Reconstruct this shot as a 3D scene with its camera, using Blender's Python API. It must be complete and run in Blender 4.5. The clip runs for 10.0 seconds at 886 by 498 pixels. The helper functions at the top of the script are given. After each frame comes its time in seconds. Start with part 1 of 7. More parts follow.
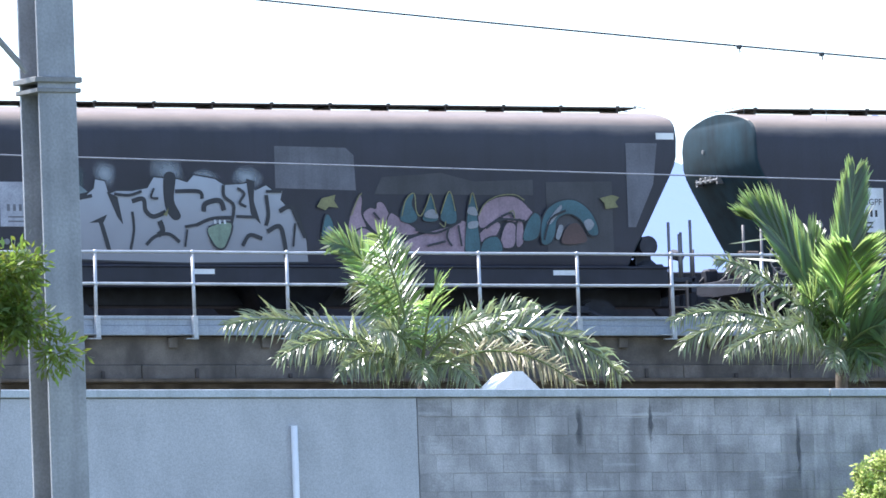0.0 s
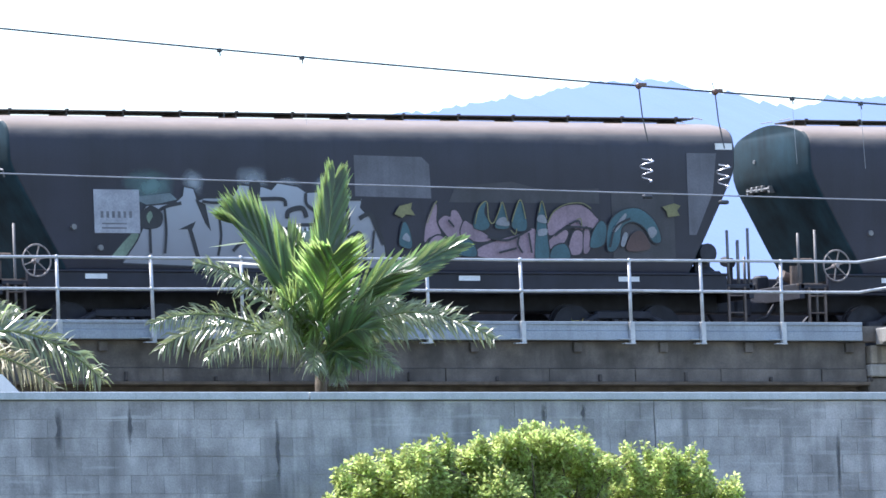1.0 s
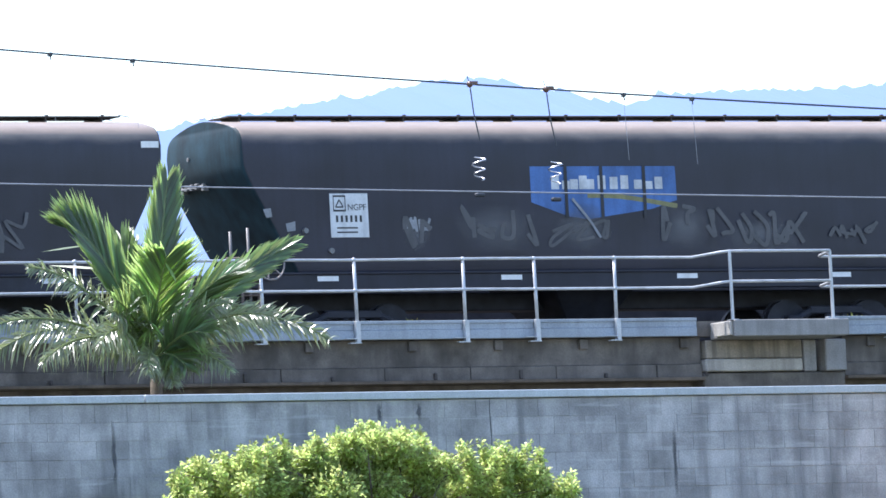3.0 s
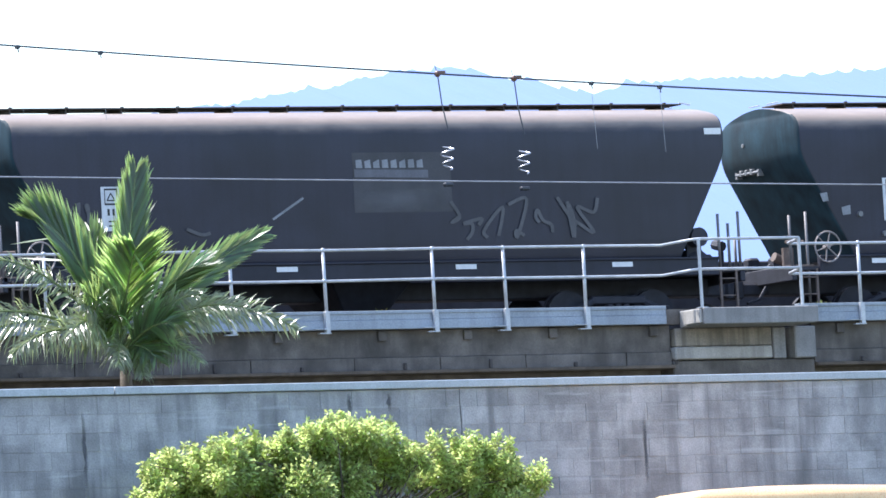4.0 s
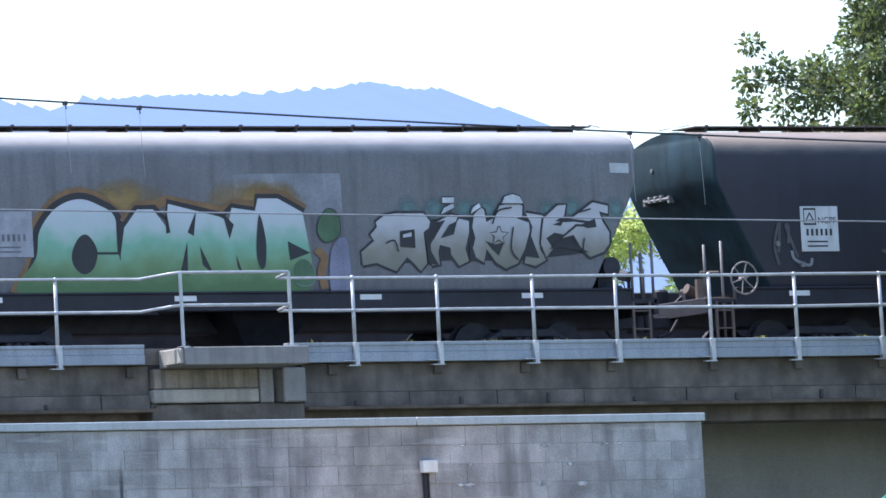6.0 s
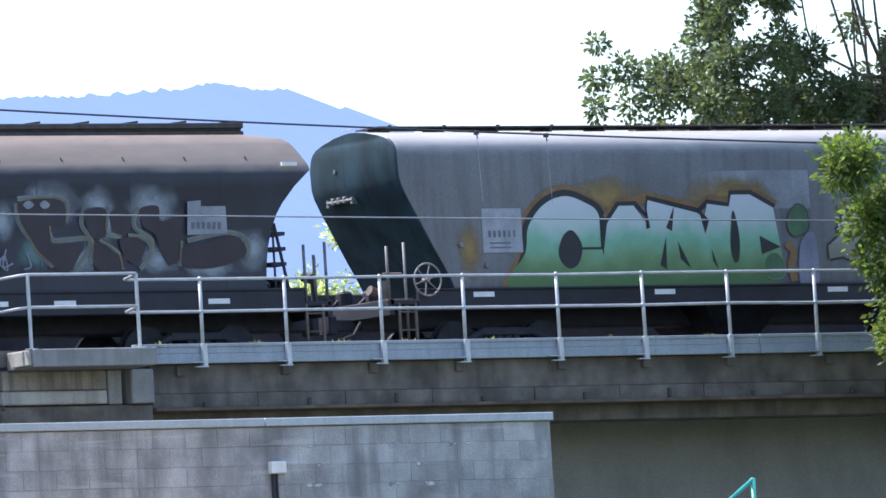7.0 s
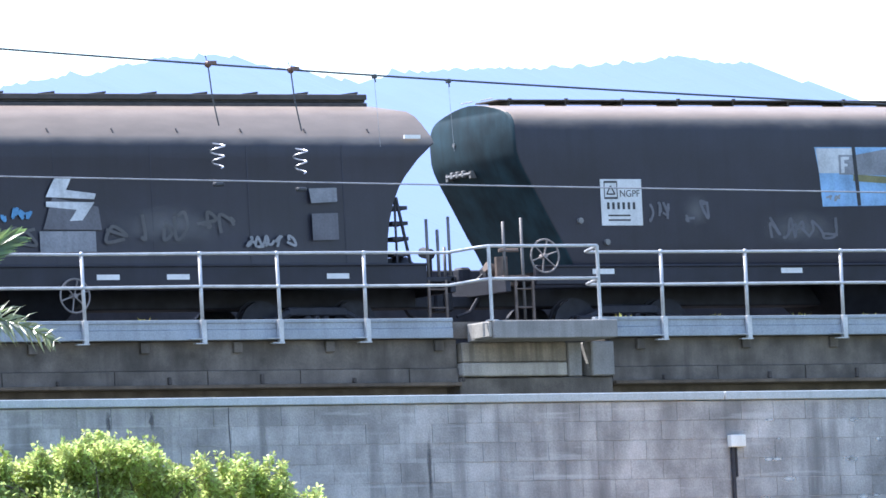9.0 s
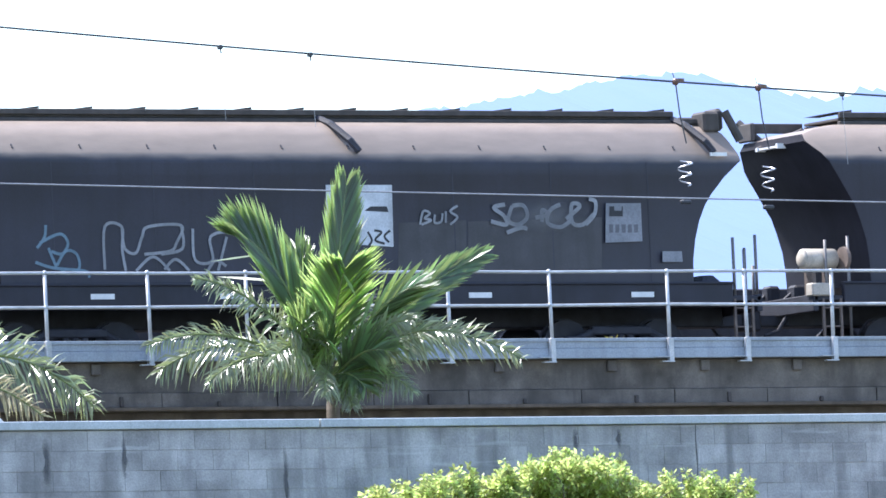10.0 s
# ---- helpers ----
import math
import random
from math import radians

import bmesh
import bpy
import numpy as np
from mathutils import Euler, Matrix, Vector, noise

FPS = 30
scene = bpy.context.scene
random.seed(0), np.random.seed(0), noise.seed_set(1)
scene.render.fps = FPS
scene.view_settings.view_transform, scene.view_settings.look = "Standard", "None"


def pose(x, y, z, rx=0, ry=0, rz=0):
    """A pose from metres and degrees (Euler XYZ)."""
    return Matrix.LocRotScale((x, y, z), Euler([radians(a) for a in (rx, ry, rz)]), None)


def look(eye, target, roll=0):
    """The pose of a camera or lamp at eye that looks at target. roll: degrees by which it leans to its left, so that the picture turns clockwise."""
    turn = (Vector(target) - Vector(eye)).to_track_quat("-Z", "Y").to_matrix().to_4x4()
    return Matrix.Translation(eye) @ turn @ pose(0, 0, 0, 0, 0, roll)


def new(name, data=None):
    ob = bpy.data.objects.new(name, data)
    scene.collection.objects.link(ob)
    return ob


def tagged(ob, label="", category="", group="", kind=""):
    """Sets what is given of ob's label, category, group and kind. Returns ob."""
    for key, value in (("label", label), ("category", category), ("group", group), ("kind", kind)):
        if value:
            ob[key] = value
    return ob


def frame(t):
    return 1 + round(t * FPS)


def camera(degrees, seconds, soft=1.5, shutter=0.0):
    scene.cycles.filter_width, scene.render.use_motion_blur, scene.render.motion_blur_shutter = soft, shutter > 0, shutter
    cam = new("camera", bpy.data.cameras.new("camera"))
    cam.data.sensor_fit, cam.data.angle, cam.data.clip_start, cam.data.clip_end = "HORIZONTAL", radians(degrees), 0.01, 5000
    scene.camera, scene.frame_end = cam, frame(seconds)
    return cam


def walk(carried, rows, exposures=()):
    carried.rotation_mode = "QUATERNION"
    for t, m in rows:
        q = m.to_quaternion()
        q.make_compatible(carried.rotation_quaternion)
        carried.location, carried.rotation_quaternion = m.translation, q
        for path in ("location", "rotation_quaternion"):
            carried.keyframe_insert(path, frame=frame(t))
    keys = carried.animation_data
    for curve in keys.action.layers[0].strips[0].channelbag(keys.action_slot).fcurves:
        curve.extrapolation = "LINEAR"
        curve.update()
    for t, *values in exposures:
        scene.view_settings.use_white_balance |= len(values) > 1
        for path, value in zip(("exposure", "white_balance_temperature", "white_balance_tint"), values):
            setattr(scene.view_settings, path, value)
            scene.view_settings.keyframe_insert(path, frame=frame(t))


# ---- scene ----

# ---------- camera ----------
cam = camera(4.177, 10.0, soft=1.6)
EYE_A, EYE_B = Vector((0, -177.30, 1.42)), Vector((8.32, -163.45, 2.90))
# seconds, heading from +y towards +x, tilt up, lean, way from EYE_A to EYE_B
CAM_ROWS = [
    (0.0, 28.025, 4.372, 2.063, 0), (0.3, 28.671, 4.395, 2.1, 0), (0.5, 29.127, 4.367, 1.95, 0), (1.0, 30.484, 4.298, 2.119, 0),
    (1.5, 31.654, 4.222, 2.163, 0), (2.0, 32.75, 4.167, 2.402, 0), (2.5, 32.547, 4.231, 2.671, 0), (2.7, 31.744, 4.294, 2.803, 0),
    (3.1, 31.25, 4.258, 3.0, 0), (3.8, 31.384, 4.21, 3.269, 0), (4.0, 31.415, 4.206, 3.388, 0), (4.5, 31.436, 4.229, 3.402, 0),
    (5.0, 31.398, 4.232, 3.228, 0.348), (5.5, 31.984, 4.233, 3.01, 1), (5.7, 32.85, 4.176, 3.044, 1), (6.1, 34.3, 4.134, 3.2, 1),
    (6.5, 34.95, 4.114, 3.36, 1), (6.8, 34.842, 4.109, 3.456, 1), (7.0, 34.727, 4.097, 3.523, 1), (7.5, 33.7, 4.078, 3.413, 1),
    (8.0, 33.922, 3.954, 3.475, 1), (8.5, 33.716, 3.97, 3.223, 1), (9.0, 32.543, 4.09, 2.861, 1), (9.5, 31.414, 4.197, 2.798, 1),
    (10.0, 30.34, 4.278, 2.603, 1)]


EXPOSURES = [(0.0, 1.6), (1.0, 1.5), (2.0, 1.45), (2.7, 1.52), (4.0, 1.62), (5.0, 1.57), (5.5, 1.37), (5.7, 1.32), (6.8, 1.24), (7.2, 1.25), (8.0, 1.5), (8.5, 1.55), (9.5, 1.72), (10.0, 1.66)]


def cam_pose(yaw, tilt, lean, s):
    eye = EYE_A.lerp(EYE_B, s)
    a, b = radians(yaw), radians(tilt)
    way = Vector((math.sin(a) * math.cos(b), math.cos(a) * math.cos(b), math.sin(b)))
    return look(eye, eye + way * 100, -lean)


walk(cam, [(r[0], cam_pose(*r[1:])) for r in CAM_ROWS], [(t, e, 6000, 12) for t, e in EXPOSURES])

# ---------- light ----------
SUN_EL, SUN_AZ = radians(60), radians(-38)   # azimuth from +y towards +x
world = bpy.data.worlds.new("sky")
scene.world = world
world.use_nodes = True
wn = world.node_tree
sky = wn.nodes.new("ShaderNodeTexSky")
sky.sky_type, sky.sun_disc, sky.sun_elevation, sky.sun_rotation = "NISHITA", False, SUN_EL, SUN_AZ
sky.air_density, sky.dust_density, sky.ozone_density = 1.0, 1.5, 1.0
wn.nodes["Background"].inputs[1].default_value = 0.15
wn.links.new(sky.outputs[0], wn.nodes["Background"].inputs[0])
sun_data = bpy.data.lights.new("sun", "SUN")
sun_data.energy, sun_data.angle, sun_data.color = 3.2, radians(0.55), (1.0, 0.95, 0.88)
sun = new("sun", sun_data)
sun_way = Vector((math.sin(SUN_AZ) * math.cos(SUN_EL), math.cos(SUN_AZ) * math.cos(SUN_EL), math.sin(SUN_EL)))
sun.matrix_world = look((60, 100, 160), Vector((60, 100, 160)) - sun_way)

# ---------- materials ----------


def mat(name, col, rough=0.7, metal=0.0, var=0.25, scale=3.0, fine=40.0, bump=0.15, streak=0.0, dark=None, spec=0.5, fixed=False, wide=False):
    """A worn surface: base colour with two scales of variation, optional vertical streaks, fine relief."""
    m = bpy.data.materials.new(name)
    m.use_nodes = True
    nt = m.node_tree
    N, Lk = nt.nodes, nt.links
    bs = N["Principled BSDF"]
    bs.inputs["Metallic"].default_value = metal
    bs.inputs["Specular IOR Level"].default_value = spec
    tc = N.new("ShaderNodeTexCoord")
    info = N.new("ShaderNodeObjectInfo")
    add = N.new("ShaderNodeVectorMath")
    add.operation = "ADD"
    if fixed:
        Lk.new(N.new("ShaderNodeNewGeometry").outputs["Position"], add.inputs[0])
    else:
        Lk.new(tc.outputs["Object"], add.inputs[0])
    sc = N.new("ShaderNodeVectorMath")
    sc.operation = "SCALE"
    sc.inputs[3].default_value = 0.02 if fixed else 17.0
    comb = N.new("ShaderNodeCombineXYZ")
    for i in range(3):
        Lk.new(info.outputs["Random"], comb.inputs[i])
    Lk.new(comb.outputs[0], sc.inputs[0])
    Lk.new(sc.outputs[0], add.inputs[1])
    big = N.new("ShaderNodeTexNoise")
    big.inputs["Scale"].default_value, big.inputs["Detail"].default_value = scale, 5
    small = N.new("ShaderNodeTexNoise")
    small.inputs["Scale"].default_value, small.inputs["Detail"].default_value = fine, 3
    Lk.new(add.outputs[0], big.inputs["Vector"])
    Lk.new(add.outputs[0], small.inputs["Vector"])
    ramp = N.new("ShaderNodeMapRange")
    ramp.inputs[1].default_value, ramp.inputs[2].default_value = 0.3, 0.7
    ramp.inputs[3].default_value, ramp.inputs[4].default_value = 0.0, 1.0
    Lk.new(big.outputs["Fac"], ramp.inputs[0])
    mix = N.new("ShaderNodeMix")
    mix.data_type = "RGBA"
    d = dark or tuple(c * (1 - var) for c in col)
    l = tuple(min(1, c * (1 + var * 0.6)) for c in col)
    mix.inputs["A"].default_value, mix.inputs["B"].default_value = (*d, 1), (*l, 1)
    Lk.new(ramp.outputs[0], mix.inputs["Factor"])
    out = mix.outputs["Result"]
    ov = N.new("ShaderNodeMix")
    ov.data_type, ov.blend_type = "RGBA", "OVERLAY"
    ov.inputs["Factor"].default_value = 0.35
    Lk.new(out, ov.inputs["A"])
    Lk.new(small.outputs["Fac"], ov.inputs["B"])
    out = ov.outputs["Result"]
    if streak:
        mp = N.new("ShaderNodeMapping")
        mp.inputs["Scale"].default_value = (1.7, 1.7, 0.7) if wide else (5.0, 5.0, 0.35)
        Lk.new(add.outputs[0], mp.inputs["Vector"])
        st = N.new("ShaderNodeTexNoise")
        st.inputs["Scale"].default_value, st.inputs["Detail"].default_value = 1.3, 6
        Lk.new(mp.outputs[0], st.inputs["Vector"])
        sr = N.new("ShaderNodeMapRange")
        sr.inputs[1].default_value, sr.inputs[2].default_value = 0.48, 0.7
        sr.inputs[3].default_value, sr.inputs[4].default_value = 0.0, streak
        Lk.new(st.outputs["Fac"], sr.inputs[0])
        sm = N.new("ShaderNodeMix")
        sm.data_type = "RGBA"
        sm.inputs["B"].default_value = (*(c * 0.35 for c in col), 1)
        Lk.new(sr.outputs[0], sm.inputs["Factor"])
        Lk.new(out, sm.inputs["A"])
        out = sm.outputs["Result"]
    Lk.new(out, bs.inputs["Base Color"])
    rr = N.new("ShaderNodeMapRange")
    rr.inputs[3].default_value, rr.inputs[4].default_value = max(0.05, rough - 0.12), min(1, rough + 0.12)
    Lk.new(small.outputs["Fac"], rr.inputs[0])
    Lk.new(rr.outputs[0], bs.inputs["Roughness"])
    bp = N.new("ShaderNodeBump")
    bp.inputs["Strength"].default_value, bp.inputs["Distance"].default_value = bump, 0.02
    Lk.new(small.outputs["Fac"], bp.inputs["Height"])
    Lk.new(bp.outputs[0], bs.inputs["Normal"])
    return m


def leaf_mat(name, col, through_col, share=0.45, rough=0.45):
    m = bpy.data.materials.new(name)
    m.use_nodes = True
    nt = m.node_tree
    N, Lk = nt.nodes, nt.links
    bs = N["Principled BSDF"]
    geo = N.new("ShaderNodeNewGeometry")
    hs = N.new("ShaderNodeHueSaturation")
    hs.inputs["Color"].default_value = (*col, 1)
    mr = N.new("ShaderNodeMapRange")
    mr.inputs[3].default_value, mr.inputs[4].default_value = 0.55, 1.35
    Lk.new(geo.outputs["Random Per Island"], mr.inputs[0])
    Lk.new(mr.outputs[0], hs.inputs["Value"])
    mh = N.new("ShaderNodeMapRange")
    mh.inputs[3].default_value, mh.inputs[4].default_value = 0.475, 0.515
    Lk.new(geo.outputs["Random Per Island"], mh.inputs[0])
    Lk.new(mh.outputs[0], hs.inputs["Hue"])
    Lk.new(hs.outputs[0], bs.inputs["Base Color"])
    bs.inputs["Roughness"].default_value = rough
    tr = N.new("ShaderNodeBsdfTranslucent")
    ht = N.new("ShaderNodeHueSaturation")
    ht.inputs["Color"].default_value = (*through_col, 1)
    Lk.new(mr.outputs[0], ht.inputs["Value"])
    Lk.new(mh.outputs[0], ht.inputs["Hue"])
    Lk.new(ht.outputs[0], tr.inputs["Color"])
    ms = N.new("ShaderNodeMixShader")
    ms.inputs[0].default_value = share
    Lk.new(bs.outputs[0], ms.inputs[1])
    Lk.new(tr.outputs[0], ms.inputs[2])
    Lk.new(ms.outputs[0], N["Material Output"].inputs[0])
    return m


M = {}
M["wagon_black"] = mat("wagon_black", (0.021, 0.021, 0.036), 0.5, 0, 0.3, 0.9, 30, 0.05, 0.25)
M["wagon_end"] = mat("wagon_end", (0.018, 0.042, 0.055), 0.65, 0, 0.6, 1.6, 30, 0.08, 0.5, spec=0.25)
M["wagon_end_dark"] = mat("wagon_end_dark", (0.016, 0.016, 0.024), 0.75, 0, 0.4, 1.2, 30, 0.08, 0.3, spec=0.2)
M["wagon_grey"] = mat("wagon_grey", (0.17, 0.17, 0.185), 0.6, 0, 0.2, 0.7, 30, 0.08, 0.35)


def toned_top(name, base, top_col, lo=0.12, hi=0.6):
    """Paint blended unevenly to a second, paler colour on whatever faces up."""
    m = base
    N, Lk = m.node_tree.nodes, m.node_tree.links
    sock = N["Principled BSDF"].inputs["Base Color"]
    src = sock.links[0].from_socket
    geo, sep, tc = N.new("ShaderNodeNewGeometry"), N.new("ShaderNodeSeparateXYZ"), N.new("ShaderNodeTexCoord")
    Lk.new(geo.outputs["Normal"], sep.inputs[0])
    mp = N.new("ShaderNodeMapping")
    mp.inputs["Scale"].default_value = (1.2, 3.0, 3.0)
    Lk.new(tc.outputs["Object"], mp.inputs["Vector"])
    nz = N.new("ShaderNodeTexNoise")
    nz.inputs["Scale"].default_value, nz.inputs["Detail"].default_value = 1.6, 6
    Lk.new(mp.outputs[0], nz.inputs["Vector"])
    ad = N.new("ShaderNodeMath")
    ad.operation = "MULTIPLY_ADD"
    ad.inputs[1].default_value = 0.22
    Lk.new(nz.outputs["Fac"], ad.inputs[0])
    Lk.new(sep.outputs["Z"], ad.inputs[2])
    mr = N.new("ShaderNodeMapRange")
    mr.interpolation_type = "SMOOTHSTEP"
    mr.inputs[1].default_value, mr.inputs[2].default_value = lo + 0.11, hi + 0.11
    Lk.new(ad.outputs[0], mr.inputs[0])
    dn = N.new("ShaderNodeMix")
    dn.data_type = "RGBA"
    dn.inputs["A"].default_value, dn.inputs["B"].default_value = (*(c * 0.72 for c in top_col), 1), (*(c * 1.2 for c in top_col), 1)
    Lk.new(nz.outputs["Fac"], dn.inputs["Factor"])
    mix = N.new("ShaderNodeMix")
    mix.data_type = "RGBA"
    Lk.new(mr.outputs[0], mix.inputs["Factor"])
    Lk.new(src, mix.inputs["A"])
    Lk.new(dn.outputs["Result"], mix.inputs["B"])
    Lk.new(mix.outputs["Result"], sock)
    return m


toned_top("wagon_black", M["wagon_black"], (0.26, 0.205, 0.165), 0.07, 0.5)
toned_top("wagon_grey", M["wagon_grey"], (0.36, 0.34, 0.335), 0.07, 0.5)
M["sill_paint"] = mat("sill_paint", (0.017, 0.017, 0.028), 0.6, 0, 0.4, 2, 40, 0.1, 0.3)
M["steel_dark"] = mat("steel_dark", (0.028, 0.028, 0.038), 0.7, 0.0, 0.4, 4, 60, 0.2)
M["steel_rust"] = mat("steel_rust", (0.16, 0.12, 0.10), 0.75, 0.0, 0.35, 5, 60, 0.2)
M["galv"] = mat("galv", (0.50, 0.51, 0.53), 0.42, 0.35, 0.18, 5, 60, 0.08)
M["fascia"] = mat("fascia", (0.32, 0.355, 0.40), 0.6, 0.1, 0.15, 1.5, 40, 0.05, 0.2)
M["concrete_dark"] = mat("concrete_dark", (0.15, 0.131, 0.114), 0.85, 0, 0.5, 2.2, 40, 0.3, 0.7, fixed=True, wide=True)
# far parapet: dark tone stands in for the shade beneath the wagons
M["parapet_shade"] = mat("parapet_shade", (0.06, 0.057, 0.062), 0.9, 0, 0.4, 1.5, 40, 0.3, 0.5, fixed=True, wide=True)
M["back_wall"] = mat("back_wall", (0.27, 0.265, 0.25), 0.9, 0, 0.12, 0.8, 40, 0.15, 0.2, fixed=True, wide=True)
M["concrete_pale"] = mat("concrete_pale", (0.42, 0.39, 0.35), 0.85, 0, 0.25, 2, 40, 0.3, 0.4)
M["concrete_brown"] = mat("concrete_brown", (0.13, 0.10, 0.075), 0.9, 0, 0.4, 2.0, 40, 0.3, 0.4)
M["concrete_facing"] = mat("concrete_facing", (0.155, 0.136, 0.12), 0.88, 0, 0.4, 2.4, 40, 0.3, 0.7, fixed=True, wide=True)
M["concrete_brownish"] = mat("concrete_brownish", (0.30, 0.26, 0.21), 0.85, 0, 0.35, 2.5, 40, 0.3, 0.8)
M["concrete_mid"] = mat("concrete_mid", (0.28, 0.27, 0.26), 0.85, 0, 0.25, 1.6, 40, 0.3, 0.4)
M["block"] = mat("block", (0.40, 0.39, 0.395), 0.9, 0, 0.38, 1.6, 35, 0.3, 0.5, fixed=True, wide=True)
M["mortar"] = mat("mortar", (0.36, 0.35, 0.355), 0.95, 0, 0.38, 1.6, 50, 0.3, 0.5, fixed=True, wide=True)


def vary_blocks(m, lo, hi):
    """Each block a little lighter or darker than its neighbours."""
    N, Lk = m.node_tree.nodes, m.node_tree.links
    sock = N["Principled BSDF"].inputs["Base Color"]
    src = sock.links[0].from_socket
    info, geo = N.new("ShaderNodeObjectInfo"), N.new("ShaderNodeNewGeometry")
    add = N.new("ShaderNodeMath")
    Lk.new(info.outputs["Random"], add.inputs[0])
    Lk.new(geo.outputs["Random Per Island"], add.inputs[1])
    fr = N.new("ShaderNodeMath")
    fr.operation = "FRACT"
    Lk.new(add.outputs[0], fr.inputs[0])
    mr = N.new("ShaderNodeMapRange")
    mr.inputs[3].default_value, mr.inputs[4].default_value = lo, hi
    Lk.new(fr.outputs[0], mr.inputs[0])
    hs = N.new("ShaderNodeHueSaturation")
    Lk.new(mr.outputs[0], hs.inputs["Value"])
    Lk.new(src, hs.inputs["Color"])
    Lk.new(hs.outputs[0], sock)




def drips(m, most, col, scale=(2.6, 2.6, 0.22), lime=0.0):
    """Dark runs of damp down the face, and pale lime lines along the courses."""
    N, Lk = m.node_tree.nodes, m.node_tree.links
    sock = N["Principled BSDF"].inputs["Base Color"]
    geo = N.new("ShaderNodeNewGeometry")
    for sc, lo, hi, k, c in ((scale, 0.53, 0.72, most, col), ((0.55, 0.55, 7.0), 0.60, 0.74, lime, (0.62, 0.62, 0.64))):
        src = sock.links[0].from_socket
        mp, nz, mr, mx = N.new("ShaderNodeMapping"), N.new("ShaderNodeTexNoise"), N.new("ShaderNodeMapRange"), N.new("ShaderNodeMix")
        mp.inputs["Scale"].default_value = sc
        nz.inputs["Scale"].default_value, nz.inputs["Detail"].default_value = 1.0, 5
        mr.inputs[1].default_value, mr.inputs[2].default_value, mr.inputs[4].default_value = lo, hi, k
        mx.data_type = "RGBA"
        mx.inputs["B"].default_value = (*c, 1)
        Lk.new(geo.outputs["Position"], mp.inputs["Vector"])
        Lk.new(mp.outputs[0], nz.inputs["Vector"])
        Lk.new(nz.outputs["Fac"], mr.inputs[0])
        Lk.new(mr.outputs[0], mx.inputs["Factor"])
        Lk.new(src, mx.inputs["A"])
        Lk.new(mx.outputs["Result"], sock)


vary_blocks(M["block"], 0.88, 1.10)
drips(M["block"], 0.85, (0.15, 0.15, 0.155), lime=0.45)
drips(M["concrete_dark"], 0.7, (0.06, 0.052, 0.045))
drips(M["concrete_facing"], 0.7, (0.06, 0.052, 0.045))
M["mortar_dark"] = mat("mortar_dark", (0.10, 0.10, 0.105), 0.95, 0, 0.3, 3, 50, 0.2)
M["render"] = mat("render", (0.45, 0.455, 0.475), 0.85, 0, 0.10, 0.7, 40, 0.15, 0.15, fixed=True, wide=True)
drips(M["concrete_brownish"], 0.7, (0.08, 0.07, 0.06), (4, 4, 0.5))
drips(M["render"], 0.35, (0.27, 0.27, 0.29), (0.9, 0.9, 0.2))
M["coping"] = mat("coping", (0.43, 0.46, 0.49), 0.5, 0.2, 0.15, 1.5, 40, 0.08, 0.2)
M["white"] = mat("white", (0.78, 0.78, 0.77), 0.6, 0, 0.08, 3, 40, 0.05, 0.15)
M["ballast"] = mat("ballast", (0.05, 0.046, 0.044), 0.95, 0, 0.5, 6, 25, 0.9)
M["soil"] = mat("soil", (0.10, 0.11, 0.06), 0.95, 0, 0.5, 0.3, 8, 0.6)
M["bark"] = mat("bark", (0.16, 0.13, 0.10), 0.9, 0, 0.4, 6, 50, 0.5)
M["wire"] = mat("wire", (0.06, 0.065, 0.075), 0.5, 0.5, 0.2, 3, 40, 0.05)
M["wire_light"] = mat("wire_light", (0.35, 0.35, 0.37), 0.4, 0.5, 0.2, 3, 40, 0.05)
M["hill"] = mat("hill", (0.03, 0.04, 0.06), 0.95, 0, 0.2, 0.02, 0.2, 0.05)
# air haze is painted in: the ridge gives off its own blue glow
haze_glow = M["hill"].node_tree.nodes["Principled BSDF"]
haze_glow.inputs["Emission Color"].default_value, haze_glow.inputs["Emission Strength"].default_value = (0.09, 0.142, 0.29, 1), 1.2
M["pole"] = mat("pole", (0.30, 0.31, 0.33), 0.6, 0.3, 0.2, 2, 40, 0.1, 0.3)
M["leaf_tree"] = leaf_mat("leaf_tree", (0.07, 0.10, 0.05), (0.22, 0.28, 0.09), 0.4, 0.45)
M["leaf_bush"] = leaf_mat("leaf_bush", (0.20, 0.24, 0.10), (0.70, 0.82, 0.30), 0.62, 0.34)
M["leaf_palm"] = leaf_mat("leaf_palm", (0.11, 0.155, 0.09), (0.47, 0.66, 0.20), 0.55, 0.32)
M["leaf_palm"].node_tree.nodes["Principled BSDF"].inputs["Specular IOR Level"].default_value = 0.9
M["leaf_low"] = leaf_mat("leaf_low", (0.17, 0.20, 0.13), (0.52, 0.62, 0.26), 0.42, 0.3)
M["leaf_low"].node_tree.nodes["Principled BSDF"].inputs["Specular IOR Level"].default_value = 0.9
M["leaf_dry"] = leaf_mat("leaf_dry", (0.42, 0.38, 0.22), (0.5, 0.45, 0.2), 0.4, 0.5)

# ---------- mesh helpers ----------


def mesh_of(name, bm, *materials, smooth=False):
    me = bpy.data.meshes.new(name)
    bm.normal_update()
    bm.to_mesh(me)
    bm.free()
    for m in materials:
        me.materials.append(M[m] if isinstance(m, str) else m)
    if smooth:
        for f in me.polygons:
            f.use_smooth = True
    return me


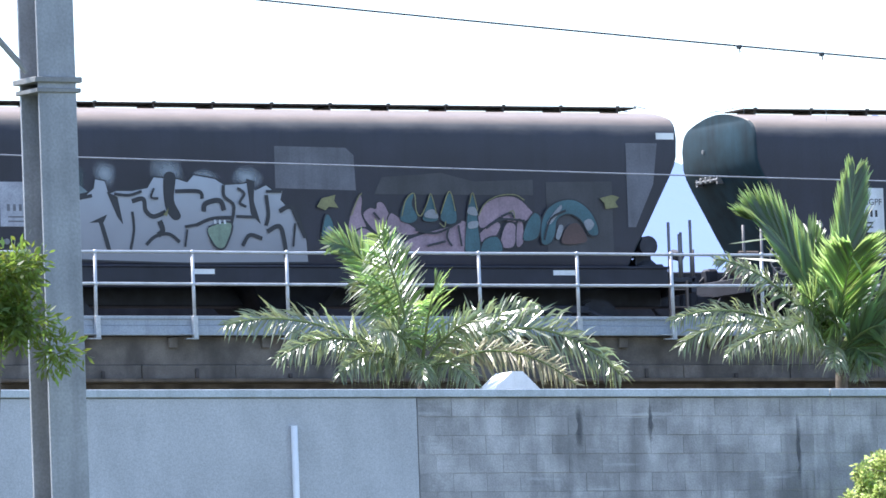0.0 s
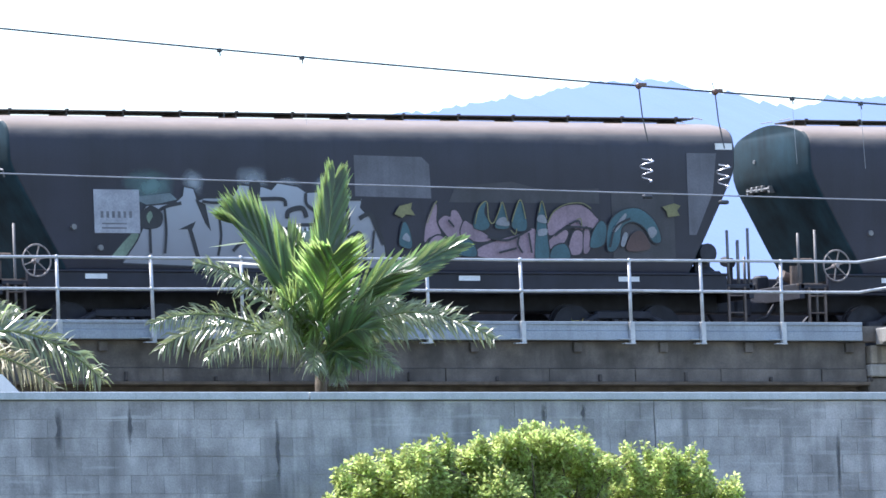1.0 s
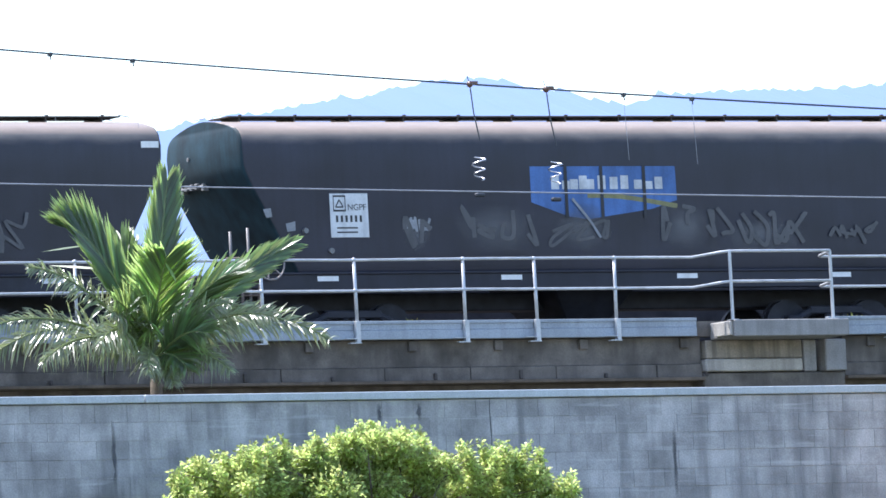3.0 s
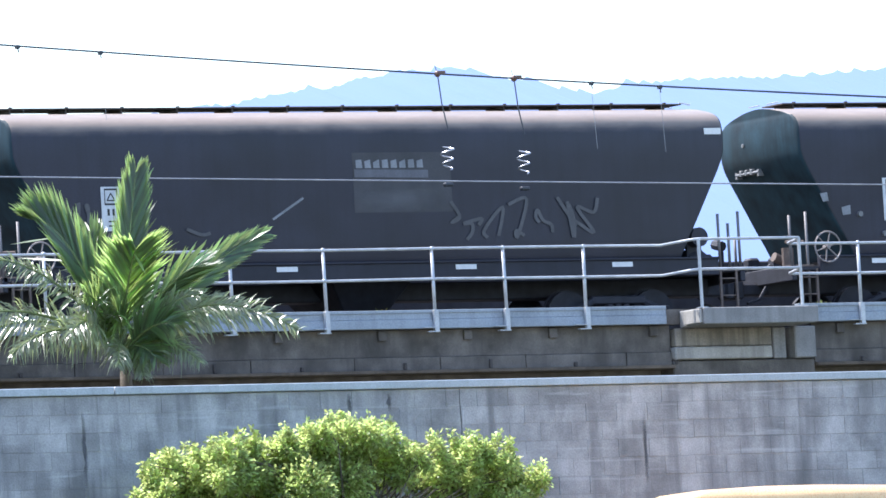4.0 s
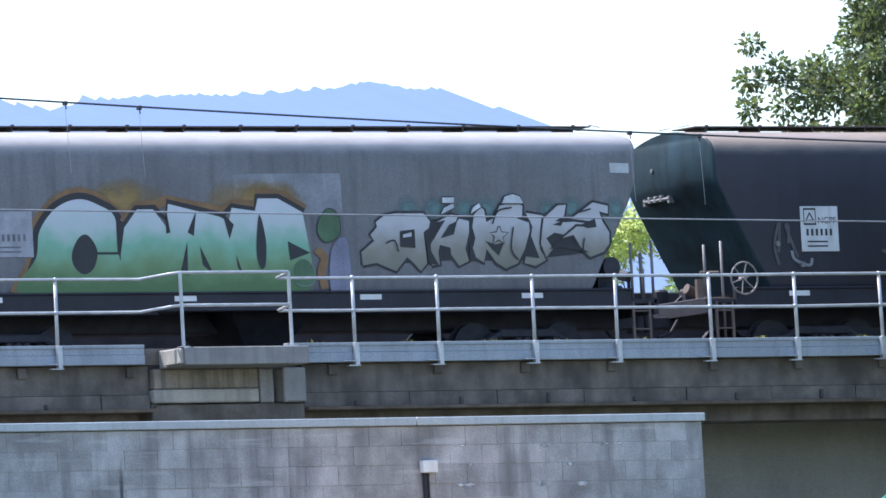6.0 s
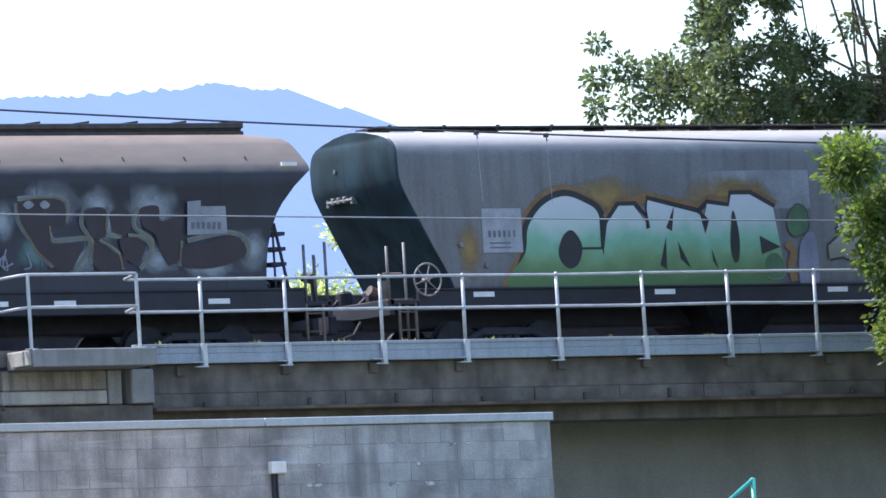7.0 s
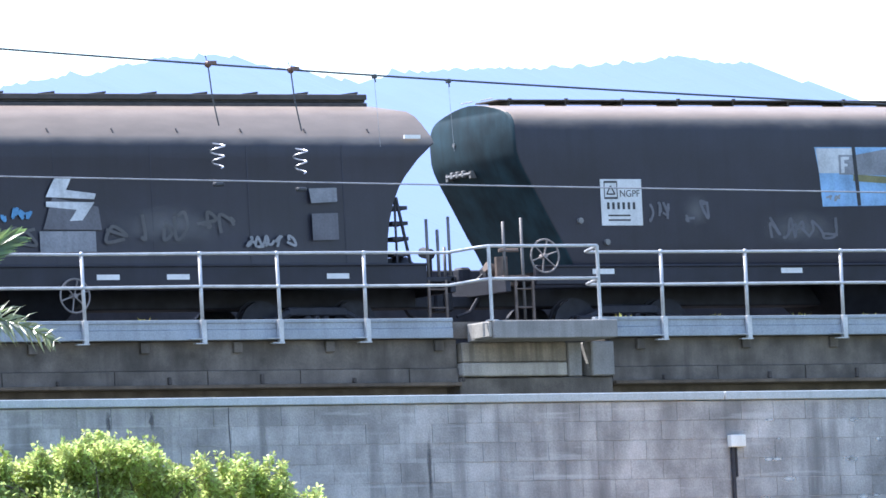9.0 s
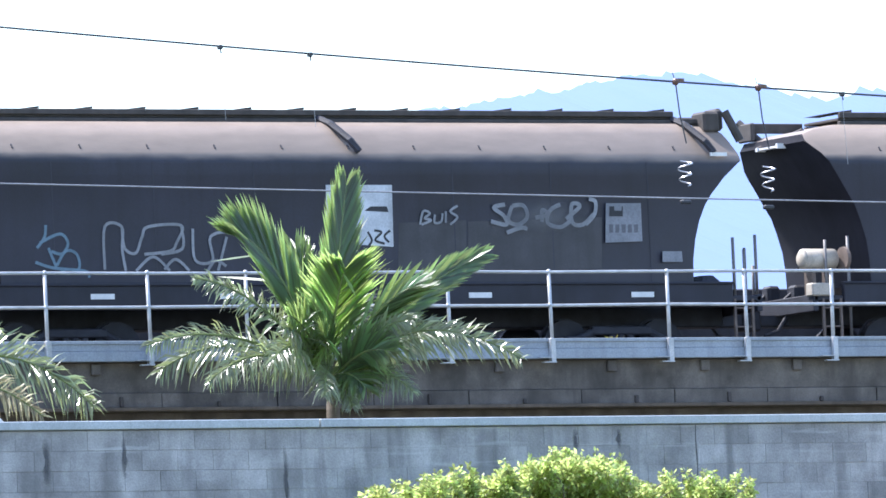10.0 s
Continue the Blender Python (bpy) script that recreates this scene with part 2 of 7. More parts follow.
def part(name, bm, material, parent=None, label="", smooth=False, at=None):
    ob = new(name, mesh_of(name, bm, *(material if isinstance(material, (list, tuple)) else (material,)), smooth=smooth))
    if parent:
        ob.parent = parent
    if at:
        ob.matrix_basis = at
    if label:
        ob["label"] = label
    return ob


def thing(name, label, category, m=None, group="", kind=""):
    e = tagged(new(name), label, category, group, kind)
    if m:
        e.matrix_basis = m
    return e


def box(bm, x0, x1, y0, y1, z0, z1, bev=0.0, mi=0):
    r = bmesh.ops.create_cube(bm, size=1, matrix=Matrix.Translation(((x0 + x1) / 2, (y0 + y1) / 2, (z0 + z1) / 2))
                              @ Matrix.Diagonal((x1 - x0, y1 - y0, z1 - z0, 1)))
    vs = r["verts"]
    fs = list({f for v in vs for f in v.link_faces})
    if bev:
        es = list({e for v in vs for e in v.link_edges})
        q = bmesh.ops.bevel(bm, geom=es, offset=bev, segments=1, affect="EDGES")
        fs = list({f for v in q["verts"] for f in v.link_faces}) or fs
    for f in fs:
        f.material_index = mi
    return vs


def rod(bm, a, b, r, n=8, r2=None, mi=0, caps=True):
    a, b = Vector(a), Vector(b)
    d = b - a
    m = Matrix.Translation((a + b) / 2) @ d.to_track_quat("Z", "Y").to_matrix().to_4x4()
    q = bmesh.ops.create_cone(bm, cap_ends=caps, segments=n, radius1=r, radius2=r if r2 is None else r2, depth=d.length, matrix=m)
    for f in {f for v in q["verts"] for f in v.link_faces}:
        f.material_index = mi


def tube(bm, pts, r, n=6, mi=0):
    """A tube along a line of points."""
    rings = []
    for i, p in enumerate(pts):
        p = Vector(p)
        d = (Vector(pts[min(i + 1, len(pts) - 1)]) - Vector(pts[max(i - 1, 0)])).normalized()
        s = d.cross(Vector((0, 0, 1)))
        s = s.normalized() if s.length > 0.01 else Vector((1, 0, 0))
        u = s.cross(d)
        rr = r[i] if isinstance(r, (list, tuple)) else r
        rings.append([bm.verts.new(p + s * math.cos(k * math.tau / n) * rr + u * math.sin(k * math.tau / n) * rr) for k in range(n)])
    for A, B in zip(rings, rings[1:]):
        for k in range(n):
            bm.faces.new((A[k], A[(k + 1) % n], B[(k + 1) % n], B[k])).material_index = mi
    for ring in (rings[0][::-1], rings[-1]):
        bm.faces.new(ring).material_index = mi


def B():
    return bmesh.new()


# ---------- ground and hills ----------
RAIL_TOP, TRACK_Y, RZ = 16.7, 2.9, 15.25


def ground_z(x, y):
    if y < -60:
        return 0.012 * (y + 177) if y > -177 else 0.0
    s = min(1, (y + 60) / 50)
    base = 1.4 + (9.4 - 1.4) * s * s * (3 - 2 * s)
    return base


def build_ground():
    bm = B()
    xs = [-3000, -1200, -500, -200, -100, -50, 0, 30, 60, 80, 100, 120, 140, 170, 220, 300, 500, 900, 1600, 3000]
    ys = [-1500, -600, -300, -200, -177, -150, -120, -90, -60, -50, -40, -30, -20, -12, -7, 0, 8, 20, 60, 150, 400, 800, 1500, 3200]
    g = [[bm.verts.new((x, y, ground_z(x, y) + 0.25 * noise.noise((x * 0.05, y * 0.05, 0)) * (abs(y) < 200 and abs(x) < 300))) for x in xs] for y in ys]
    for r0, r1 in zip(g, g[1:]):
        for i in range(len(xs) - 1):
            bm.faces.new((r0[i], r0[i + 1], r1[i + 1], r1[i]))
    tagged(part("ground", bm, "soil", smooth=True), "rough grassy ground rising towards the railway", "ground", kind="structure")


def build_hills():
    """Two wooded ridges far behind the railway."""
    def ridge(name, y, prof, depth, seed):
        bm = B()
        rnd = random.Random(seed)
        n = 900
        x0, x1 = prof[0][0], prof[-1][0]
        rows = []
        for j in range(5):
            row = []
            for i in range(n + 1):
                x = x0 + (x1 - x0) * i / n
                for (xa, za), (xb, zb) in zip(prof, prof[1:]):
                    if xa <= x <= xb:
                        s = (x - xa) / (xb - xa)
                        s = s * s * (3 - 2 * s) * 0.5 + s * 0.5
                        z = za + (zb - za) * s
                        break
                z += 0.5 * noise.noise((x * 0.25, seed, 0)) + 0.9 * max(0, noise.noise((x * 0.9, seed + 3, 0))) + 0.45 * noise.noise((x * 2.1, seed + 8, 1))
                k = j / 4
                row.append(bm.verts.new((x, y - depth * k, z * (1 - k) + 9 * k + 0.6 * noise.noise((x * 0.3, j * 2.0, seed)) * (j > 0))))
            rows.append(row)
        for a, b in zip(rows, rows[1:]):
            for i in range(n):
                bm.faces.new((a[i], b[i], b[i + 1], a[i + 1]))
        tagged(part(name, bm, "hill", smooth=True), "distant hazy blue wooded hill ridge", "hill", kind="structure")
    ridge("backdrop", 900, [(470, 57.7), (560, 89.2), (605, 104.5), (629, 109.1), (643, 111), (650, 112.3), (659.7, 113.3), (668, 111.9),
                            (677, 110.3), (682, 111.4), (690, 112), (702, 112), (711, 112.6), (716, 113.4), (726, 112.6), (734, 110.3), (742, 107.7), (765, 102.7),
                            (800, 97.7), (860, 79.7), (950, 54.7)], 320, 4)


# ---------- viaduct ----------
POSTS = [84.3, 86.1, 87.9, 89.68, 91.42, 93.2, 95.0, 96.86, 98.65, 100.39, 102.2, 104.0, 105.85, 108.02, 109.45, 111.08,
         116.75, 118.39, 120.27, 121.92, 123.8, 125.53, 127.27, 129.08, 130.9, 132.7, 134.5, 136.3, 138.1]


def build_viaduct():
    v = thing("viaduct", "long concrete railway viaduct with steel edge channel and track", "viaduct", kind="structure")
    X0, X1 = -45, 260
    # deck slab with ballast trough
    bm = B()
    box(bm, X0, X1, 0.32, 8.2, 15.05, 15.2)
    box(bm, X0, X1, 0.1, 0.3, 15.335, 15.6)
    part("deck", bm, "concrete_dark", v)
    bm = B()
    box(bm, X0, X1, 7.95, 8.2, 15.2, 17.08, 0.02)
    part("far_parapet", bm, "parapet_shade", v)
    bm = B()
    nx, ny = 420, 14
    g = [[bm.verts.new((X0 + (X1 - X0) * i / nx, 0.32 + 7.6 * j / ny, 15.22 + 0.05 * noise.noise((i * 1.7, j * 1.3, 2)))) for i in range(nx + 1)] for j in range(ny + 1)]
    for a, b in zip(g, g[1:]):
        for i in range(nx):
            bm.faces.new((a[i], a[i + 1], b[i + 1], b[i]))
    part("ballast", bm, "ballast", v)
    for yy in (TRACK_Y - 0.72, TRACK_Y + 0.72):
        bm = B()
        box(bm, X0, X1, yy - 0.035, yy + 0.035, RZ - 0.04, RZ)
        box(bm, X0, X1, yy - 0.01, yy + 0.01, RZ - 0.14, RZ - 0.04)
        box(bm, X0, X1, yy - 0.07, yy + 0.07, RZ - 0.155, RZ - 0.14)
        part("rail", bm, "steel_rust", v)
    # edge channel in lengths: upper lip, web, lower lip
    for (a, b) in ((X0, 60.0), (60.012, 87.0), (87.012, 101.3), (101.312, 112.72), (115.45, 127.9), (127.912, 142), (142.012, 175), (175.012, X1)):
        bm = B()
        box(bm, a, b, -0.035, 0.09, 15.60, 15.655, 0.006)
        box(bm, a, b, -0.012, 0.09, 15.50, 15.60)
        box(bm, a, b, -0.03, 0.09, 15.335, 15.495, 0.008)
        part("edge_channel", bm, "fascia", v, "grey-blue painted steel edge channel")
    # girders between piers
    for (a, b) in ((X0, 40), (40.03, 74.0), (74.03, 93.4), (93.43, 112.88), (115.82, 134.6), (134.63, 154), (154.03, 200), (200.03, X1)):
        bm = B()
        box(bm, a, b, 0.16, 1.2, 14.865, 15.325)
        box(bm, a, b, 0.5, 1.2, 14.32, 14.6)
        part("girder", bm, "concrete_dark", v, "stained concrete edge girder")
        bm = B()
        box(bm, a, b, 0.02, 0.7, 14.57, 14.63, 0.01)
        part("ledge", bm, "concrete_brown", v, "brown-stained lower ledge of the girder")
        x, k = a, 0
        while x < b - 0.4:
            e = min(b, x + (1.72 if k % 3 else 2.05))
            bm = B()
            box(bm, x + 0.006, e - 0.006, 0.12 + 0.008 * (k % 2), 0.7, 14.632, 14.858, 0.008)
            part("facing_slab", bm, "concrete_facing", v)
            if 70 < x < 150:
                bm = B()
                box(bm, x + 0.5, x + 0.66, 0.10, 0.16, 15.14, 15.31, 0.01)
                part("bracket_plate", bm, "concrete_facing", v)
                bm = B()
                box(bm, x + 0.97, x + 1.03, 0.08, 0.16, 14.64, 14.72 + 0.04 * (k % 3), 0.01)
                part("drain_lip", bm, "steel_rust_dark", v)
            x, k = e, k + 1
    # piers
    for px in (-40, -20, 0, 20, 40, 57, 74.0, 93.4, 134.6, 154.0, 177, 200, 230, 255):
        bm = B()
        box(bm, px - 0.9, px + 0.9, 1.0, 7.0, 9.2, 14.4, 0.05)
        part("pier", bm, "concrete_mid", v)
    bm = B()
    box(bm, 112.0, 115.5, 0.9, 7.0, 9.2, 14.6, 0.05)
    part("pier", bm, "concrete_mid", v)
    # refuge at the pier
    bm = B()
    box(bm, 113.06, 115.42, -0.72, 0.1, 15.27, 15.56, 0.015)
    part("refuge_slab", bm, "concrete_mid", v, "cantilevered concrete refuge slab")
    # paler sheet on the left end: its sunlight is put into the colour
    bm = B()
    box(bm, 113.0, 113.055, -0.66, -0.12, 15.30, 15.54, 0.01)
    part("slab_end", bm, "concrete_pale", v)
    bm = B()
    box(bm, 112.93, 114.92, 0.06, 0.9, 14.945, 15.265, 0.02)
    part("bearing_block", bm, "concrete_brownish", v, "tan-stained concrete bearing block")
    bm = B()
    box(bm, 112.9, 114.9, 0.02, 0.9, 14.72, 14.935, 0.02)
    part("bearing_block", bm, "concrete_pale", v, "pale patched concrete bearing block")
    bm = B()
    box(bm, 112.885, 115.815, 0.10, 0.9, 14.4, 14.70, 0.02)
    part("bearing_ledge", bm, "concrete_dark", v)
    for (a, b, yy) in ((114.97, 115.24, 0.10), (115.36, 115.8, 0.0)):
        bm = B()
        box(bm, a, b, yy, 0.9, 14.71, 15.265, 0.02)
        part("pilaster", bm, "concrete_mid", v)
    # back wall under the deck
    bm = B()
    box(bm, 76, X1, 2.6, 3.0, 9.0, 15.0)
    box(bm, 116, X1, 2.5, 2.6, 9.0, 12.35)
    part("back_wall", bm, "back_wall", v, "shaded concrete wall beneath the deck")
    # railing
    rail = thing("handrail", "galvanised two-rail steel tube handrail along the deck edge", "railing")
    bm0 = B()
    rod(bm0, (0, 0, -1.30), (0, 0, 0), 0.030, 8)
    post_me = mesh_of("post", bm0, "galv", smooth=True)
    bm0 = B()
    bmesh.ops.create_uvsphere(bm0, u_segments=8, v_segments=6, radius=0.043)
    ball_me = mesh_of("ball", bm0, "galv", smooth=True)
    bm0 = B()
    box(bm0, -0.045, 0.045, -0.05, 0.03, -1.42, -1.05, 0.008)
    box(bm0, -0.20, 0.03, -0.09, 0.0, -1.435, -1.42)
    box(bm0, -0.28, -0.02, -0.09, 0.0, -1.36, -1.348)
    foot_me = mesh_of("foot", bm0, "galv")
    rnd = random.Random(5)
    plist = [(x, 0.0 - 0.06, RAIL_TOP) for x in POSTS]
    for x, y, z in plist:
        po = new("post", post_me)
        po.parent = rail
        po.matrix_basis = pose(x, y, z, rnd.uniform(-0.5, 0.5), rnd.uniform(-0.7, 0.7), 0)
        for zz in (z, z - 0.525):
            b = new("ball", ball_me)
            b.parent = rail
            b.location = (x, y, zz)
        fo = new("foot", foot_me)
        fo.parent = rail
        fo.location = (x, y, z)
    bm0 = B()
    rod(bm0, (0, 0, -1.2), (0, 0, 0), 0.030, 8)
    box(bm0, -0.08, 0.08, -0.07, 0.07, -1.2, -1.185)
    rp_me = mesh_of("refuge_post", bm0, "galv")
    for x in (113.10, 115.17):
        po = new("refuge_post", rp_me)
        po.parent = rail
        po.location = (x, -0.6, RAIL_TOP + 0.06)
    for dz in (0, -0.525):
        bm = B()
        pts = [(X0, -0.06, RAIL_TOP + dz)] + [(x, -0.06, RAIL_TOP + dz + rnd.uniform(-0.008, 0.008)) for x in POSTS if x < 112] + \
              [(112.66, -0.06, RAIL_TOP + dz), (112.98, -0.5, RAIL_TOP + 0.05 + dz), (113.10, -0.6, RAIL_TOP + 0.06 + dz), (115.17, -0.6, RAIL_TOP + 0.06 + dz),
               (115.22, -0.5, RAIL_TOP + 0.05 + dz), (115.24, -0.15, RAIL_TOP + 0.0 + dz), (115.36, -0.06, RAIL_TOP + dz)] + \
              [(x, -0.06, RAIL_TOP + dz + rnd.uniform(-0.008, 0.008)) for x in POSTS if x > 116] + [(X1, -0.06, RAIL_TOP + dz)]
        tube(bm, pts, 0.026, 7)
        part("rail_tube", bm, "galv", rail, smooth=True)


# ---------- block wall ----------
WALL_Y, WALL_TOP, WALL_X0, WALL_X1 = -7.0, 13.93, 60.0, 118.62


def build_wall():
    w = thing("boundary_wall", "weathered grey concrete block wall with metal coping", "wall", kind="structure")
    bm = B()
    box(bm, 90.08, WALL_X1 - 0.02, WALL_Y + 0.002, WALL_Y + 0.19, 8.8, 13.79)
    part("wall_core", bm, "mortar", w)
    bm = B()
    box(bm, WALL_X0, 90.06, WALL_Y - 0.02, WALL_Y + 0.19, 8.8, 13.79, 0.01)
    part("rendered_panel", bm, "render", w, "smooth pale rendered wall panel")
    for (a, b) in ((WALL_X0, 79.9), (79.92, 97.6), (97.62, 113.16), (113.18, WALL_X1 + 0.02)):
        bm = B()
        box(bm, a, b, WALL_Y - 0.06, WALL_Y + 0.25, 13.80, 13.93, 0.012)
        part("coping", bm, "coping", w, "grey folded metal wall coping")
    for x in (87.76,):
        bm = B()
        rod(bm, (x + 0.07, WALL_Y - 0.07, 8.8), (x + 0.07, WALL_Y - 0.07, 13.35), 0.055, 10)
        part("pipe", bm, "white", w, "white vertical conduit pipe", smooth=True)


def wall_marks(w):
    """Dark control joints and pale lime patches on the block face."""
    rnd = random.Random(9)
    for x, z0, z1, wd in ((97.02, 12.2, 13.7, 0.10), (107.72, 12.0, 13.45, 0.09), (102.05, 13.35, 13.78, 0.12), (104.16, 12.3, 13.78, 0.02), (93.0, 12.9, 13.75, 0.16), (102.8, 13.4, 13.78, 0.1), (94.3, 13.0, 13.75, 0.1)):
        bm = B()
        n = 9
        pts = [(x + rnd.uniform(-0.3, 0.3) * wd, z0 + (z1 - z0) * k / n, wd * rnd.uniform(0.6, 1.1) / 2) for k in range(n + 1)]
        vs = [(bm.verts.new((px - h, WALL_Y - 0.010, pz)), bm.verts.new((px + h, WALL_Y - 0.010, pz))) for px, pz, h in pts]
        for (a, b), (c, d) in zip(vs, vs[1:]):
            bm.faces.new((a, b, d, c))
        part("damp_stain", bm, "h_damp" if wd > 0.05 else "mortar_dark", w, "dark damp stain on the blocks")
    for k in range(26):
        x, z = rnd.uniform(113.6, 117.4), 13.79 - 0.3 * rnd.randint(1, 6)
        bm = B()
        box(bm, x, x + rnd.uniform(0.12, 0.3), WALL_Y - 0.0105, WALL_Y - 0.009, z - rnd.uniform(0.03, 0.1), z + 0.02)
        part("lime_patch", bm, "h_lime", w, "pale lime bloom on the blocks")


def build_wall_blocks(w):
    """The courses of blocks; the nearer ones single, proud of the mortar."""
    bw, bh = 0.60, 0.30
    shapes = []
    for k in range(4):
        rnd = random.Random(30 + k)
        bm = B()
        box(bm, 0.004, bw - 0.004, 0, 0.05, 0.004, bh - 0.004, 0.003)
        for v in bm.verts:
            v.co += Vector((rnd.uniform(-1, 1) * 0.002, rnd.uniform(-1, 1) * 0.003, rnd.uniform(-1, 1) * 0.002))
        shapes.append(mesh_of("block", bm, "block"))
    rnd = random.Random(77)
    cnt = 0
    rest = B()
    for c in range(7):
        z = 13.79 - bh * (c + 1)
        x = 90.09 - (bw / 2 if c % 2 else 0)
        while x < WALL_X1 - bw * 0.6:
            if x >= 90.08:
                if cnt < 320 and (x > 108 and c < 7 or 90 < x < 96 and c < 5):
                    ob = new("block", rnd.choice(shapes))
                    ob.parent = w
                    ob.location = (x, WALL_Y - 0.004 + rnd.uniform(-0.003, 0.003), z)
                    cnt += 1
                else:
                    box(rest, x + 0.004, x + bw - 0.004, WALL_Y - 0.004 + rnd.uniform(-0.004, 0.003), WALL_Y + 0.04, z + 0.004, z + bh - 0.004)
            x += bw
    tagged(part("blocks", rest, "block_rest", w), kind="stuff")


# ---------- wagons ----------


def shell(levels, seg=5):
    """A closed body from plan outlines: (z, half length, half width, corner radius) from the sill to the crown;
    a fifth number sets the +x end apart."""
    bm = B()
    rings = []
    for z, L, w, r, *more in levels:
        ring = []
        r = min(r, w * 0.95)
        E = more[0] if more else L
        for cx, cy, a0 in ((E - r, -w + r, -90), (E - r, w - r, 0), (-L + r, w - r, 90), (-L + r, -w + r, 180)):
            for k in range(seg + 1):
                a = radians(a0 + 90 * k / seg)
                ring.append(bm.verts.new((cx + r * math.cos(a), cy + r * math.sin(a), z)))
        rings.append(ring)
    n = len(rings[0])
    for A, C in zip(rings, rings[1:]):
        for k in range(n):
            bm.faces.new((A[k], A[(k + 1) % n], C[(k + 1) % n], C[k]))
    bm.faces.new(rings[0][::-1])
    bm.faces.new(rings[-1])
    return bm


def split_body(bm, eave, L):
    """Material 1 on the roof, 2 on the two ends."""
    bm.normal_update()
    for f in bm.faces:
        c = f.calc_center_median()
        if c.z > eave and abs(f.normal.z) > 0.12 or abs(f.normal.z) > 0.8 and c.z > 2:
            f.material_index = 1
        if abs(f.normal.x) > 0.45 and abs(f.normal.z) < 0.75:
            f.material_index = 2


def wheelset():
    bm = B()
    rod(bm, (0, -0.85, 0), (0, 0.85, 0), 0.075, 10)
    for s in (-1, 1):
        for r, y0, y1 in ((0.42, 0.66, 0.79), (0.45, 0.63, 0.66), (0.16, 0.79, 0.84)):
            rod(bm, (0, s * y0, 0), (0, s * y1, 0), r, 24)
    return mesh_of("wheelset", bm, "steel_dark")


def bogie_frame():
    bm = B()
    for s in (-1, 1):
        y0, y1 = (0.93, 1.07) if s > 0 else (-1.07, -0.93)
        box(bm, -0.55, 0.55, y0, y1, 0.60, 0.74, 0.02)
        box(bm, -0.42, 0.42, y0, y1, 0.22, 0.33, 0.02)
        for t in (-1, 1):
            box(bm, t * 0.875 - 0.16, t * 0.875 + 0.16, y0 - 0.02, y1 + 0.02, 0.28, 0.58, 0.03)
            rod(bm, (t * 0.5, (y0 + y1) / 2, 0.66), (t * 0.8, (y0 + y1) / 2, 0.52), 0.07, 8)
            rod(bm, (t * 0.36, (y0 + y1) / 2, 0.28), (t * 0.75, (y0 + y1) / 2, 0.42), 0.06, 8)
        for t in (-0.17, 0, 0.17):
            rod(bm, (t, (y0 + y1) / 2, 0.33), (t, (y0 + y1) / 2, 0.60), 0.065, 10)
    box(bm, -0.2, 0.2, -1.0, 1.0, 0.42, 0.62, 0.03)
    return mesh_of("bogie_frame", bm, "steel_dark")


def brake_wheel_mesh():
    bm = B()
    R = 0.27
    for k in range(24):
        a, b = k * math.tau / 24, (k + 1) * math.tau / 24
        rod(bm, (R * math.cos(a), 0, R * math.sin(a)), (R * math.cos(b), 0, R * math.sin(b)), 0.017, 6)
    for k in range(6):
        a = k * math.tau / 6 + 0.3
        rod(bm, (0, 0.03, 0), (R * math.cos(a), 0, R * math.sin(a)), 0.013, 6)
    rod(bm, (0, -0.03, 0), (0, 0.12, 0), 0.04, 8)
    return mesh_of("brake_wheel", bm, "handwheel", smooth=False)


M["handwheel"] = mat("handwheel", (0.26, 0.23, 0.22), 0.6, 0.2, 0.2, 4, 40, 0.1)
M["block_rest"] = M["block"]
WHEEL_ME, BOGIE_ME, HAND_ME = wheelset(), bogie_frame(), brake_wheel_mesh()
WHEELS, WAGONS = [], []
SIDE = -1.3


def shared(name, me, parent, x, y, z, label="", turn=(0, 0, 0)):
    ob = new(name, me)
    ob.parent = parent
    ob.matrix_basis = pose(x, y, z, *turn)
    if label:
        ob["label"] = label
    return ob


def running_gear(w):
    for bx in (-4.95, 4.95):
        bo = shared("bogie", BOGIE_ME, w, bx, 0, 0, "black cast three-piece bogie")
        for ax in (-0.875, 0.875):
            ws = shared("wheelset", WHEEL_ME, bo, ax, 0, 0.45)
            WHEELS.append(ws)
    bm = B()
    box(bm, -7.35, 7.35, -0.25, 0.25, 0.78, 1.1, 0.02)
    part("centre_sill", bm, "steel_dark", w)
    for s in (-1, 1):
        bm = B()
        box(bm, s * 7.62 - 0.3, s * 7.62 + 0.3, -0.12, 0.12, 0.78, 1.0, 0.03)
        box(bm, s * 7.86 - 0.08, s * 7.86 + 0.08, -0.17, 0.17, 0.72, 1.06, 0.03)
        part("coupler", bm, "steel_dark", w)
        bm = B()
        tube(bm, [(s * 7.4, 0.35 * s, 0.95), (s * 7.6, 0.37 * s, 0.7), (s * 7.85, 0.36 * s, 0.62)], 0.03)
        part("air_hose", bm, "steel_dark", w)


def chutes(w):
    for cx in (-2.4, 0, 2.4):
        bm = shell([(0.42, 0.35, 0.6, 0.02), (0.5, 0.4, 0.68, 0.02), (1.40, 1.05, 1.15, 0.02)], 1)
        part("discharge_chute", bm, "steel_dark", w)


def side_tags(w, xs, z, wd=0.42, hg=0.085):
    for x in xs:
        bm = B()
        box(bm, x - wd / 2, x + wd / 2, SIDE - 0.034, SIDE - 0.026, z - hg / 2, z + hg / 2)
        part("sill_marker", bm, "white", w, "dirty white reflective sill marker")


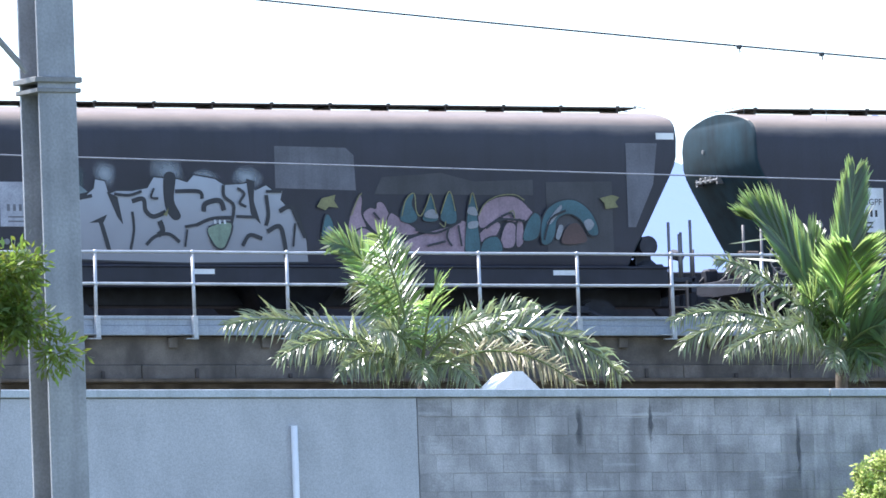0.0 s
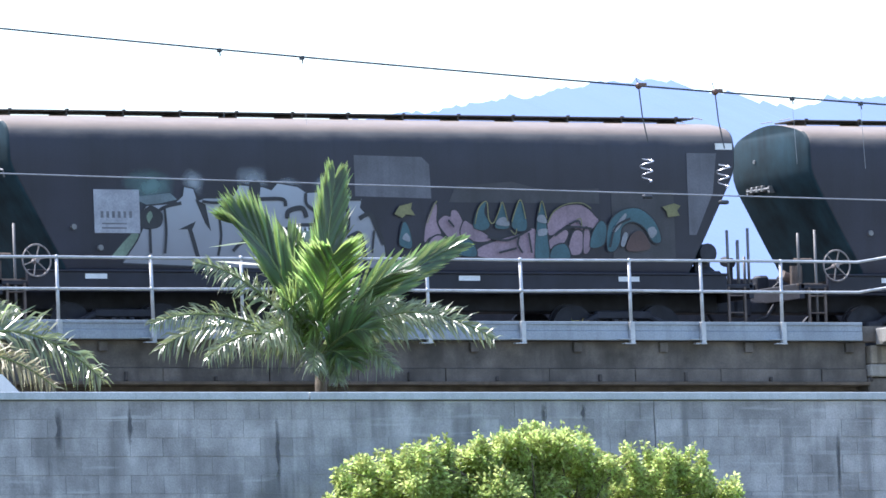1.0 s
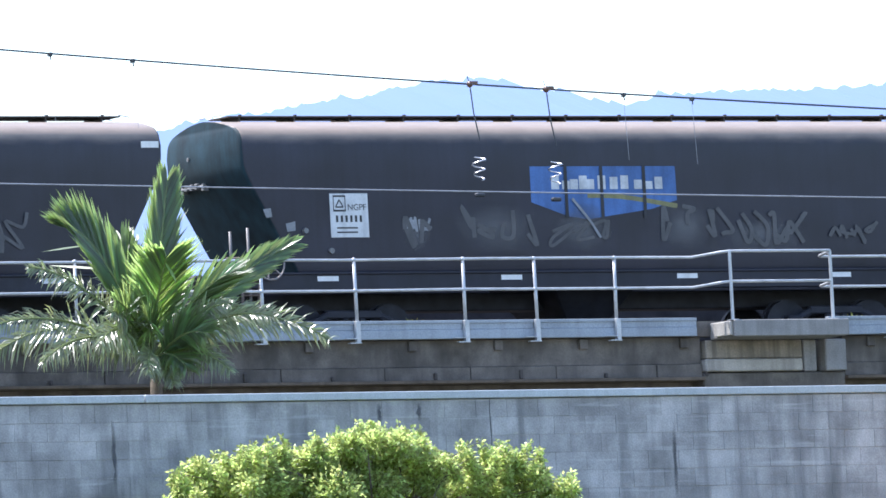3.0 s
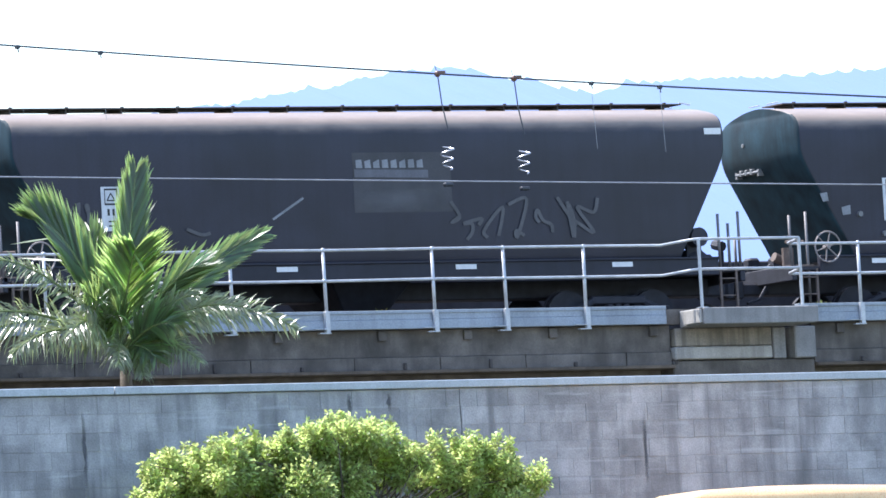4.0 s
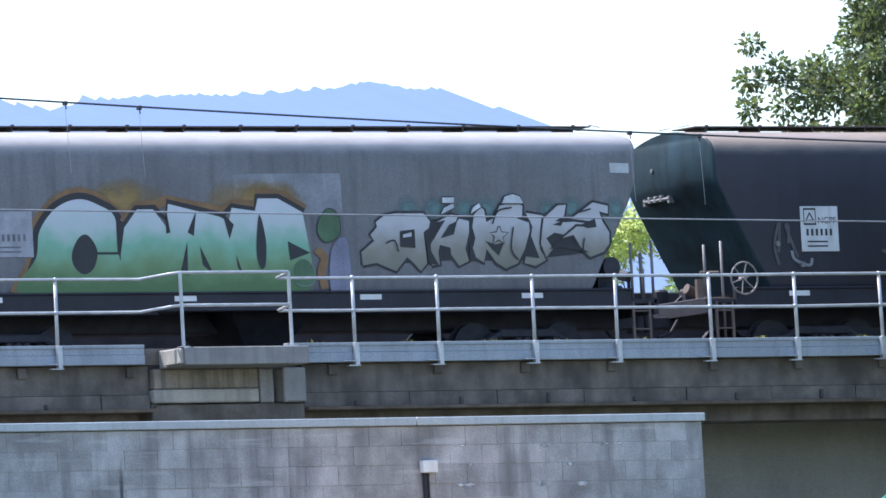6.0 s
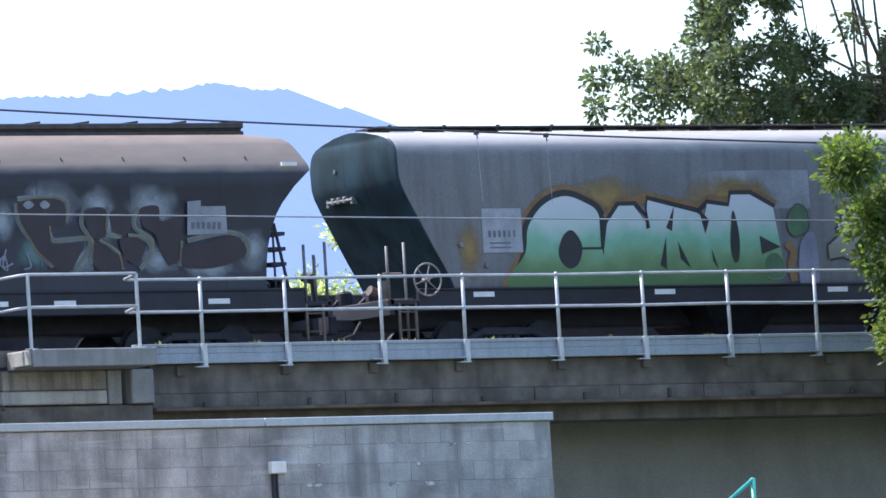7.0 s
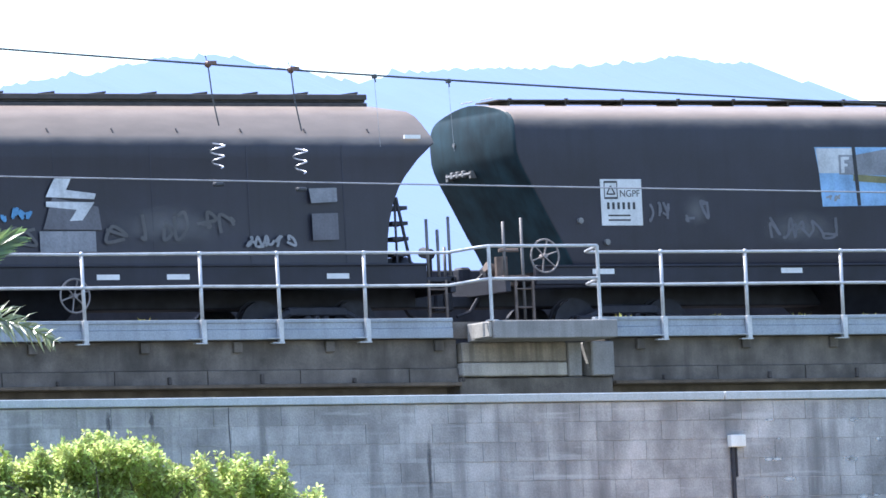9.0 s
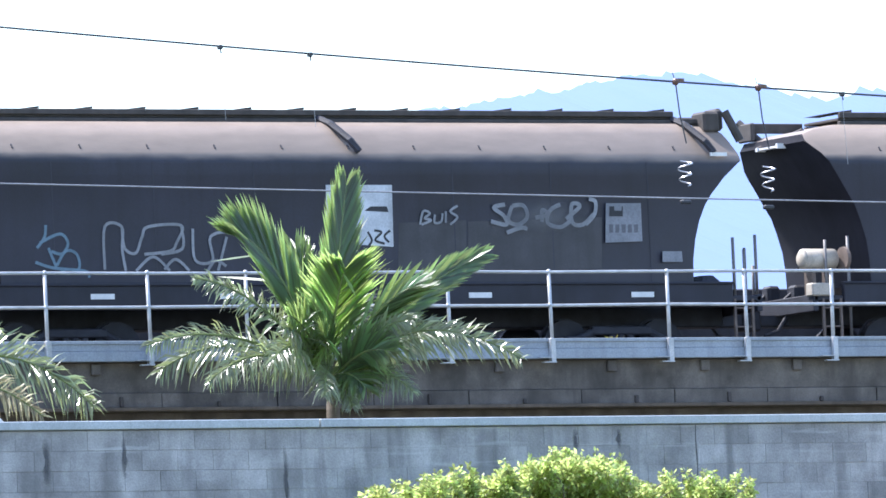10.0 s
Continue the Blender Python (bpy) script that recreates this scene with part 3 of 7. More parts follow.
def board(w, x, z, wd, hg, kind=0):
    """Number board: white plate; the class letters are plain to read, the number stays bars."""
    y = SIDE - 0.012
    bm = B()
    box(bm, x - wd / 2, x + wd / 2, y - 0.006, y + 0.008, z - hg / 2, z + hg / 2, 0.003)
    b = part("number_board", bm, "board_white" if kind == 0 else "board_faded", w, "white number board")
    bm = B()
    yy = y - 0.0085
    for i in range(6):
        bx = x - wd * 0.36 + i * wd * 0.125
        box(bm, bx, bx + wd * 0.06, yy, yy + 0.002, z - hg * 0.15, z + hg * 0.0)
    for j in range(2):
        box(bm, x - wd * 0.34, x + wd * 0.2, yy, yy + 0.002, z - hg * (0.30 + 0.1 * j), z - hg * (0.265 + 0.1 * j))
    part("number_bars", bm, "lettering" if kind == 0 else "lettering_faded", b)
    if kind == 0:
        bm = B()
        u = wd * 0.33
        x0, z1 = x - wd * 0.42, z + hg * 0.44
        for a, c, d, e in ((0, u, 0, 0.016), (0, u, u, u + 0.016), (0, 0.016, 0, u), (u - 0.016, u, 0, u)):
            box(bm, x0 + a, x0 + c, yy, yy + 0.002, z1 - u + d - 0.016, z1 - u + e)
        for a, c in (((0.2, 0.25), (0.5, 0.75)), ((0.8, 0.25), (0.5, 0.75)), ((0.2, 0.25), (0.8, 0.25))):
            rod(bm, (x0 + a[0] * u, yy, z1 - u + a[1] * u), (x0 + c[0] * u, yy, z1 - u + c[1] * u), 0.011, 4)
        part("board_symbol", bm, "lettering", b)
        cu = bpy.data.curves.new("class_letters", "FONT")
        cu.body, cu.size, cu.extrude = "NGPF", wd * 0.20, 0.001
        ob = new("class_letters", cu)
        ob.data.materials.append(M["lettering"])
        ob.parent = b
        ob.matrix_basis = pose(x - wd * 0.05, yy - 0.001, z + hg * 0.12, 90, 0, 0)


M["board_white"] = mat("board_white", (0.62, 0.63, 0.64), 0.6, 0, 0.12, 4, 40, 0.05, 0.25)
M["board_faded"] = mat("board_faded", (0.33, 0.34, 0.38), 0.7, 0, 0.2, 4, 40, 0.05, 0.3)
M["lettering_faded"] = mat("lettering_faded", (0.15, 0.15, 0.17), 0.7, 0, 0.3, 4, 40, 0.02)
M["lettering"] = mat("lettering", (0.03, 0.03, 0.035), 0.6, 0, 0.2, 4, 40, 0.02)


def stanchions(w, s, spec):
    for (x, y, z0, z1) in spec:
        bm = B()
        rod(bm, (s * x, y, z0), (s * x, y, z1), 0.025, 6)
        part("stanchion", bm, "stanchion", w, smooth=True)


M["stanchion"] = mat("stanchion", (0.17, 0.16, 0.16), 0.5, 0.2, 0.2, 4, 40, 0.05)


def end_gear(w, tank=False):
    """Platforms, ladders, stanchions, brake gear at both ends."""
    for s in (-1, 1):
        bm = B()
        box(bm, s * 6.9 - 0.55, s * 6.9 + 0.55, -1.28, 1.28, 1.12, 1.2, 0.01)
        box(bm, s * 7.42 - 0.05, s * 7.42 + 0.05, -1.28, 1.28, 0.95, 1.22, 0.01)
        part("end_platform", bm, "steel_dark", w)
        bm = B()
        for yy in (-1.27,):
            for xx in (6.95, 7.28):
                box(bm, s * xx - 0.02, s * xx + 0.02, yy - 0.02, yy + 0.02, 0.35, 1.15)
            for k in range(3):
                rod(bm, (s * 6.95, yy, 0.40 + 0.3 * k), (s * 7.28, yy, 0.40 + 0.3 * k), 0.014, 6)
        part("step_ladder", bm, "steel_rust", w)
    stanchions(w, 1, [(6.98, -1.24, 1.2, 2.14), (7.18, -1.24, 1.2, 1.94), (7.4, -1.24, 1.2, 2.18), (7.4, -0.9, 1.2, 2.0), (7.36, 1.2, 1.2, 1.9)])
    stanchions(w, -1, [(7.18 if tank else 7.45, -1.24, 1.15, 2.1), (6.75 if tank else 7.1, -1.24, 0.5, 2.16), (7.36, 0.7, 1.2, 1.85)])
    for s, y0, h in ((1, -0.55, 1.48), (1, 0.45, 1.4), (-1, -0.2, 1.45), (-1, 0.6, 1.5)):
        bm = B()
        box(bm, s * 7.1 - 0.11, s * 7.1 + 0.11, y0 - 0.13, y0 + 0.13, 1.2, h, 0.04)
        rod(bm, (s * 7.1, y0, h - 0.05), (s * 7.38, y0 + 0.1, 1.15), 0.03, 6)
        part("valve_box", bm, "steel_dark", w)
    # curved guard over the end truck, far corner
    bm = shell([(1.2, 0.22, 1.1, 0.1), (1.42, 0.22, 1.1, 0.1), (1.55, 0.12, 1.0, 0.1)], 2)
    bmesh.ops.translate(bm, verts=bm.verts, vec=(6.66, 0, 0))
    part("end_box", bm, "steel_dark", w, smooth=False)
    if tank:
        bm = B()
        rod(bm, (-7.5, -1.05, 1.8), (-6.92, -1.05, 1.8), 0.17, 16)
        for xx in (-7.5, -6.92):
            d = 0.05 if xx > -7.2 else -0.05
            rod(bm, (xx, -1.05, 1.8), (xx + d, -1.05, 1.8), 0.17, 16, 0.11)
        part("air_reservoir", bm, "tank_paint", w, "pale cream steel air reservoir", smooth=True)
        bm = B()
        rod(bm, (-6.84, -1.2, 1.8), (-6.78, -1.2, 1.8), 0.19, 16)
        part("tank_flange", bm, "steel_rust", w, "round flange beside the reservoir")
        for xx in (-7.4, -7.06):
            bm = B()
            box(bm, xx, xx + 0.06, -1.18, -0.92, 1.18, 1.64)
            part("tank_cradle", bm, "steel_rust", w)
        bm = B()
        box(bm, -7.5, -7.08, -1.32, -1.1, 1.19, 1.4, 0.02)
        part("brake_box", bm, "tank_paint", w)
    else:
        bm = B()
        box(bm, -7.42, -7.18, -1.22, -0.85, 1.05, 1.2, 0.02)
        box(bm, -7.5, -7.0, -1.28, -1.22, 1.18, 1.22, 0.005)
        rod(bm, (-7.3, -0.9, 1.2), (-7.3, -0.9, 1.55), 0.11, 10)
        part("brake_gear", bm, "steel_rust", w, "rusty brake cylinder and bracket")
        bm = B()
        rod(bm, (-7.55, -1.24, 1.63), (-7.18, -1.24, 1.63), 0.03, 6)
        part("brake_lever", bm, "steel_rust", w)
        bm = B()
        rod(bm, (-7.1, -0.6, 1.3), (-7.4, -0.6, 1.42), 0.09, 10)
        part("brake_cylinder", bm, "steel_rust", w)
        bm = B()
        rod(bm, (-7.5, 0.9, 1.75), (-7.5, 1.15, 1.8), 0.09, 8)
        rod(bm, (-7.45, 1.0, 1.2), (-7.45, 1.0, 1.75), 0.03, 6)
        part("valve", bm, "steel_dark", w)


ROUND_L = 7.19
# height over the rail, how far the end sheet has sloped in
ROUND_END = [(1.36, 1.02), (1.45, 0.98), (1.75, 0.82), (2.05, 0.64), (2.3, 0.50), (2.62, 0.32), (2.9, 0.16), (3.1, 0.06), (3.25, 0.015), (3.57, 0.0)]


def end_in(z):
    return float(np.interp(z, [p[0] for p in ROUND_END], [p[1] for p in ROUND_END]))


def wagon_round(name, x, label, colours=("wagon_black", "wagon_black", "wagon_end")):
    """Round-roofed hopper wagon with steep end sheets."""
    w = thing(name, label, "hopper wagon", pose(x, TRACK_Y, RZ), "wagons of the grain train")
    L = ROUND_L
    lv = [(z, L - a, 1.27 if z < 1.4 else 1.3, 0.07) for z, a in ROUND_END]
    lv += [(z, L, hw, 0.07 * hw) for hw, z in ((1.292, 3.66), (1.262, 3.76), (1.2, 3.84), (1.1, 3.905), (0.95, 3.955), (0.75, 4.005), (0.5, 4.055), (0.25, 4.085), (0.05, 4.098))]
    bm = shell(lv, 3)
    split_body(bm, 9.0, L)
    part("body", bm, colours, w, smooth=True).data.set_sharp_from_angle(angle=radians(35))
    # roof walkway on brackets
    bm = B()
    box(bm, -6.85, 6.95, -0.34, 0.34, 4.155, 4.18, 0.005)
    part("roof_walkway", bm, "steel_rust_dark", w)
    for k in range(13):
        bm = B()
        xx = -6.6 + k * 1.1
        box(bm, xx - 0.015, xx + 0.015, -0.3, 0.3, 4.07, 4.155)
        box(bm, xx - 0.025, xx + 0.025, -0.345, -0.30, 4.18, 4.2)
        part("walkway_bracket", bm, "steel_rust_dark", w)
    for s in (-1, 1):
        for yy in (-0.3, 0.3):
            bm = B()
            rod(bm, (s * 6.92, yy, 4.2), (s * 7.15, yy, 4.16), 0.012, 5)
            part("roof_grab", bm, "galv", w)
    for xx in (-4.6, -1.1, 2.3, 5.5):
        bm = B()
        box(bm, xx - 0.035, xx + 0.035, -1.04, -0.99, 3.85, 3.9, 0.01)
        part("roof_lug", bm, "galv_dull", w, "small bright roof lug")
    # side sill
    bm = B()
    box(bm, -6.9, 6.9, -1.33, -1.22, 1.06, 1.36, 0.015)
    box(bm, -6.9, 6.9, -1.36, -1.22, 1.34, 1.38, 0.01)
    part("side_sill", bm, "sill_paint", w)
    # fittings on the end sheet
    for (yy, zz, r) in ((0.5, 3.5, 0.035),):
        bm = B()
        rod(bm, (-L - 0.02, yy, zz), (-L + 0.2, yy, zz), r, 8)
        part("end_lamp_bracket", bm, "galv_dull", w)
    bm = B()
    rod(bm, (-L + 0.05, 0.1, 3.0), (-L + 0.05, 0.85, 3.0), 0.03, 8)
    for yy in (0.12, 0.83):
        box(bm, -L + 0.03, -L + 0.2, yy - 0.03, yy + 0.03, 2.93, 3.05)
    for k in range(3):
        box(bm, -L + 0.02, -L + 0.09, 0.3 + 0.17 * k, 0.38 + 0.17 * k, 2.96, 3.07, 0.01)
    part("end_grab_rail", bm, "galv_dull", w, "grey end grab rail")
    for xx, zz in ((-6.0, 2.1), (-5.5, 1.75)):
        bm = B()
        rod(bm, (xx, -1.36, zz), (xx, -1.28, zz), 0.05, 8)
        part("side_lamp_iron", bm, "galv_dull", w)
    if colours[0] == "wagon_black":
        bm = B()
        box(bm, L - 0.42, L - 0.08, SIDE - 0.012, SIDE + 0.01, 3.54, 3.65)
        part("corner_marker", bm, "white", w)
    bm = B()
    rod(bm, (L - 0.6, -1.24, 1.74), (L - 0.6, 0.9, 1.74), 0.17, 16)
    for yy in (-1.0, 0.6):
        box(bm, L - 0.75, L - 0.45, yy - 0.03, yy + 0.03, 1.18, 1.7)
    part("end_tank", bm, "steel_dark", w, "dark cylindrical tank on the end platform", smooth=True).data.set_sharp_from_angle(angle=radians(35))
    shared("brake_wheel", HAND_ME, w, -6.78, -1.42, 1.52, "six-spoked brake handwheel")
    end_gear(w)
    chutes(w)
    running_gear(w)
    side_tags(w, (-5.6, -1.9, 1.7, 4.9), 1.27)
    WAGONS.append((w, x))
    return w


M["steel_rust_dark"] = mat("steel_rust_dark", (0.07, 0.06, 0.055), 0.8, 0, 0.3, 5, 60, 0.2)
M["galv_dull"] = mat("galv_dull", (0.20, 0.20, 0.20), 0.6, 0.2, 0.25, 5, 60, 0.1)
M["tank_paint"] = mat("tank_paint", (0.48, 0.42, 0.35), 0.6, 0, 0.2, 4, 40, 0.05, 0.2)


def wagon_angled(name, x, label):
    """Hopper wagon with an angled roof edge, double walkway beam and necked ends."""
    w = thing(name, label, "hopper wagon", pose(x, TRACK_Y, RZ), "wagons of the grain train")
    # height, reach of the leading end, half width, corner radius, reach of the trailing end
    lv = [(1.4, 6.37, 1.3, 0.05, 6.2), (1.8, 6.39, 1.3, 0.05, 6.22), (2.1, 6.43, 1.3, 0.05, 6.27), (2.4, 6.52, 1.3, 0.05, 6.36), (2.65, 6.61, 1.3, 0.05, 6.48), (2.82, 6.72, 1.3, 0.05, 6.6),
          (3.1, 6.89, 1.3, 0.05, 6.86), (3.3, 7.02, 1.3, 0.05, 7.1), (3.37, 7.06, 1.295, 0.05, 7.19), (3.43, 7.11, 1.27, 0.05, 7.19), (3.5, 7.15, 1.225, 0.05, 7.18),
          (3.72, 7.33, 1.02, 0.05, 7.14), (3.84, 7.31, 0.91, 0.05, 7.1), (3.93, 7.05, 0.82, 0.05, 7), (4.02, 6.5, 0.66, 0.05, 6.44), (4.04, 6.45, 0.3, 0.05, 6.39)]
    L = 7.27
    bm = shell(lv, 2)
    split_body(bm, 9.0, L)
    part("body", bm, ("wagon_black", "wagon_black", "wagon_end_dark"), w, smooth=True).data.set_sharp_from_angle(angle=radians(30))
    for y0, y1, z0, z1 in ((-0.56, -0.47, 4.0, 4.09), (-0.56, -0.49, 4.14, 4.23), (0.47, 0.56, 4.0, 4.09), (-0.5, 0.55, 4.1, 4.145)):
        bm = B()
        box(bm, -6.35, 6.4, y0, y1, z0, z1, 0.01)
        part("roof_hatch_beam", bm, "steel_rust_dark", w, "long dark roof hatch beam")
    for k in range(14):
        bm = B()
        xx = -6.2 + k * 0.95
        vs = [bm.verts.new(p) for p in ((xx - 0.18, -0.5, 4.24), (xx + 0.12, -0.5, 4.24), (xx + 0.12, -0.5, 4.275), (xx - 0.18, 0.5, 4.24), (xx + 0.12, 0.5, 4.24), (xx + 0.12, 0.5, 4.275))]
        for f in ((0, 1, 2), (5, 4, 3), (0, 2, 5, 3), (1, 4, 5, 2), (0, 3, 4, 1)):
            bm.faces.new([vs[i] for i in f])
        part("hatch_lug", bm, "steel_rust_dark", w)
    for k in range(11):
        bm = B()
        xx = -6.0 + k * 1.2
        rod(bm, (xx, -1.19, 3.545), (xx, -1.14, 3.61), 0.014, 6)
        part("roof_bolt", bm, "steel_dark", w)
    for k in range(7):
        bm = B()
        xx = -5.4 + k * 1.8
        box(bm, xx - 0.010, xx + 0.010, SIDE - 0.004, SIDE + 0.01, 1.42, 3.33)
        part("side_seam", bm, "wagon_black", w)
    # roof end brackets and step
    bm = B()
    box(bm, -7.3, -6.3, 0.66, 0.74, 4.0, 4.16, 0.01)
    box(bm, -7.36, -7.28, 0.55, 0.98, 3.86, 4.16, 0.02)
    rod(bm, (-7.33, 0.98, 4.2), (-7.1, 0.5, 3.75), 0.06, 8)
    rod(bm, (-7.35, 0.4, 3.7), (-6.9, -0.3, 3.95), 0.05, 6)
    box(bm, -7.2, -7.0, 0.5, 0.6, 3.6, 3.9, 0.02)
    part("end_bracket", bm, "steel_rust_dark", w)
    bm = B()
    for k in range(3):
        box(bm, -7.42 + 0.12 * k, -7.34 + 0.12 * k, -0.35, 0.3, 3.68, 3.71)
    box(bm, -7.45, -7.02, -0.37, -0.32, 3.66, 3.74)
    box(bm, -7.45, -7.02, 0.25, 0.3, 3.66, 3.72)
    part("roof_step", bm, "white", w, "pale slatted roof step")
    if "strap" in label:
        # strap at 6.55; the dark tube at 0.0 stands for a hatch handle's shadow
        for bx in (6.55, 0.0):
            bm = B()
            tube(bm, [(bx - 0.16, -0.52, 4.1), (bx - 0.1, -0.82, 3.98), (bx + 0.02, -1.22, 3.68), (bx + 0.12, -1.31, 3.5)], 0.06, 6)
            part("roof_strap", bm, "steel_dark", w)
        bm = B()
        box(bm, 6.4, 7.1, -0.7, -0.58, 4.0, 4.12, 0.03)
        box(bm, 7.05, 7.2, -0.8, -0.35, 3.9, 4.26, 0.05)
        rod(bm, (7.15, -0.9, 4.2), (7.36, -1.0, 3.72), 0.07, 8)
        box(bm, 6.75, 7.05, -0.92, -0.5, 3.86, 4.2, 0.04)
        part("end_bracket", bm, "steel_rust_dark", w)
    bm = B()
    box(bm, -6.9, 6.9, -1.33, -1.22, 1.02, 1.40, 0.015)
    box(bm, -6.9, 6.9, -1.36, -1.22, 1.38, 1.42, 0.01)
    part("side_sill", bm, "sill_paint", w)
    bm = B()
    box(bm, 6.6, 6.9, SIDE - 0.03, SIDE + 0.01, 3.44, 3.50)
    part("corner_marker", bm, "white", w)
    # ladder in the neck of the far end
    if "strap" not in label:
        bm = B()
        for yy in (-1.2, -0.85):
            rod(bm, (6.42, yy, 1.2), (6.42, yy, 2.5), 0.02, 6)
        for k in range(5):
            box(bm, 6.36, 6.66, -1.2, -0.85, 1.3 + 0.25 * k, 1.36 + 0.25 * k)
        rod(bm, (6.45, -1.2, 2.5), (6.72, -1.2, 1.2), 0.03, 6)
        part("end_ladder", bm, "steel_dark", w)
    shared("brake_wheel", HAND_ME, w, 0.22, -1.42, 0.92, "six-spoked brake handwheel")
    end_gear(w, tank=True)
    chutes(w)
    running_gear(w)
    side_tags(w, (-4.6, -2.3, 0.9, 2.2, 5.2), 1.22)
    WAGONS.append((w, x))
    return w


def build_train():
    W = {}
    W[0] = wagon_round("hopper_wagon", 108.48, "black round-roofed grain hopper wagon, teal end sheet")
    W[1] = wagon_round("hopper_wagon", 92.60, "black grain hopper wagon with silver and pink graffiti")
    W[2] = wagon_round("hopper_wagon", 76.80, "black grain hopper wagon with blue operator panel and graffiti")
    W[3] = wagon_round("hopper_wagon", 60.88, "black grain hopper wagon with faded panel, few tags")
    W[4] = wagon_round("hopper_wagon", 44.96, "grey grain hopper wagon with green and silver graffiti", ("wagon_grey", "wagon_grey", "wagon_end"))
    W[5] = wagon_angled("hopper_wagon", 28.88, "black angled-roof hopper wagon with white and teal graffiti")
    W[6] = wagon_round("hopper_wagon", 13.0, "black grain hopper wagon with pale blue panel")
    W[7] = wagon_angled("hopper_wagon", -2.9, "black angled-roof hopper wagon with small coloured tags")
    W[8] = wagon_angled("hopper_wagon", -18.8, "black angled-roof hopper wagon with roof strap, modelled roof shadow and white tags")
    return W


# ---------- overhead wires ----------


CURVE = np.polyfit([-25, -18.3, -12.6, -7.6, -6, 0.69, 2.23, 3.8, 5.2, 12.5, 14.8, 22.4, 40, 60], [21.6, 21.09, 20.67, 20.26, 20.15, 19.79, 19.69, 19.59, 19.5, 19.21, 19.13, 18.92, 18.6, 18.5], 4)


def build_wires():
    a = thing("overhead_line", "dark overhead conductor with clamps and hangers", "overhead wire")

    def up_z(x):
        return float(np.polyval(CURVE, x - 108.0))
    bm = B()
    tube(bm, [(x, 0.5, up_z(x)) for x in np.linspace(70, 175, 106)], 0.017, 5)
    part("conductor", bm, "wire", a, smooth=True)
    b = thing("lower_line", "thin pale overhead wire", "overhead wire")
    bm = B()
    tube(bm, [(x, 0.2, 18.30 - 0.0205 * (x - 86.4) + 0.00008 * (x - 86.4) ** 2) for x in np.linspace(60, 175, 80)], 0.013, 5)
    part("conductor", bm, "wire_light", b, smooth=True)
    for x in (100.43, 102.03, 111.80, 113.20, 122.77, 124.17):
        z = up_z(x)
        bm = B()
        box(bm, x - 0.035, x + 0.035, 0.46, 0.54, z - 0.05, z + 0.02, 0.01)
        rod(bm, (x, 0.5, z), (x + 0.02, 0.5, z - 0.11), 0.012, 5)
        part("clamp", bm, "wire", a)
        bm = B()
        rod(bm, (x, 0.5, z - 0.1), (x + 0.05, 0.5, z - 1.15), 0.004, 4)
        part("hanger", bm, "wire_light", a)
    for x in (108.69, 110.23):
        z = up_z(x)
        bm = B()
        bmesh.ops.create_uvsphere(bm, u_segments=10, v_segments=6, radius=0.06, matrix=Matrix.Translation((x, 0.5, z)))
        box(bm, x + 0.02, x + 0.14, 0.46, 0.54, z - 0.01, z + 0.05)
        part("insulator", bm, "insulator", a)
        bm = B()
        rod(bm, (x - 0.05, 0.5, z + 0.16), (x, 0.5, z), 0.008, 5)
        tube(bm, [(x, 0.5, z), (x + 0.05, 0.5, z - 0.5), (x + 0.15, 0.5, z - 0.98)], 0.012, 5)
        part("hanger", bm, "wire", a)
        bm = B()
        zz = z - 1.25
        pts = []
        for k in range(60):
            t = k / 59
            r = 0.13 - 0.05 * t
            pts.append((x + 0.1 + r * math.sin(t * 5 * math.pi), 0.5 + r * math.cos(t * 5 * math.pi), zz - 0.42 * t))
        tube(bm, pts, 0.012, 4)
        part("spiral_marker", bm, "bright_wire", a, "shiny spiral wire marker")
        bm = B()
        box(bm, x + 0.0, x + 0.18, 0.45, 0.55, z - 1.95, z - 1.88, 0.02)
        part("clamp_low", bm, "wire", a)


M["insulator"] = mat("insulator", (0.14, 0.07, 0.05), 0.35, 0, 0.2, 4, 40, 0.05)
M["bright_wire"] = mat("bright_wire", (0.6, 0.6, 0.62), 0.3, 0.7, 0.1, 4, 40, 0.02)

# ---------- plants ----------


def leaf(bm, p, d, up, ln, wd, mi=0):
    """One pointed leaf, folded along its middle."""
    s = d.cross(up)
    s = s.normalized() if s.length > 1e-4 else Vector((1, 0, 0))
    n = s.cross(d)
    a, c = bm.verts.new(p), bm.verts.new(p + d * ln)
    l = bm.verts.new(p + d * ln * 0.45 + s * wd / 2 - n * wd * 0.15)
    r = bm.verts.new(p + d * ln * 0.45 - s * wd / 2 - n * wd * 0.15)
    for f in (bm.faces.new((a, l, c)), bm.faces.new((a, c, r))):
        f.material_index = mi


# the way a leaflet faces when it throws the sun back towards the road below
GLOSS = (sun_way + Vector((-0.45, -0.87, -0.07))).normalized()


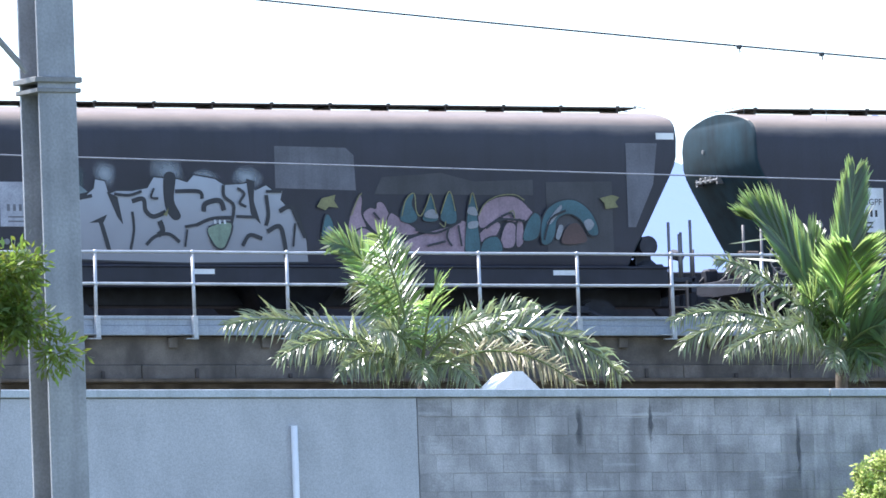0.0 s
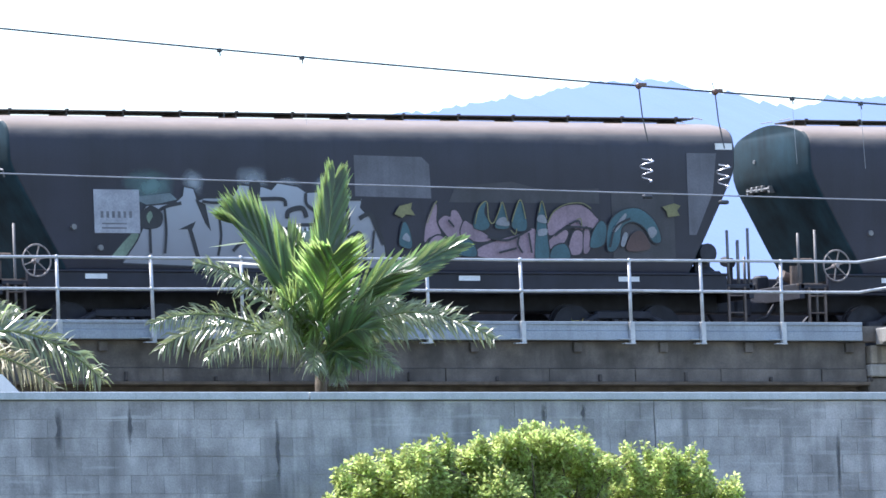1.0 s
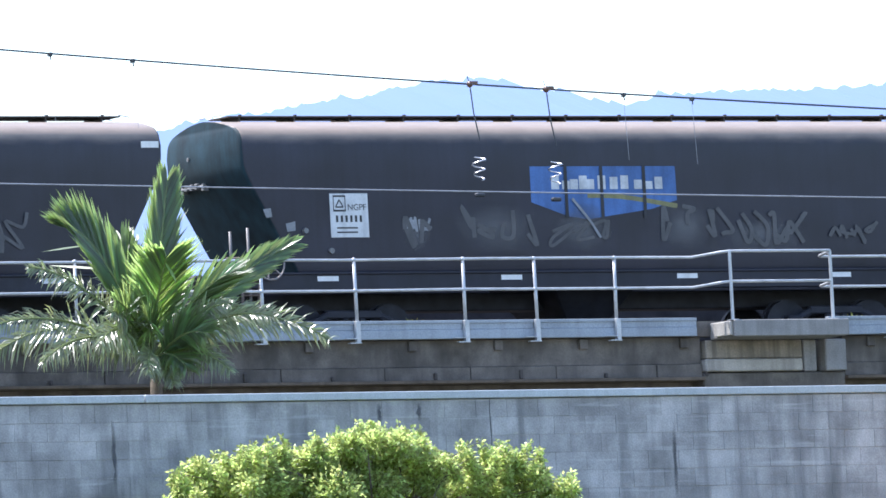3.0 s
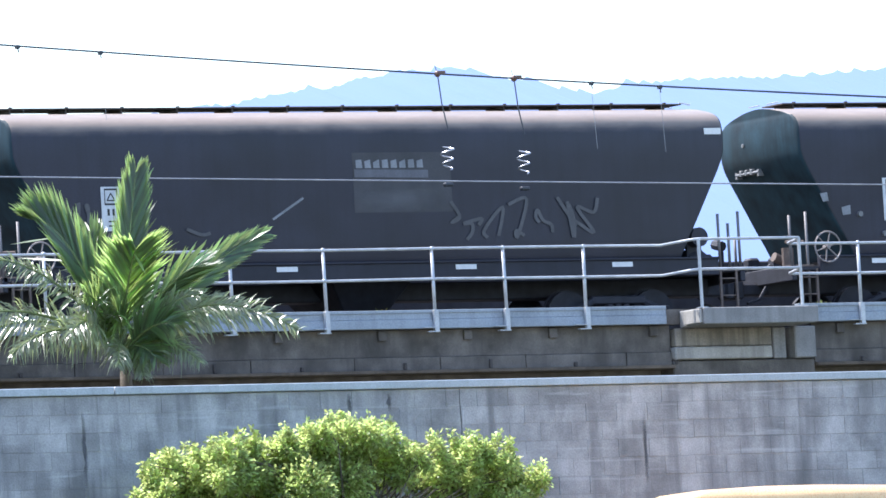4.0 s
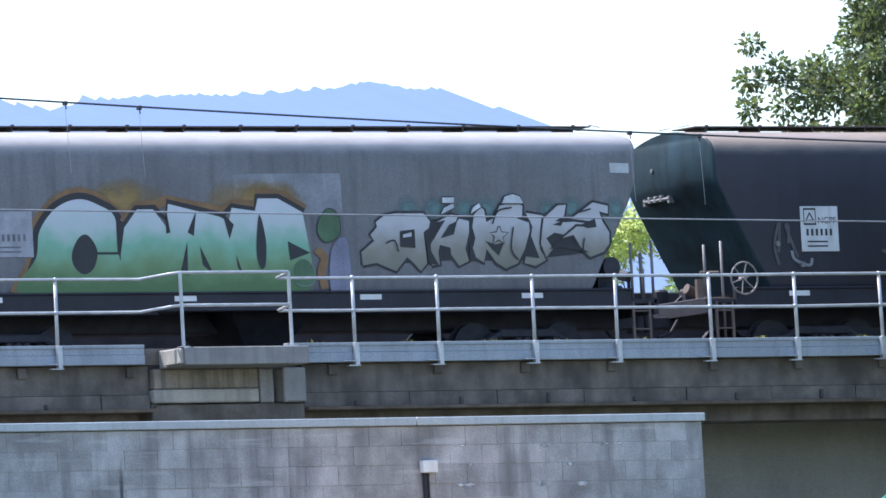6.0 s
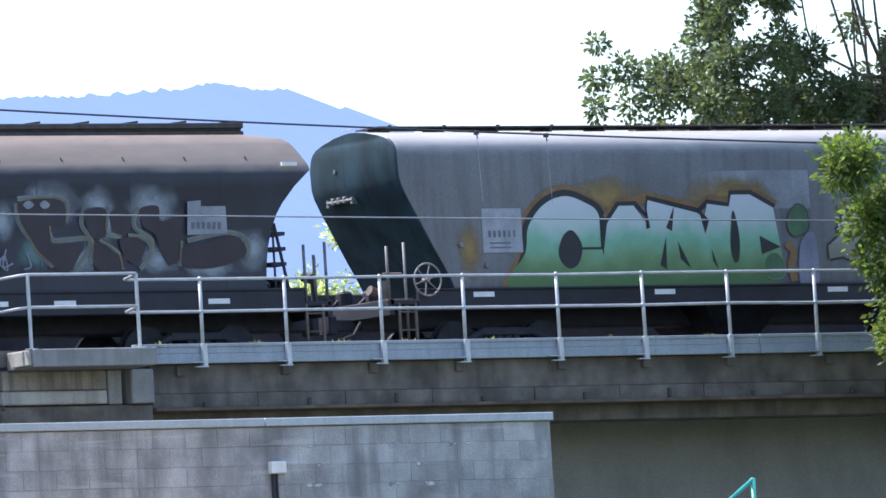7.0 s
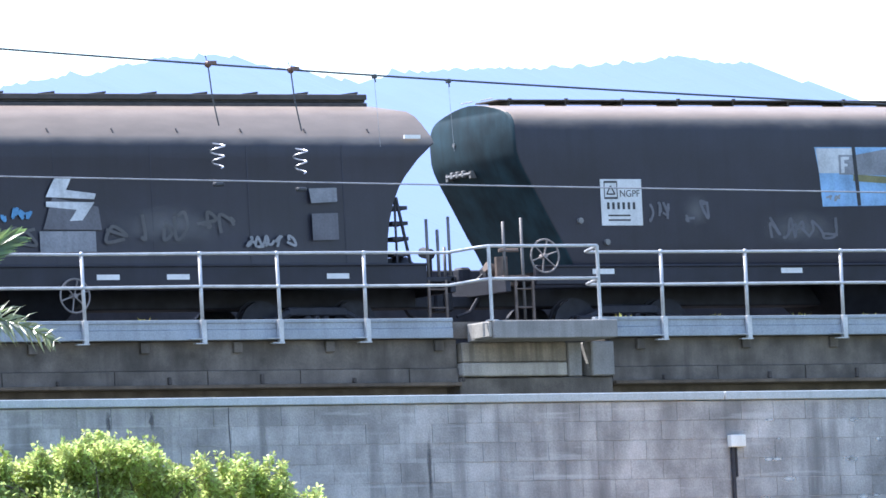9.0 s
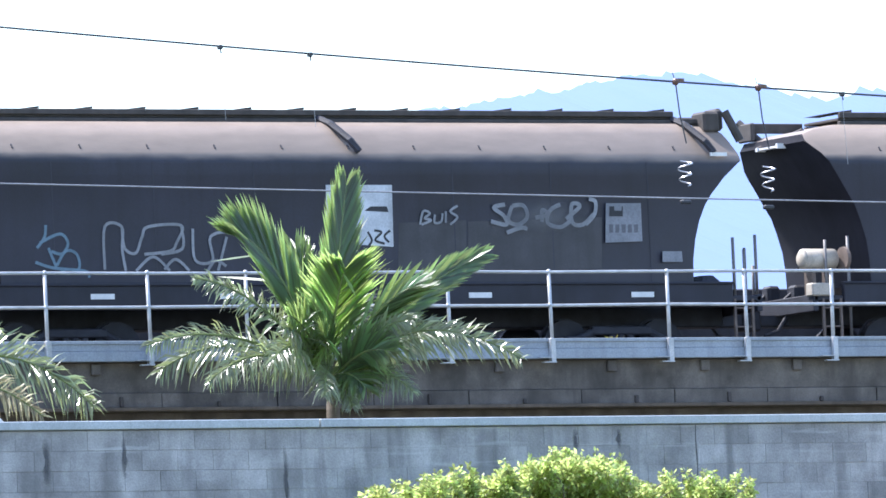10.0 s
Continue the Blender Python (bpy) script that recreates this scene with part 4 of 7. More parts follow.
def frond(base, tip, rise, leaf_len, n, rnd, width=0.05, droop=0.35, pinch=1.0, glint=0.0):
    """A feather leaf: a bent rib with two rows of narrow leaflets."""
    bm = B()
    base, tip = Vector(base), Vector(tip)
    mid = base.lerp(tip, 0.55) + Vector((0, 0, rise))
    pts = [base * (1 - t) ** 2 + mid * 2 * t * (1 - t) + tip * t * t for t in np.linspace(0, 1, 18)]
    tube(bm, pts, [0.028 * (1 - 0.8 * k / 17) + 0.004 for k in range(18)], 5)
    for i in range(n):
        t = 0.16 + 0.84 * (i + 0.5) / n
        p = base * (1 - t) ** 2 + mid * 2 * t * (1 - t) + tip * t * t
        d = ((mid - base) * (1 - t) + (tip - mid) * t).normalized()
        side = d.cross(Vector((0, -1, 0.35)))
        side = side.normalized() if side.length > 0.05 else Vector((1, 0, 0))
        up = side.cross(d)
        if up.z < 0:
            up = -up
        ll = leaf_len * (0.3 + 1.0 * math.sin(math.pi * min(1, 0.12 + t * 0.86)) ** 0.7) * (rnd.uniform(0.85, 1.1) if droop < 0.3 else rnd.uniform(0.55, 1.15))
        wob = min(0.3, 0.05 + 0.55 * droop)
        for s in (-1, 1):
            way = (side * s * pinch + d * (1.05 - 1.0 * droop + 0.55 * t) + up * rnd.uniform(0.0, 0.1 + 0.3 * min(droop, 0.5)) + Vector((rnd.uniform(-1, 1) * wob, rnd.uniform(-1, 1) * wob, -droop * rnd.uniform(0.2, 1.2)))).normalized()
            if rnd.random() < glint:
                way = (way - GLOSS * way.dot(GLOSS)).normalized()
                nrm = (GLOSS + Vector((rnd.gauss(0, 1), rnd.gauss(0, 1), rnd.gauss(0, 1))) * 0.22).normalized()
            else:
                j = 0.15 + droop
                nrm = (up + Vector((rnd.uniform(-1, 0.8), rnd.uniform(-1.2, 0.6), rnd.uniform(-0.4, 0.4))) * j).normalized()
            s2 = way.cross(nrm).normalized()
            q = p + way * ll * 0.6
            e = p + way * ll + Vector((0, 0, -droop * ll * rnd.uniform(0.1, 0.6)))
            a1, a2 = bm.verts.new(p + s2 * width * 0.25), bm.verts.new(p - s2 * width * 0.25)
            b1, b2 = bm.verts.new(q + s2 * width * 0.5), bm.verts.new(q - s2 * width * 0.5)
            c = bm.verts.new(e)
            for f in (bm.faces.new((a1, b1, b2, a2)), bm.faces.new((b1, c, b2))):
                f.material_index = 1
    return bm


def palm(x, y, zc, specs, label, seed):
    rnd = random.Random(seed)
    g = ground_z(x, y)
    p = thing("palm_tree", label, "palm tree")
    bm = B()
    tube(bm, [(x + 0.05 * math.sin(k), y, g - 0.1 + (zc - g + 0.1) * k / 8) for k in range(9)], [0.16 - 0.008 * k for k in range(9)], 10)
    part("trunk", bm, "bark", p, smooth=True)
    for (dx, dy, dz, rise, ll, n, wd, droop, dry) in specs:
        upright = droop < 0.15
        shiny = dry == 2
        dry = dry == 1
        bm = frond((x + rnd.uniform(-0.05, 0.05), y + rnd.uniform(-0.05, 0.05), zc - rnd.uniform(0, 0.1)), (x + dx, y + dy, zc + dz), rise, ll if droop < 0.4 else ll * 0.8, n if droop < 0.4 else int(n * 1.9), rnd, wd if droop < 0.4 else wd * 0.68, droop, 0.42 if upright else 0.9, 0.8 if shiny else 0.3 if droop > 0.4 else 0.03)
        part("frond", bm, ("leaf_rib", "leaf_dry" if dry else "leaf_low" if droop > 0.4 else "leaf_palm"), p, "dry yellowing frond" if dry else "")
    return p


M["leaf_rib"] = mat("leaf_rib", (0.16, 0.20, 0.06), 0.5, 0, 0.2, 4, 40, 0.05)


def crown(clumps, n, size, rnd, aspect=0.5):
    """Many single leaves gathered in uneven clumps."""
    verts, faces = [], []
    tot = sum(c[3] ** 2 for c in clumps)
    for (cx, cy, cz, r) in clumps:
        for _ in range(int(n * r * r / tot)):
            v = Vector((rnd.gauss(0, 1), rnd.gauss(0, 1), rnd.gauss(0, 1))).normalized()
            q = r * (rnd.random() ** 0.45) * (0.75 + 0.45 * noise.noise((v * 2.2 + Vector((cx, cy, cz))))) * (rnd.uniform(1.0, 1.45) if rnd.random() < 0.2 else 1)
            p = Vector((cx, cy, cz)) + v * q
            d = (v + Vector((rnd.uniform(-1, 1), rnd.uniform(-1, 1), rnd.uniform(-0.9, 0.5)))).normalized()
            s = d.cross(Vector((rnd.uniform(-1, 1), rnd.uniform(-1, 1), rnd.uniform(-1, 1)))).normalized()
            ln = size * rnd.uniform(0.6, 1.3)
            k = len(verts)
            verts += [p, p + d * ln * 0.5 + s * ln * aspect / 2, p + d * ln, p + d * ln * 0.5 - s * ln * aspect / 2]
            faces.append((k, k + 1, k + 2, k + 3))
    me = bpy.data.meshes.new("crown")
    me.from_pydata(verts, [], faces)
    return me


def tree(name, label, cat, base, top, clumps, n, size, material, seed, aspect=0.5, thick=0.12):
    rnd = random.Random(seed)
    t = thing(name, label, cat)
    b, tp = Vector(base), Vector(top)
    bm = B()
    tube(bm, [b.lerp(tp, k / 6) + Vector((0.1 * math.sin(k * 1.7), 0.1 * math.cos(k * 1.3), 0)) * (k > 0) for k in range(7)], [thick * (1 - 0.1 * k) for k in range(7)], 8)
    part("trunk", bm, "bark", t, smooth=True)
    for c in clumps[::6]:
        c3 = Vector(c[:3])
        s = b.lerp(tp, rnd.uniform(0.55, 0.95))
        s.z = min(s.z, c3.z - 0.2)
        m1 = s.lerp(c3, 0.35) + Vector((rnd.uniform(-0.3, 0.3), rnd.uniform(-0.3, 0.3), -0.15))
        m2 = s.lerp(c3, 0.7) + Vector((rnd.uniform(-0.25, 0.25), rnd.uniform(-0.25, 0.25), 0.1))
        bm = B()
        tube(bm, [s, m1, m2, c3], [thick * 0.26, thick * 0.2, thick * 0.12, thick * 0.05], 5)
        part("limb", bm, "bark", t, smooth=True)
    me = crown(clumps, n, size, rnd, aspect)
    me.materials.append(M[material])
    ob = new("crown", me)
    ob.parent = t
    return t


SHRUB = [(97.85, 12.42, 0.36), (98.25, 12.72, 0.4), (98.8, 12.84, 0.42), (99.35, 12.92, 0.46), (100.0, 13.02, 0.48), (100.65, 13.18, 0.48), (101.35, 13.1, 0.46), (102.2, 12.72, 0.4), (102.9, 12.78, 0.42), (103.5, 12.62, 0.38), (104.0, 12.2, 0.34)]


def build_plants():
    palm(99.55, -4.0, 14.75, [
        (-1.3, 0.2, 2.2, 0.75, 0.9, 110, 0.055, 0.02, 0), (0.55, 0.2, 2.92, 0.25, 0.78, 110, 0.055, 0.02, 0), (2.65, -0.2, 1.85, 0.4, 0.6, 90, 0.05, 0.08, 0), (-0.2, 0.5, 2.0, 0.2, 0.7, 80, 0.05, 0.03, 2),
        (0.95, -0.9, 1.3, 0.35, 0.75, 90, 0.05, 0.12, 2),
        (3.15, -0.4, 0.25, 1.05, 0.5, 46, 0.05, 0.42, 0), (-3.3, -0.3, 0.5, 0.75, 0.42, 46, 0.04, 0.6, 0), (-2.15, 0.2, 1.55, 0.65, 0.4, 46, 0.045, 0.5, 0),
        (-0.1, -0.8, 1.6, 0.35, 0.8, 100, 0.05, 0.16, 0), (1.2, 0.9, 1.3, 0.5, 0.45, 40, 0.05, 0.45, 0), (-1.7, -1.3, 0.2, 0.7, 0.55, 44, 0.045, 0.6, 0),
        (1.5, -1.5, 0.55, 0.6, 0.55, 44, 0.045, 0.55, 0), (-0.25, 1.3, 2.0, 0.4, 0.4, 40, 0.05, 0.45, 0), (-2.4, 1.0, 0.2, 0.9, 0.55, 40, 0.045, 0.6, 0),
        (-0.9, -1.4, -0.35, 0.55, 0.45, 36, 0.045, 0.7, 0), (-2.6, -0.9, -0.1, 0.8, 0.5, 44, 0.04, 0.8, 0), (-1.3, -1.0, 0.7, 0.4, 0.45, 44, 0.045, 0.6, 0), (0.8, -1.2, 0.8, 0.4, 0.4, 40, 0.045, 0.5, 0), (0.7, -1.3, -0.3, 0.5, 0.45, 40, 0.04, 0.8, 0), (-0.2, -1.0, -0.5, 0.5, 0.4, 36, 0.04, 0.8, 0), (2.0, 0.6, 0.6, 0.8, 0.55, 44, 0.045, 0.7, 0), (-0.55, -0.9, 0.55, 0.3, 0.6, 60, 0.05, 0.3, 0), (0.4, -1.0, 0.35, 0.3, 0.6, 60, 0.05, 0.3, 0), (-1.1, -0.8, 0.9, 0.35, 0.55, 60, 0.05, 0.35, 0), (0.1, -0.9, -0.2, 0.3, 0.5, 50, 0.05, 0.38, 0)], "feathery green palm standing behind the block wall", 3)
    palm(91.75, -4.0, 14.45, [
        (-1.5, 0.1, 2.05, 1.1, 0.45, 64, 0.045, 0.16, 0), (-0.9, -0.4, 2.15, 0.5, 0.6, 70, 0.045, 0.2, 2), (-3.4, 0.2, 0.75, 0.8, 0.55, 46, 0.05, 0.5, 0),
        (-2.9, -0.6, 0.15, 0.9, 0.55, 44, 0.045, 0.6, 0), (3.6, -0.2, -0.1, 1.5, 0.75, 54, 0.055, 0.7, 0), (2.3, 0.3, 1.05, 0.5, 0.6, 44, 0.05, 0.5, 0),
        (2.3, -1.0, -0.3, 0.95, 0.5, 46, 0.045, 0.8, 1), (-0.4, -1.4, 1.3, 0.4, 0.6, 44, 0.05, 0.35, 0), (-1.4, -1.2, 0.5, 0.6, 0.55, 44, 0.05, 0.55, 0),
        (0.6, -1.2, 0.7, 0.5, 0.5, 40, 0.05, 0.5, 0), (-0.5, 1.0, 1.8, 0.3, 0.55, 40, 0.05, 0.3, 0), (-0.6, -1.2, -0.2, 0.5, 0.45, 44, 0.04, 0.8, 0), (0.3, -1.3, -0.3, 0.5, 0.45, 40, 0.04, 0.8, 0), (-1.9, -0.8, -0.1, 0.7, 0.5, 44, 0.045, 0.8, 0), (-0.9, 0.4, 1.5, 0.5, 0.6, 46, 0.05, 0.5, 0)], "windblown palm with one yellowing frond, behind the wall", 8)
    rnd = random.Random(12)
    cl = []
    for (x, z, r) in SHRUB:
        for _ in range(9):
            cl.append((x + rnd.uniform(-0.5, 0.5), -8.45 + rnd.uniform(-0.75, 0.6), z - r + rnd.uniform(-0.25, 0.3), r * rnd.uniform(0.4, 0.75)))
        for _ in range(10):
            sx, sz, lean = x + rnd.uniform(-0.5, 0.5), z - r + rnd.uniform(0.1, 0.3), rnd.uniform(-0.5, 0.5)
            sy = -8.45 + rnd.uniform(-0.7, 0.5)
            for k in range(5):
                cl.append((sx + lean * 0.12 * k, sy, sz - 0.08 + 0.1 * k, 0.12 - 0.018 * k))
        for _ in range(3):
            cl.append((x + rnd.uniform(-0.6, 0.6), -8.45 + rnd.uniform(-0.8, 0.5), z - r - rnd.uniform(0.4, 1.3), r * rnd.uniform(1.0, 1.35)))
    tree("shrub", "dense bright green leafy shrub before the wall", "shrub", (101, -8.6, ground_z(101, -8.6) - 0.1), (101, -8.6, 12.0), cl, 130000, 0.085, "leaf_bush", 21, 0.5, 0.1)
    # foreground foliage beside the mast
    cl = [(46.85 + rnd.uniform(-0.7, 0.62), -80.7 + rnd.uniform(-0.3, 0.2), 9.2 + rnd.uniform(-0.45, 0.45), rnd.uniform(0.16, 0.28)) for _ in range(30)]
    tree("tree", "young leafy tree growing beside the mast", "tree", (45.7, -80.7, ground_z(46, -80.7) - 0.1), (46.0, -80.7, 9.3), cl, 6000, 0.10, "leaf_bush_dark", 22, 0.3, 0.08)
    # big tree behind the train
    cl = [(130.5, 20.75, 0.32), (130.8, 21.4, 0.25), (131.2, 20.9, 0.4), (131.6, 20.4, 0.45), (132.0, 20.9, 0.4), (130.9, 20.3, 0.3)]
    cl = [(x, 8 + rnd.uniform(-0.5, 0.5), z, r) for x, z, r in cl]
    while len(cl) < 230:
        x, z = rnd.uniform(131.8, 142), rnd.uniform(18.6, 25)
        if z < 20.4 + (x - 131.8) * 1.6 and noise.noise((x * 0.55, z * 0.75, 5.0)) > -0.3:
            cl.append((x, 8 + rnd.uniform(-1.3, 1.3), z, rnd.uniform(0.3, 0.62)))
    tree("tree", "tall dark green tree beyond the train", "tree", (137, 9, 9.3), (137, 8, 21.5), cl, 95000, 0.125, "leaf_tree", 23, 0.5, 0.16)
    # tree in front at the end of the view
    cl = []
    for (x, z, r) in ((136.0, 18.9, 0.7), (136.6, 18.0, 0.8), (136.4, 17.1, 0.6), (136.9, 16.2, 0.8), (136.4, 15.7, 0.5), (137.6, 14.6, 0.7), (137.8, 19.2, 0.9), (138.2, 17.3, 1.1), (138.3, 15.6, 1.0), (139.3, 18.6, 1.2), (139.5, 16.2, 1.2)):
        for _ in range(5):
            cl.append((x - 7.7 + rnd.uniform(-0.5, 0.5) * r, -2.6 + rnd.uniform(-0.6, 0.6), z - 0.5 + rnd.uniform(-0.6, 0.6) * r, r * rnd.uniform(0.55, 0.85)))
    tree("tree", "leafy green tree beside the viaduct", "tree", (132.4, -2.6, 9.3), (132.0, -2.6, 18.0), cl, 38000, 0.13, "leaf_bush_dark", 24, 0.5, 0.18)
    # shrubs seen in the gaps beyond the train
    cl = []
    for _ in range(110):
        x = rnd.uniform(123.4, 135)
        top = 18.75 if x > 126.6 else 17.9 - (126.6 - x) * 0.12
        cl.append((x, 9.6 + rnd.uniform(-0.8, 0.8), top - abs(rnd.gauss(0, 0.8)) - 0.15, rnd.uniform(0.3, 0.5)))
    tree("shrub", "sunlit yellow-green scrub beyond the viaduct", "shrub", (129, 9.6, 9.3), (129, 9.6, 17), cl, 30000, 0.13, "leaf_bush", 25, 0.35, 0.1)
    # weeds on the deck edge
    for x in (116.1, 117.9, 120.9, 122.6, 124.9, 127.0, 130.3, 107.1, 119.6):
        bm = B()
        for _ in range(26):
            d = Vector((rnd.uniform(-1, 1), rnd.uniform(-1, 1), rnd.uniform(0.4, 1.2))).normalized()
            leaf(bm, Vector((x + rnd.uniform(-0.12, 0.12), 0.2 + rnd.uniform(-0.05, 0.05), 15.6)), d, Vector((0, 0, 1)), rnd.uniform(0.08, 0.16), 0.04)
        tagged(part("weed", bm, "leaf_weed"), "small dry weed tuft on the deck edge", "weed", "weeds on the deck")


M["leaf_bush_dark"] = leaf_mat("leaf_bush_dark", (0.08, 0.13, 0.03), (0.28, 0.38, 0.06), 0.42, 0.5)
M["leaf_weed"] = leaf_mat("leaf_weed", (0.30, 0.30, 0.12), (0.45, 0.45, 0.12), 0.4, 0.6)


# ---------- foreground mast, small things ----------


def build_mast():
    m = thing("steel_mast", "grey steel catenary mast with clamp band", "mast")
    x, y = MAST
    g = ground_z(x, y) - 0.2
    h = 13.8
    rot = Matrix.Translation((x, y, 0)) @ pose(0, 0, 0, 0, 0, 10)
    bm = B()
    w = 0.188
    # hollow-looking column: two flanges and a web, seen on the corner
    box(bm, -w, w, -w, -w + 0.03, g, h, 0.004)
    box(bm, -w, w, w - 0.03, w, g, h, 0.004)
    box(bm, -0.015, 0.015, -w + 0.03, w - 0.03, g, h)
    bmesh.ops.transform(bm, matrix=rot @ pose(0, 0, 0, 0, 0, -8), verts=bm.verts)
    part("column", bm, "pole", m)
    bm = B()
    box(bm, -w - 0.05, w + 0.05, -w - 0.03, w + 0.03, 11.31, 11.36, 0.005)
    box(bm, -w - 0.03, w + 0.04, -w - 0.02, w + 0.02, 11.22, 11.26, 0.005)
    bmesh.ops.transform(bm, matrix=rot @ pose(0, 0, 0, 0, 0, -8), verts=bm.verts)
    part("clamp_band", bm, "galv_dull", m)
    bm = B()
    rod(bm, (x - 0.2, y, 11.42), (x - 1.6, y, 12.9), 0.03, 8)
    part("strut", bm, "pole", m)


MAST = (47.84, -80.0)


def build_small():
    # meter box on the wall with its conduit
    b = thing("junction_box", "small white junction box on the block wall", "junction box")
    bm = B()
    box(bm, 113.20, 113.48, WALL_Y - 0.12, WALL_Y - 0.006, 13.06, 13.25, 0.012)
    part("housing", bm, "white", b)
    bm = B()
    rod(bm, (113.27, WALL_Y - 0.04, 9.0), (113.27, WALL_Y - 0.04, 13.06), 0.035, 8)
    rod(bm, (113.34, WALL_Y - 0.03, 12.6), (113.34, WALL_Y - 0.03, 13.06), 0.02, 6)
    part("conduit", bm, "steel_dark", b)
    # white gabled cap behind the wall
    c = thing("white_cap", "white metal gabled vent cap behind the wall", "vent cap")
    bm = B()
    x, y, z = 92.5, -5.6, 14.0
    vs = [bm.verts.new(p) for p in ((x - 0.45, y - 0.3, z), (x + 0.42, y - 0.3, z), (x - 0.08, y - 0.3, z + 0.3), (x + 0.1, y - 0.3, z + 0.3),
                                   (x - 0.45, y + 0.3, z), (x + 0.42, y + 0.3, z), (x - 0.08, y + 0.3, z + 0.3), (x + 0.1, y + 0.3, z + 0.3))]
    for f in ((0, 1, 3, 2), (5, 4, 6, 7), (0, 2, 6, 4), (2, 3, 7, 6), (3, 1, 5, 7), (0, 4, 5, 1)):
        bm.faces.new([vs[i] for i in f])
    part("cap", bm, "white", c)
    bm = B()
    box(bm, x - 0.3, x + 0.3, y - 0.2, y + 0.2, 9.2, z)
    part("shaft", bm, "concrete_mid", c)


def build_yard():
    """Things close before the wall, only their tops in view."""
    g = ground_z(109, -10.2)
    # orange roof of an unidentified machine; van body and wheels below are added
    v = thing("orange_machine", "unidentified orange machine roof swinging in the yard, given a van body", "van", pose(109, -10.2, g))
    h = MACHINE_TOP - g
    bm = shell([(0.45, 2.05, 0.9, 0.15), (0.8, 2.15, 0.95, 0.2), (1.5, 2.12, 0.95, 0.2)], 4)
    part("body", bm, "machine_paint", v, smooth=False)
    bm = shell([(1.5, 2.12, 0.95, 0.2), (h - 0.2, 2.3, 0.9, 0.2), (h - 0.06, 1.9, 0.8, 0.25), (h, 0.7, 0.4, 0.25)], 4)
    part("roof", bm, "machine_paint", v, "sunlit orange roof", smooth=True)
    for sx in (-1.3, 1.3):
        for sy in (-0.85, 0.85):
            bm = B()
            rod(bm, (sx, sy - 0.1, 0.32), (sx, sy + 0.1, 0.32), 0.33, 20)
            part("wheel", bm, "steel_dark", v)
    global MACHINE
    MACHINE = v
    f = thing("scaffold", "teal painted tubular scaffold before the viaduct", "scaffold")
    g = ground_z(118, -10)
    bm = B()
    tube(bm, [(117.4, -10, g), (117.4, -10, 11.84), (117.47, -10, 11.9), (117.55, -10, 11.88)], 0.04, 8)
    part("upright", bm, "teal_paint", f, smooth=True)
    bm = B()
    tube(bm, [(117.4, -10, g + 0.4), (119.05, -10, 11.76), (120.3, -10, 12.6)], 0.035, 8)
    part("brace", bm, "teal_paint", f, smooth=True)
    bm = B()
    tube(bm, [(120.3, -10, g), (120.3, -10, 12.62)], 0.04, 8)
    part("upright", bm, "teal_paint", f, smooth=True)


MACHINE_TOP = 11.99
M["machine_paint"] = mat("machine_paint", (0.9, 0.57, 0.28), 0.3, 0, 0.1, 3, 40, 0.02)
M["teal_paint"] = mat("teal_paint", (0.06, 0.36, 0.31), 0.4, 0, 0.15, 4, 40, 0.03)

# ---------- build ----------
build_ground()
build_hills()
build_viaduct()
build_wall()
W = build_train()
build_wires()
build_plants()
build_mast()
build_small()
build_yard()
# ---------- paint on the wagons ----------


def fade_mat(name, stops, rough=0.55):
    """Sprayed paint that blends from one colour to another up the side."""
    m = mat(name, stops[0][1], rough, 0, 0.2, 3, 40, 0.05)
    N, Lk = m.node_tree.nodes, m.node_tree.links
    tc, sep = N.new("ShaderNodeTexCoord"), N.new("ShaderNodeSeparateXYZ")
    Lk.new(tc.outputs["Object"], sep.inputs[0])
    nz = N.new("ShaderNodeTexNoise")
    nz.inputs["Scale"].default_value = 2.5
    Lk.new(tc.outputs["Object"], nz.inputs["Vector"])
    ad = N.new("ShaderNodeMath")
    ad.operation = "MULTIPLY_ADD"
    ad.inputs[1].default_value = 0.55
    Lk.new(nz.outputs["Fac"], ad.inputs[0])
    Lk.new(sep.outputs["Z"], ad.inputs[2])
    mr = N.new("ShaderNodeMapRange")
    mr.inputs[1].default_value, mr.inputs[2].default_value = stops[0][0] + 0.28, stops[-1][0] + 0.28
    Lk.new(ad.outputs[0], mr.inputs[0])
    cr = N.new("ShaderNodeValToRGB")
    lo, hi = stops[0][0], stops[-1][0]
    cr.color_ramp.elements[0].color = (*stops[0][1], 1)
    cr.color_ramp.elements[1].color = (*stops[-1][1], 1)
    for z, c in stops[1:-1]:
        e = cr.color_ramp.elements.new((z - lo) / (hi - lo))
        e.color = (*c, 1)
    Lk.new(mr.outputs[0], cr.inputs[0])
    Lk.new(cr.outputs[0], N["Principled BSDF"].inputs["Base Color"])
    return m


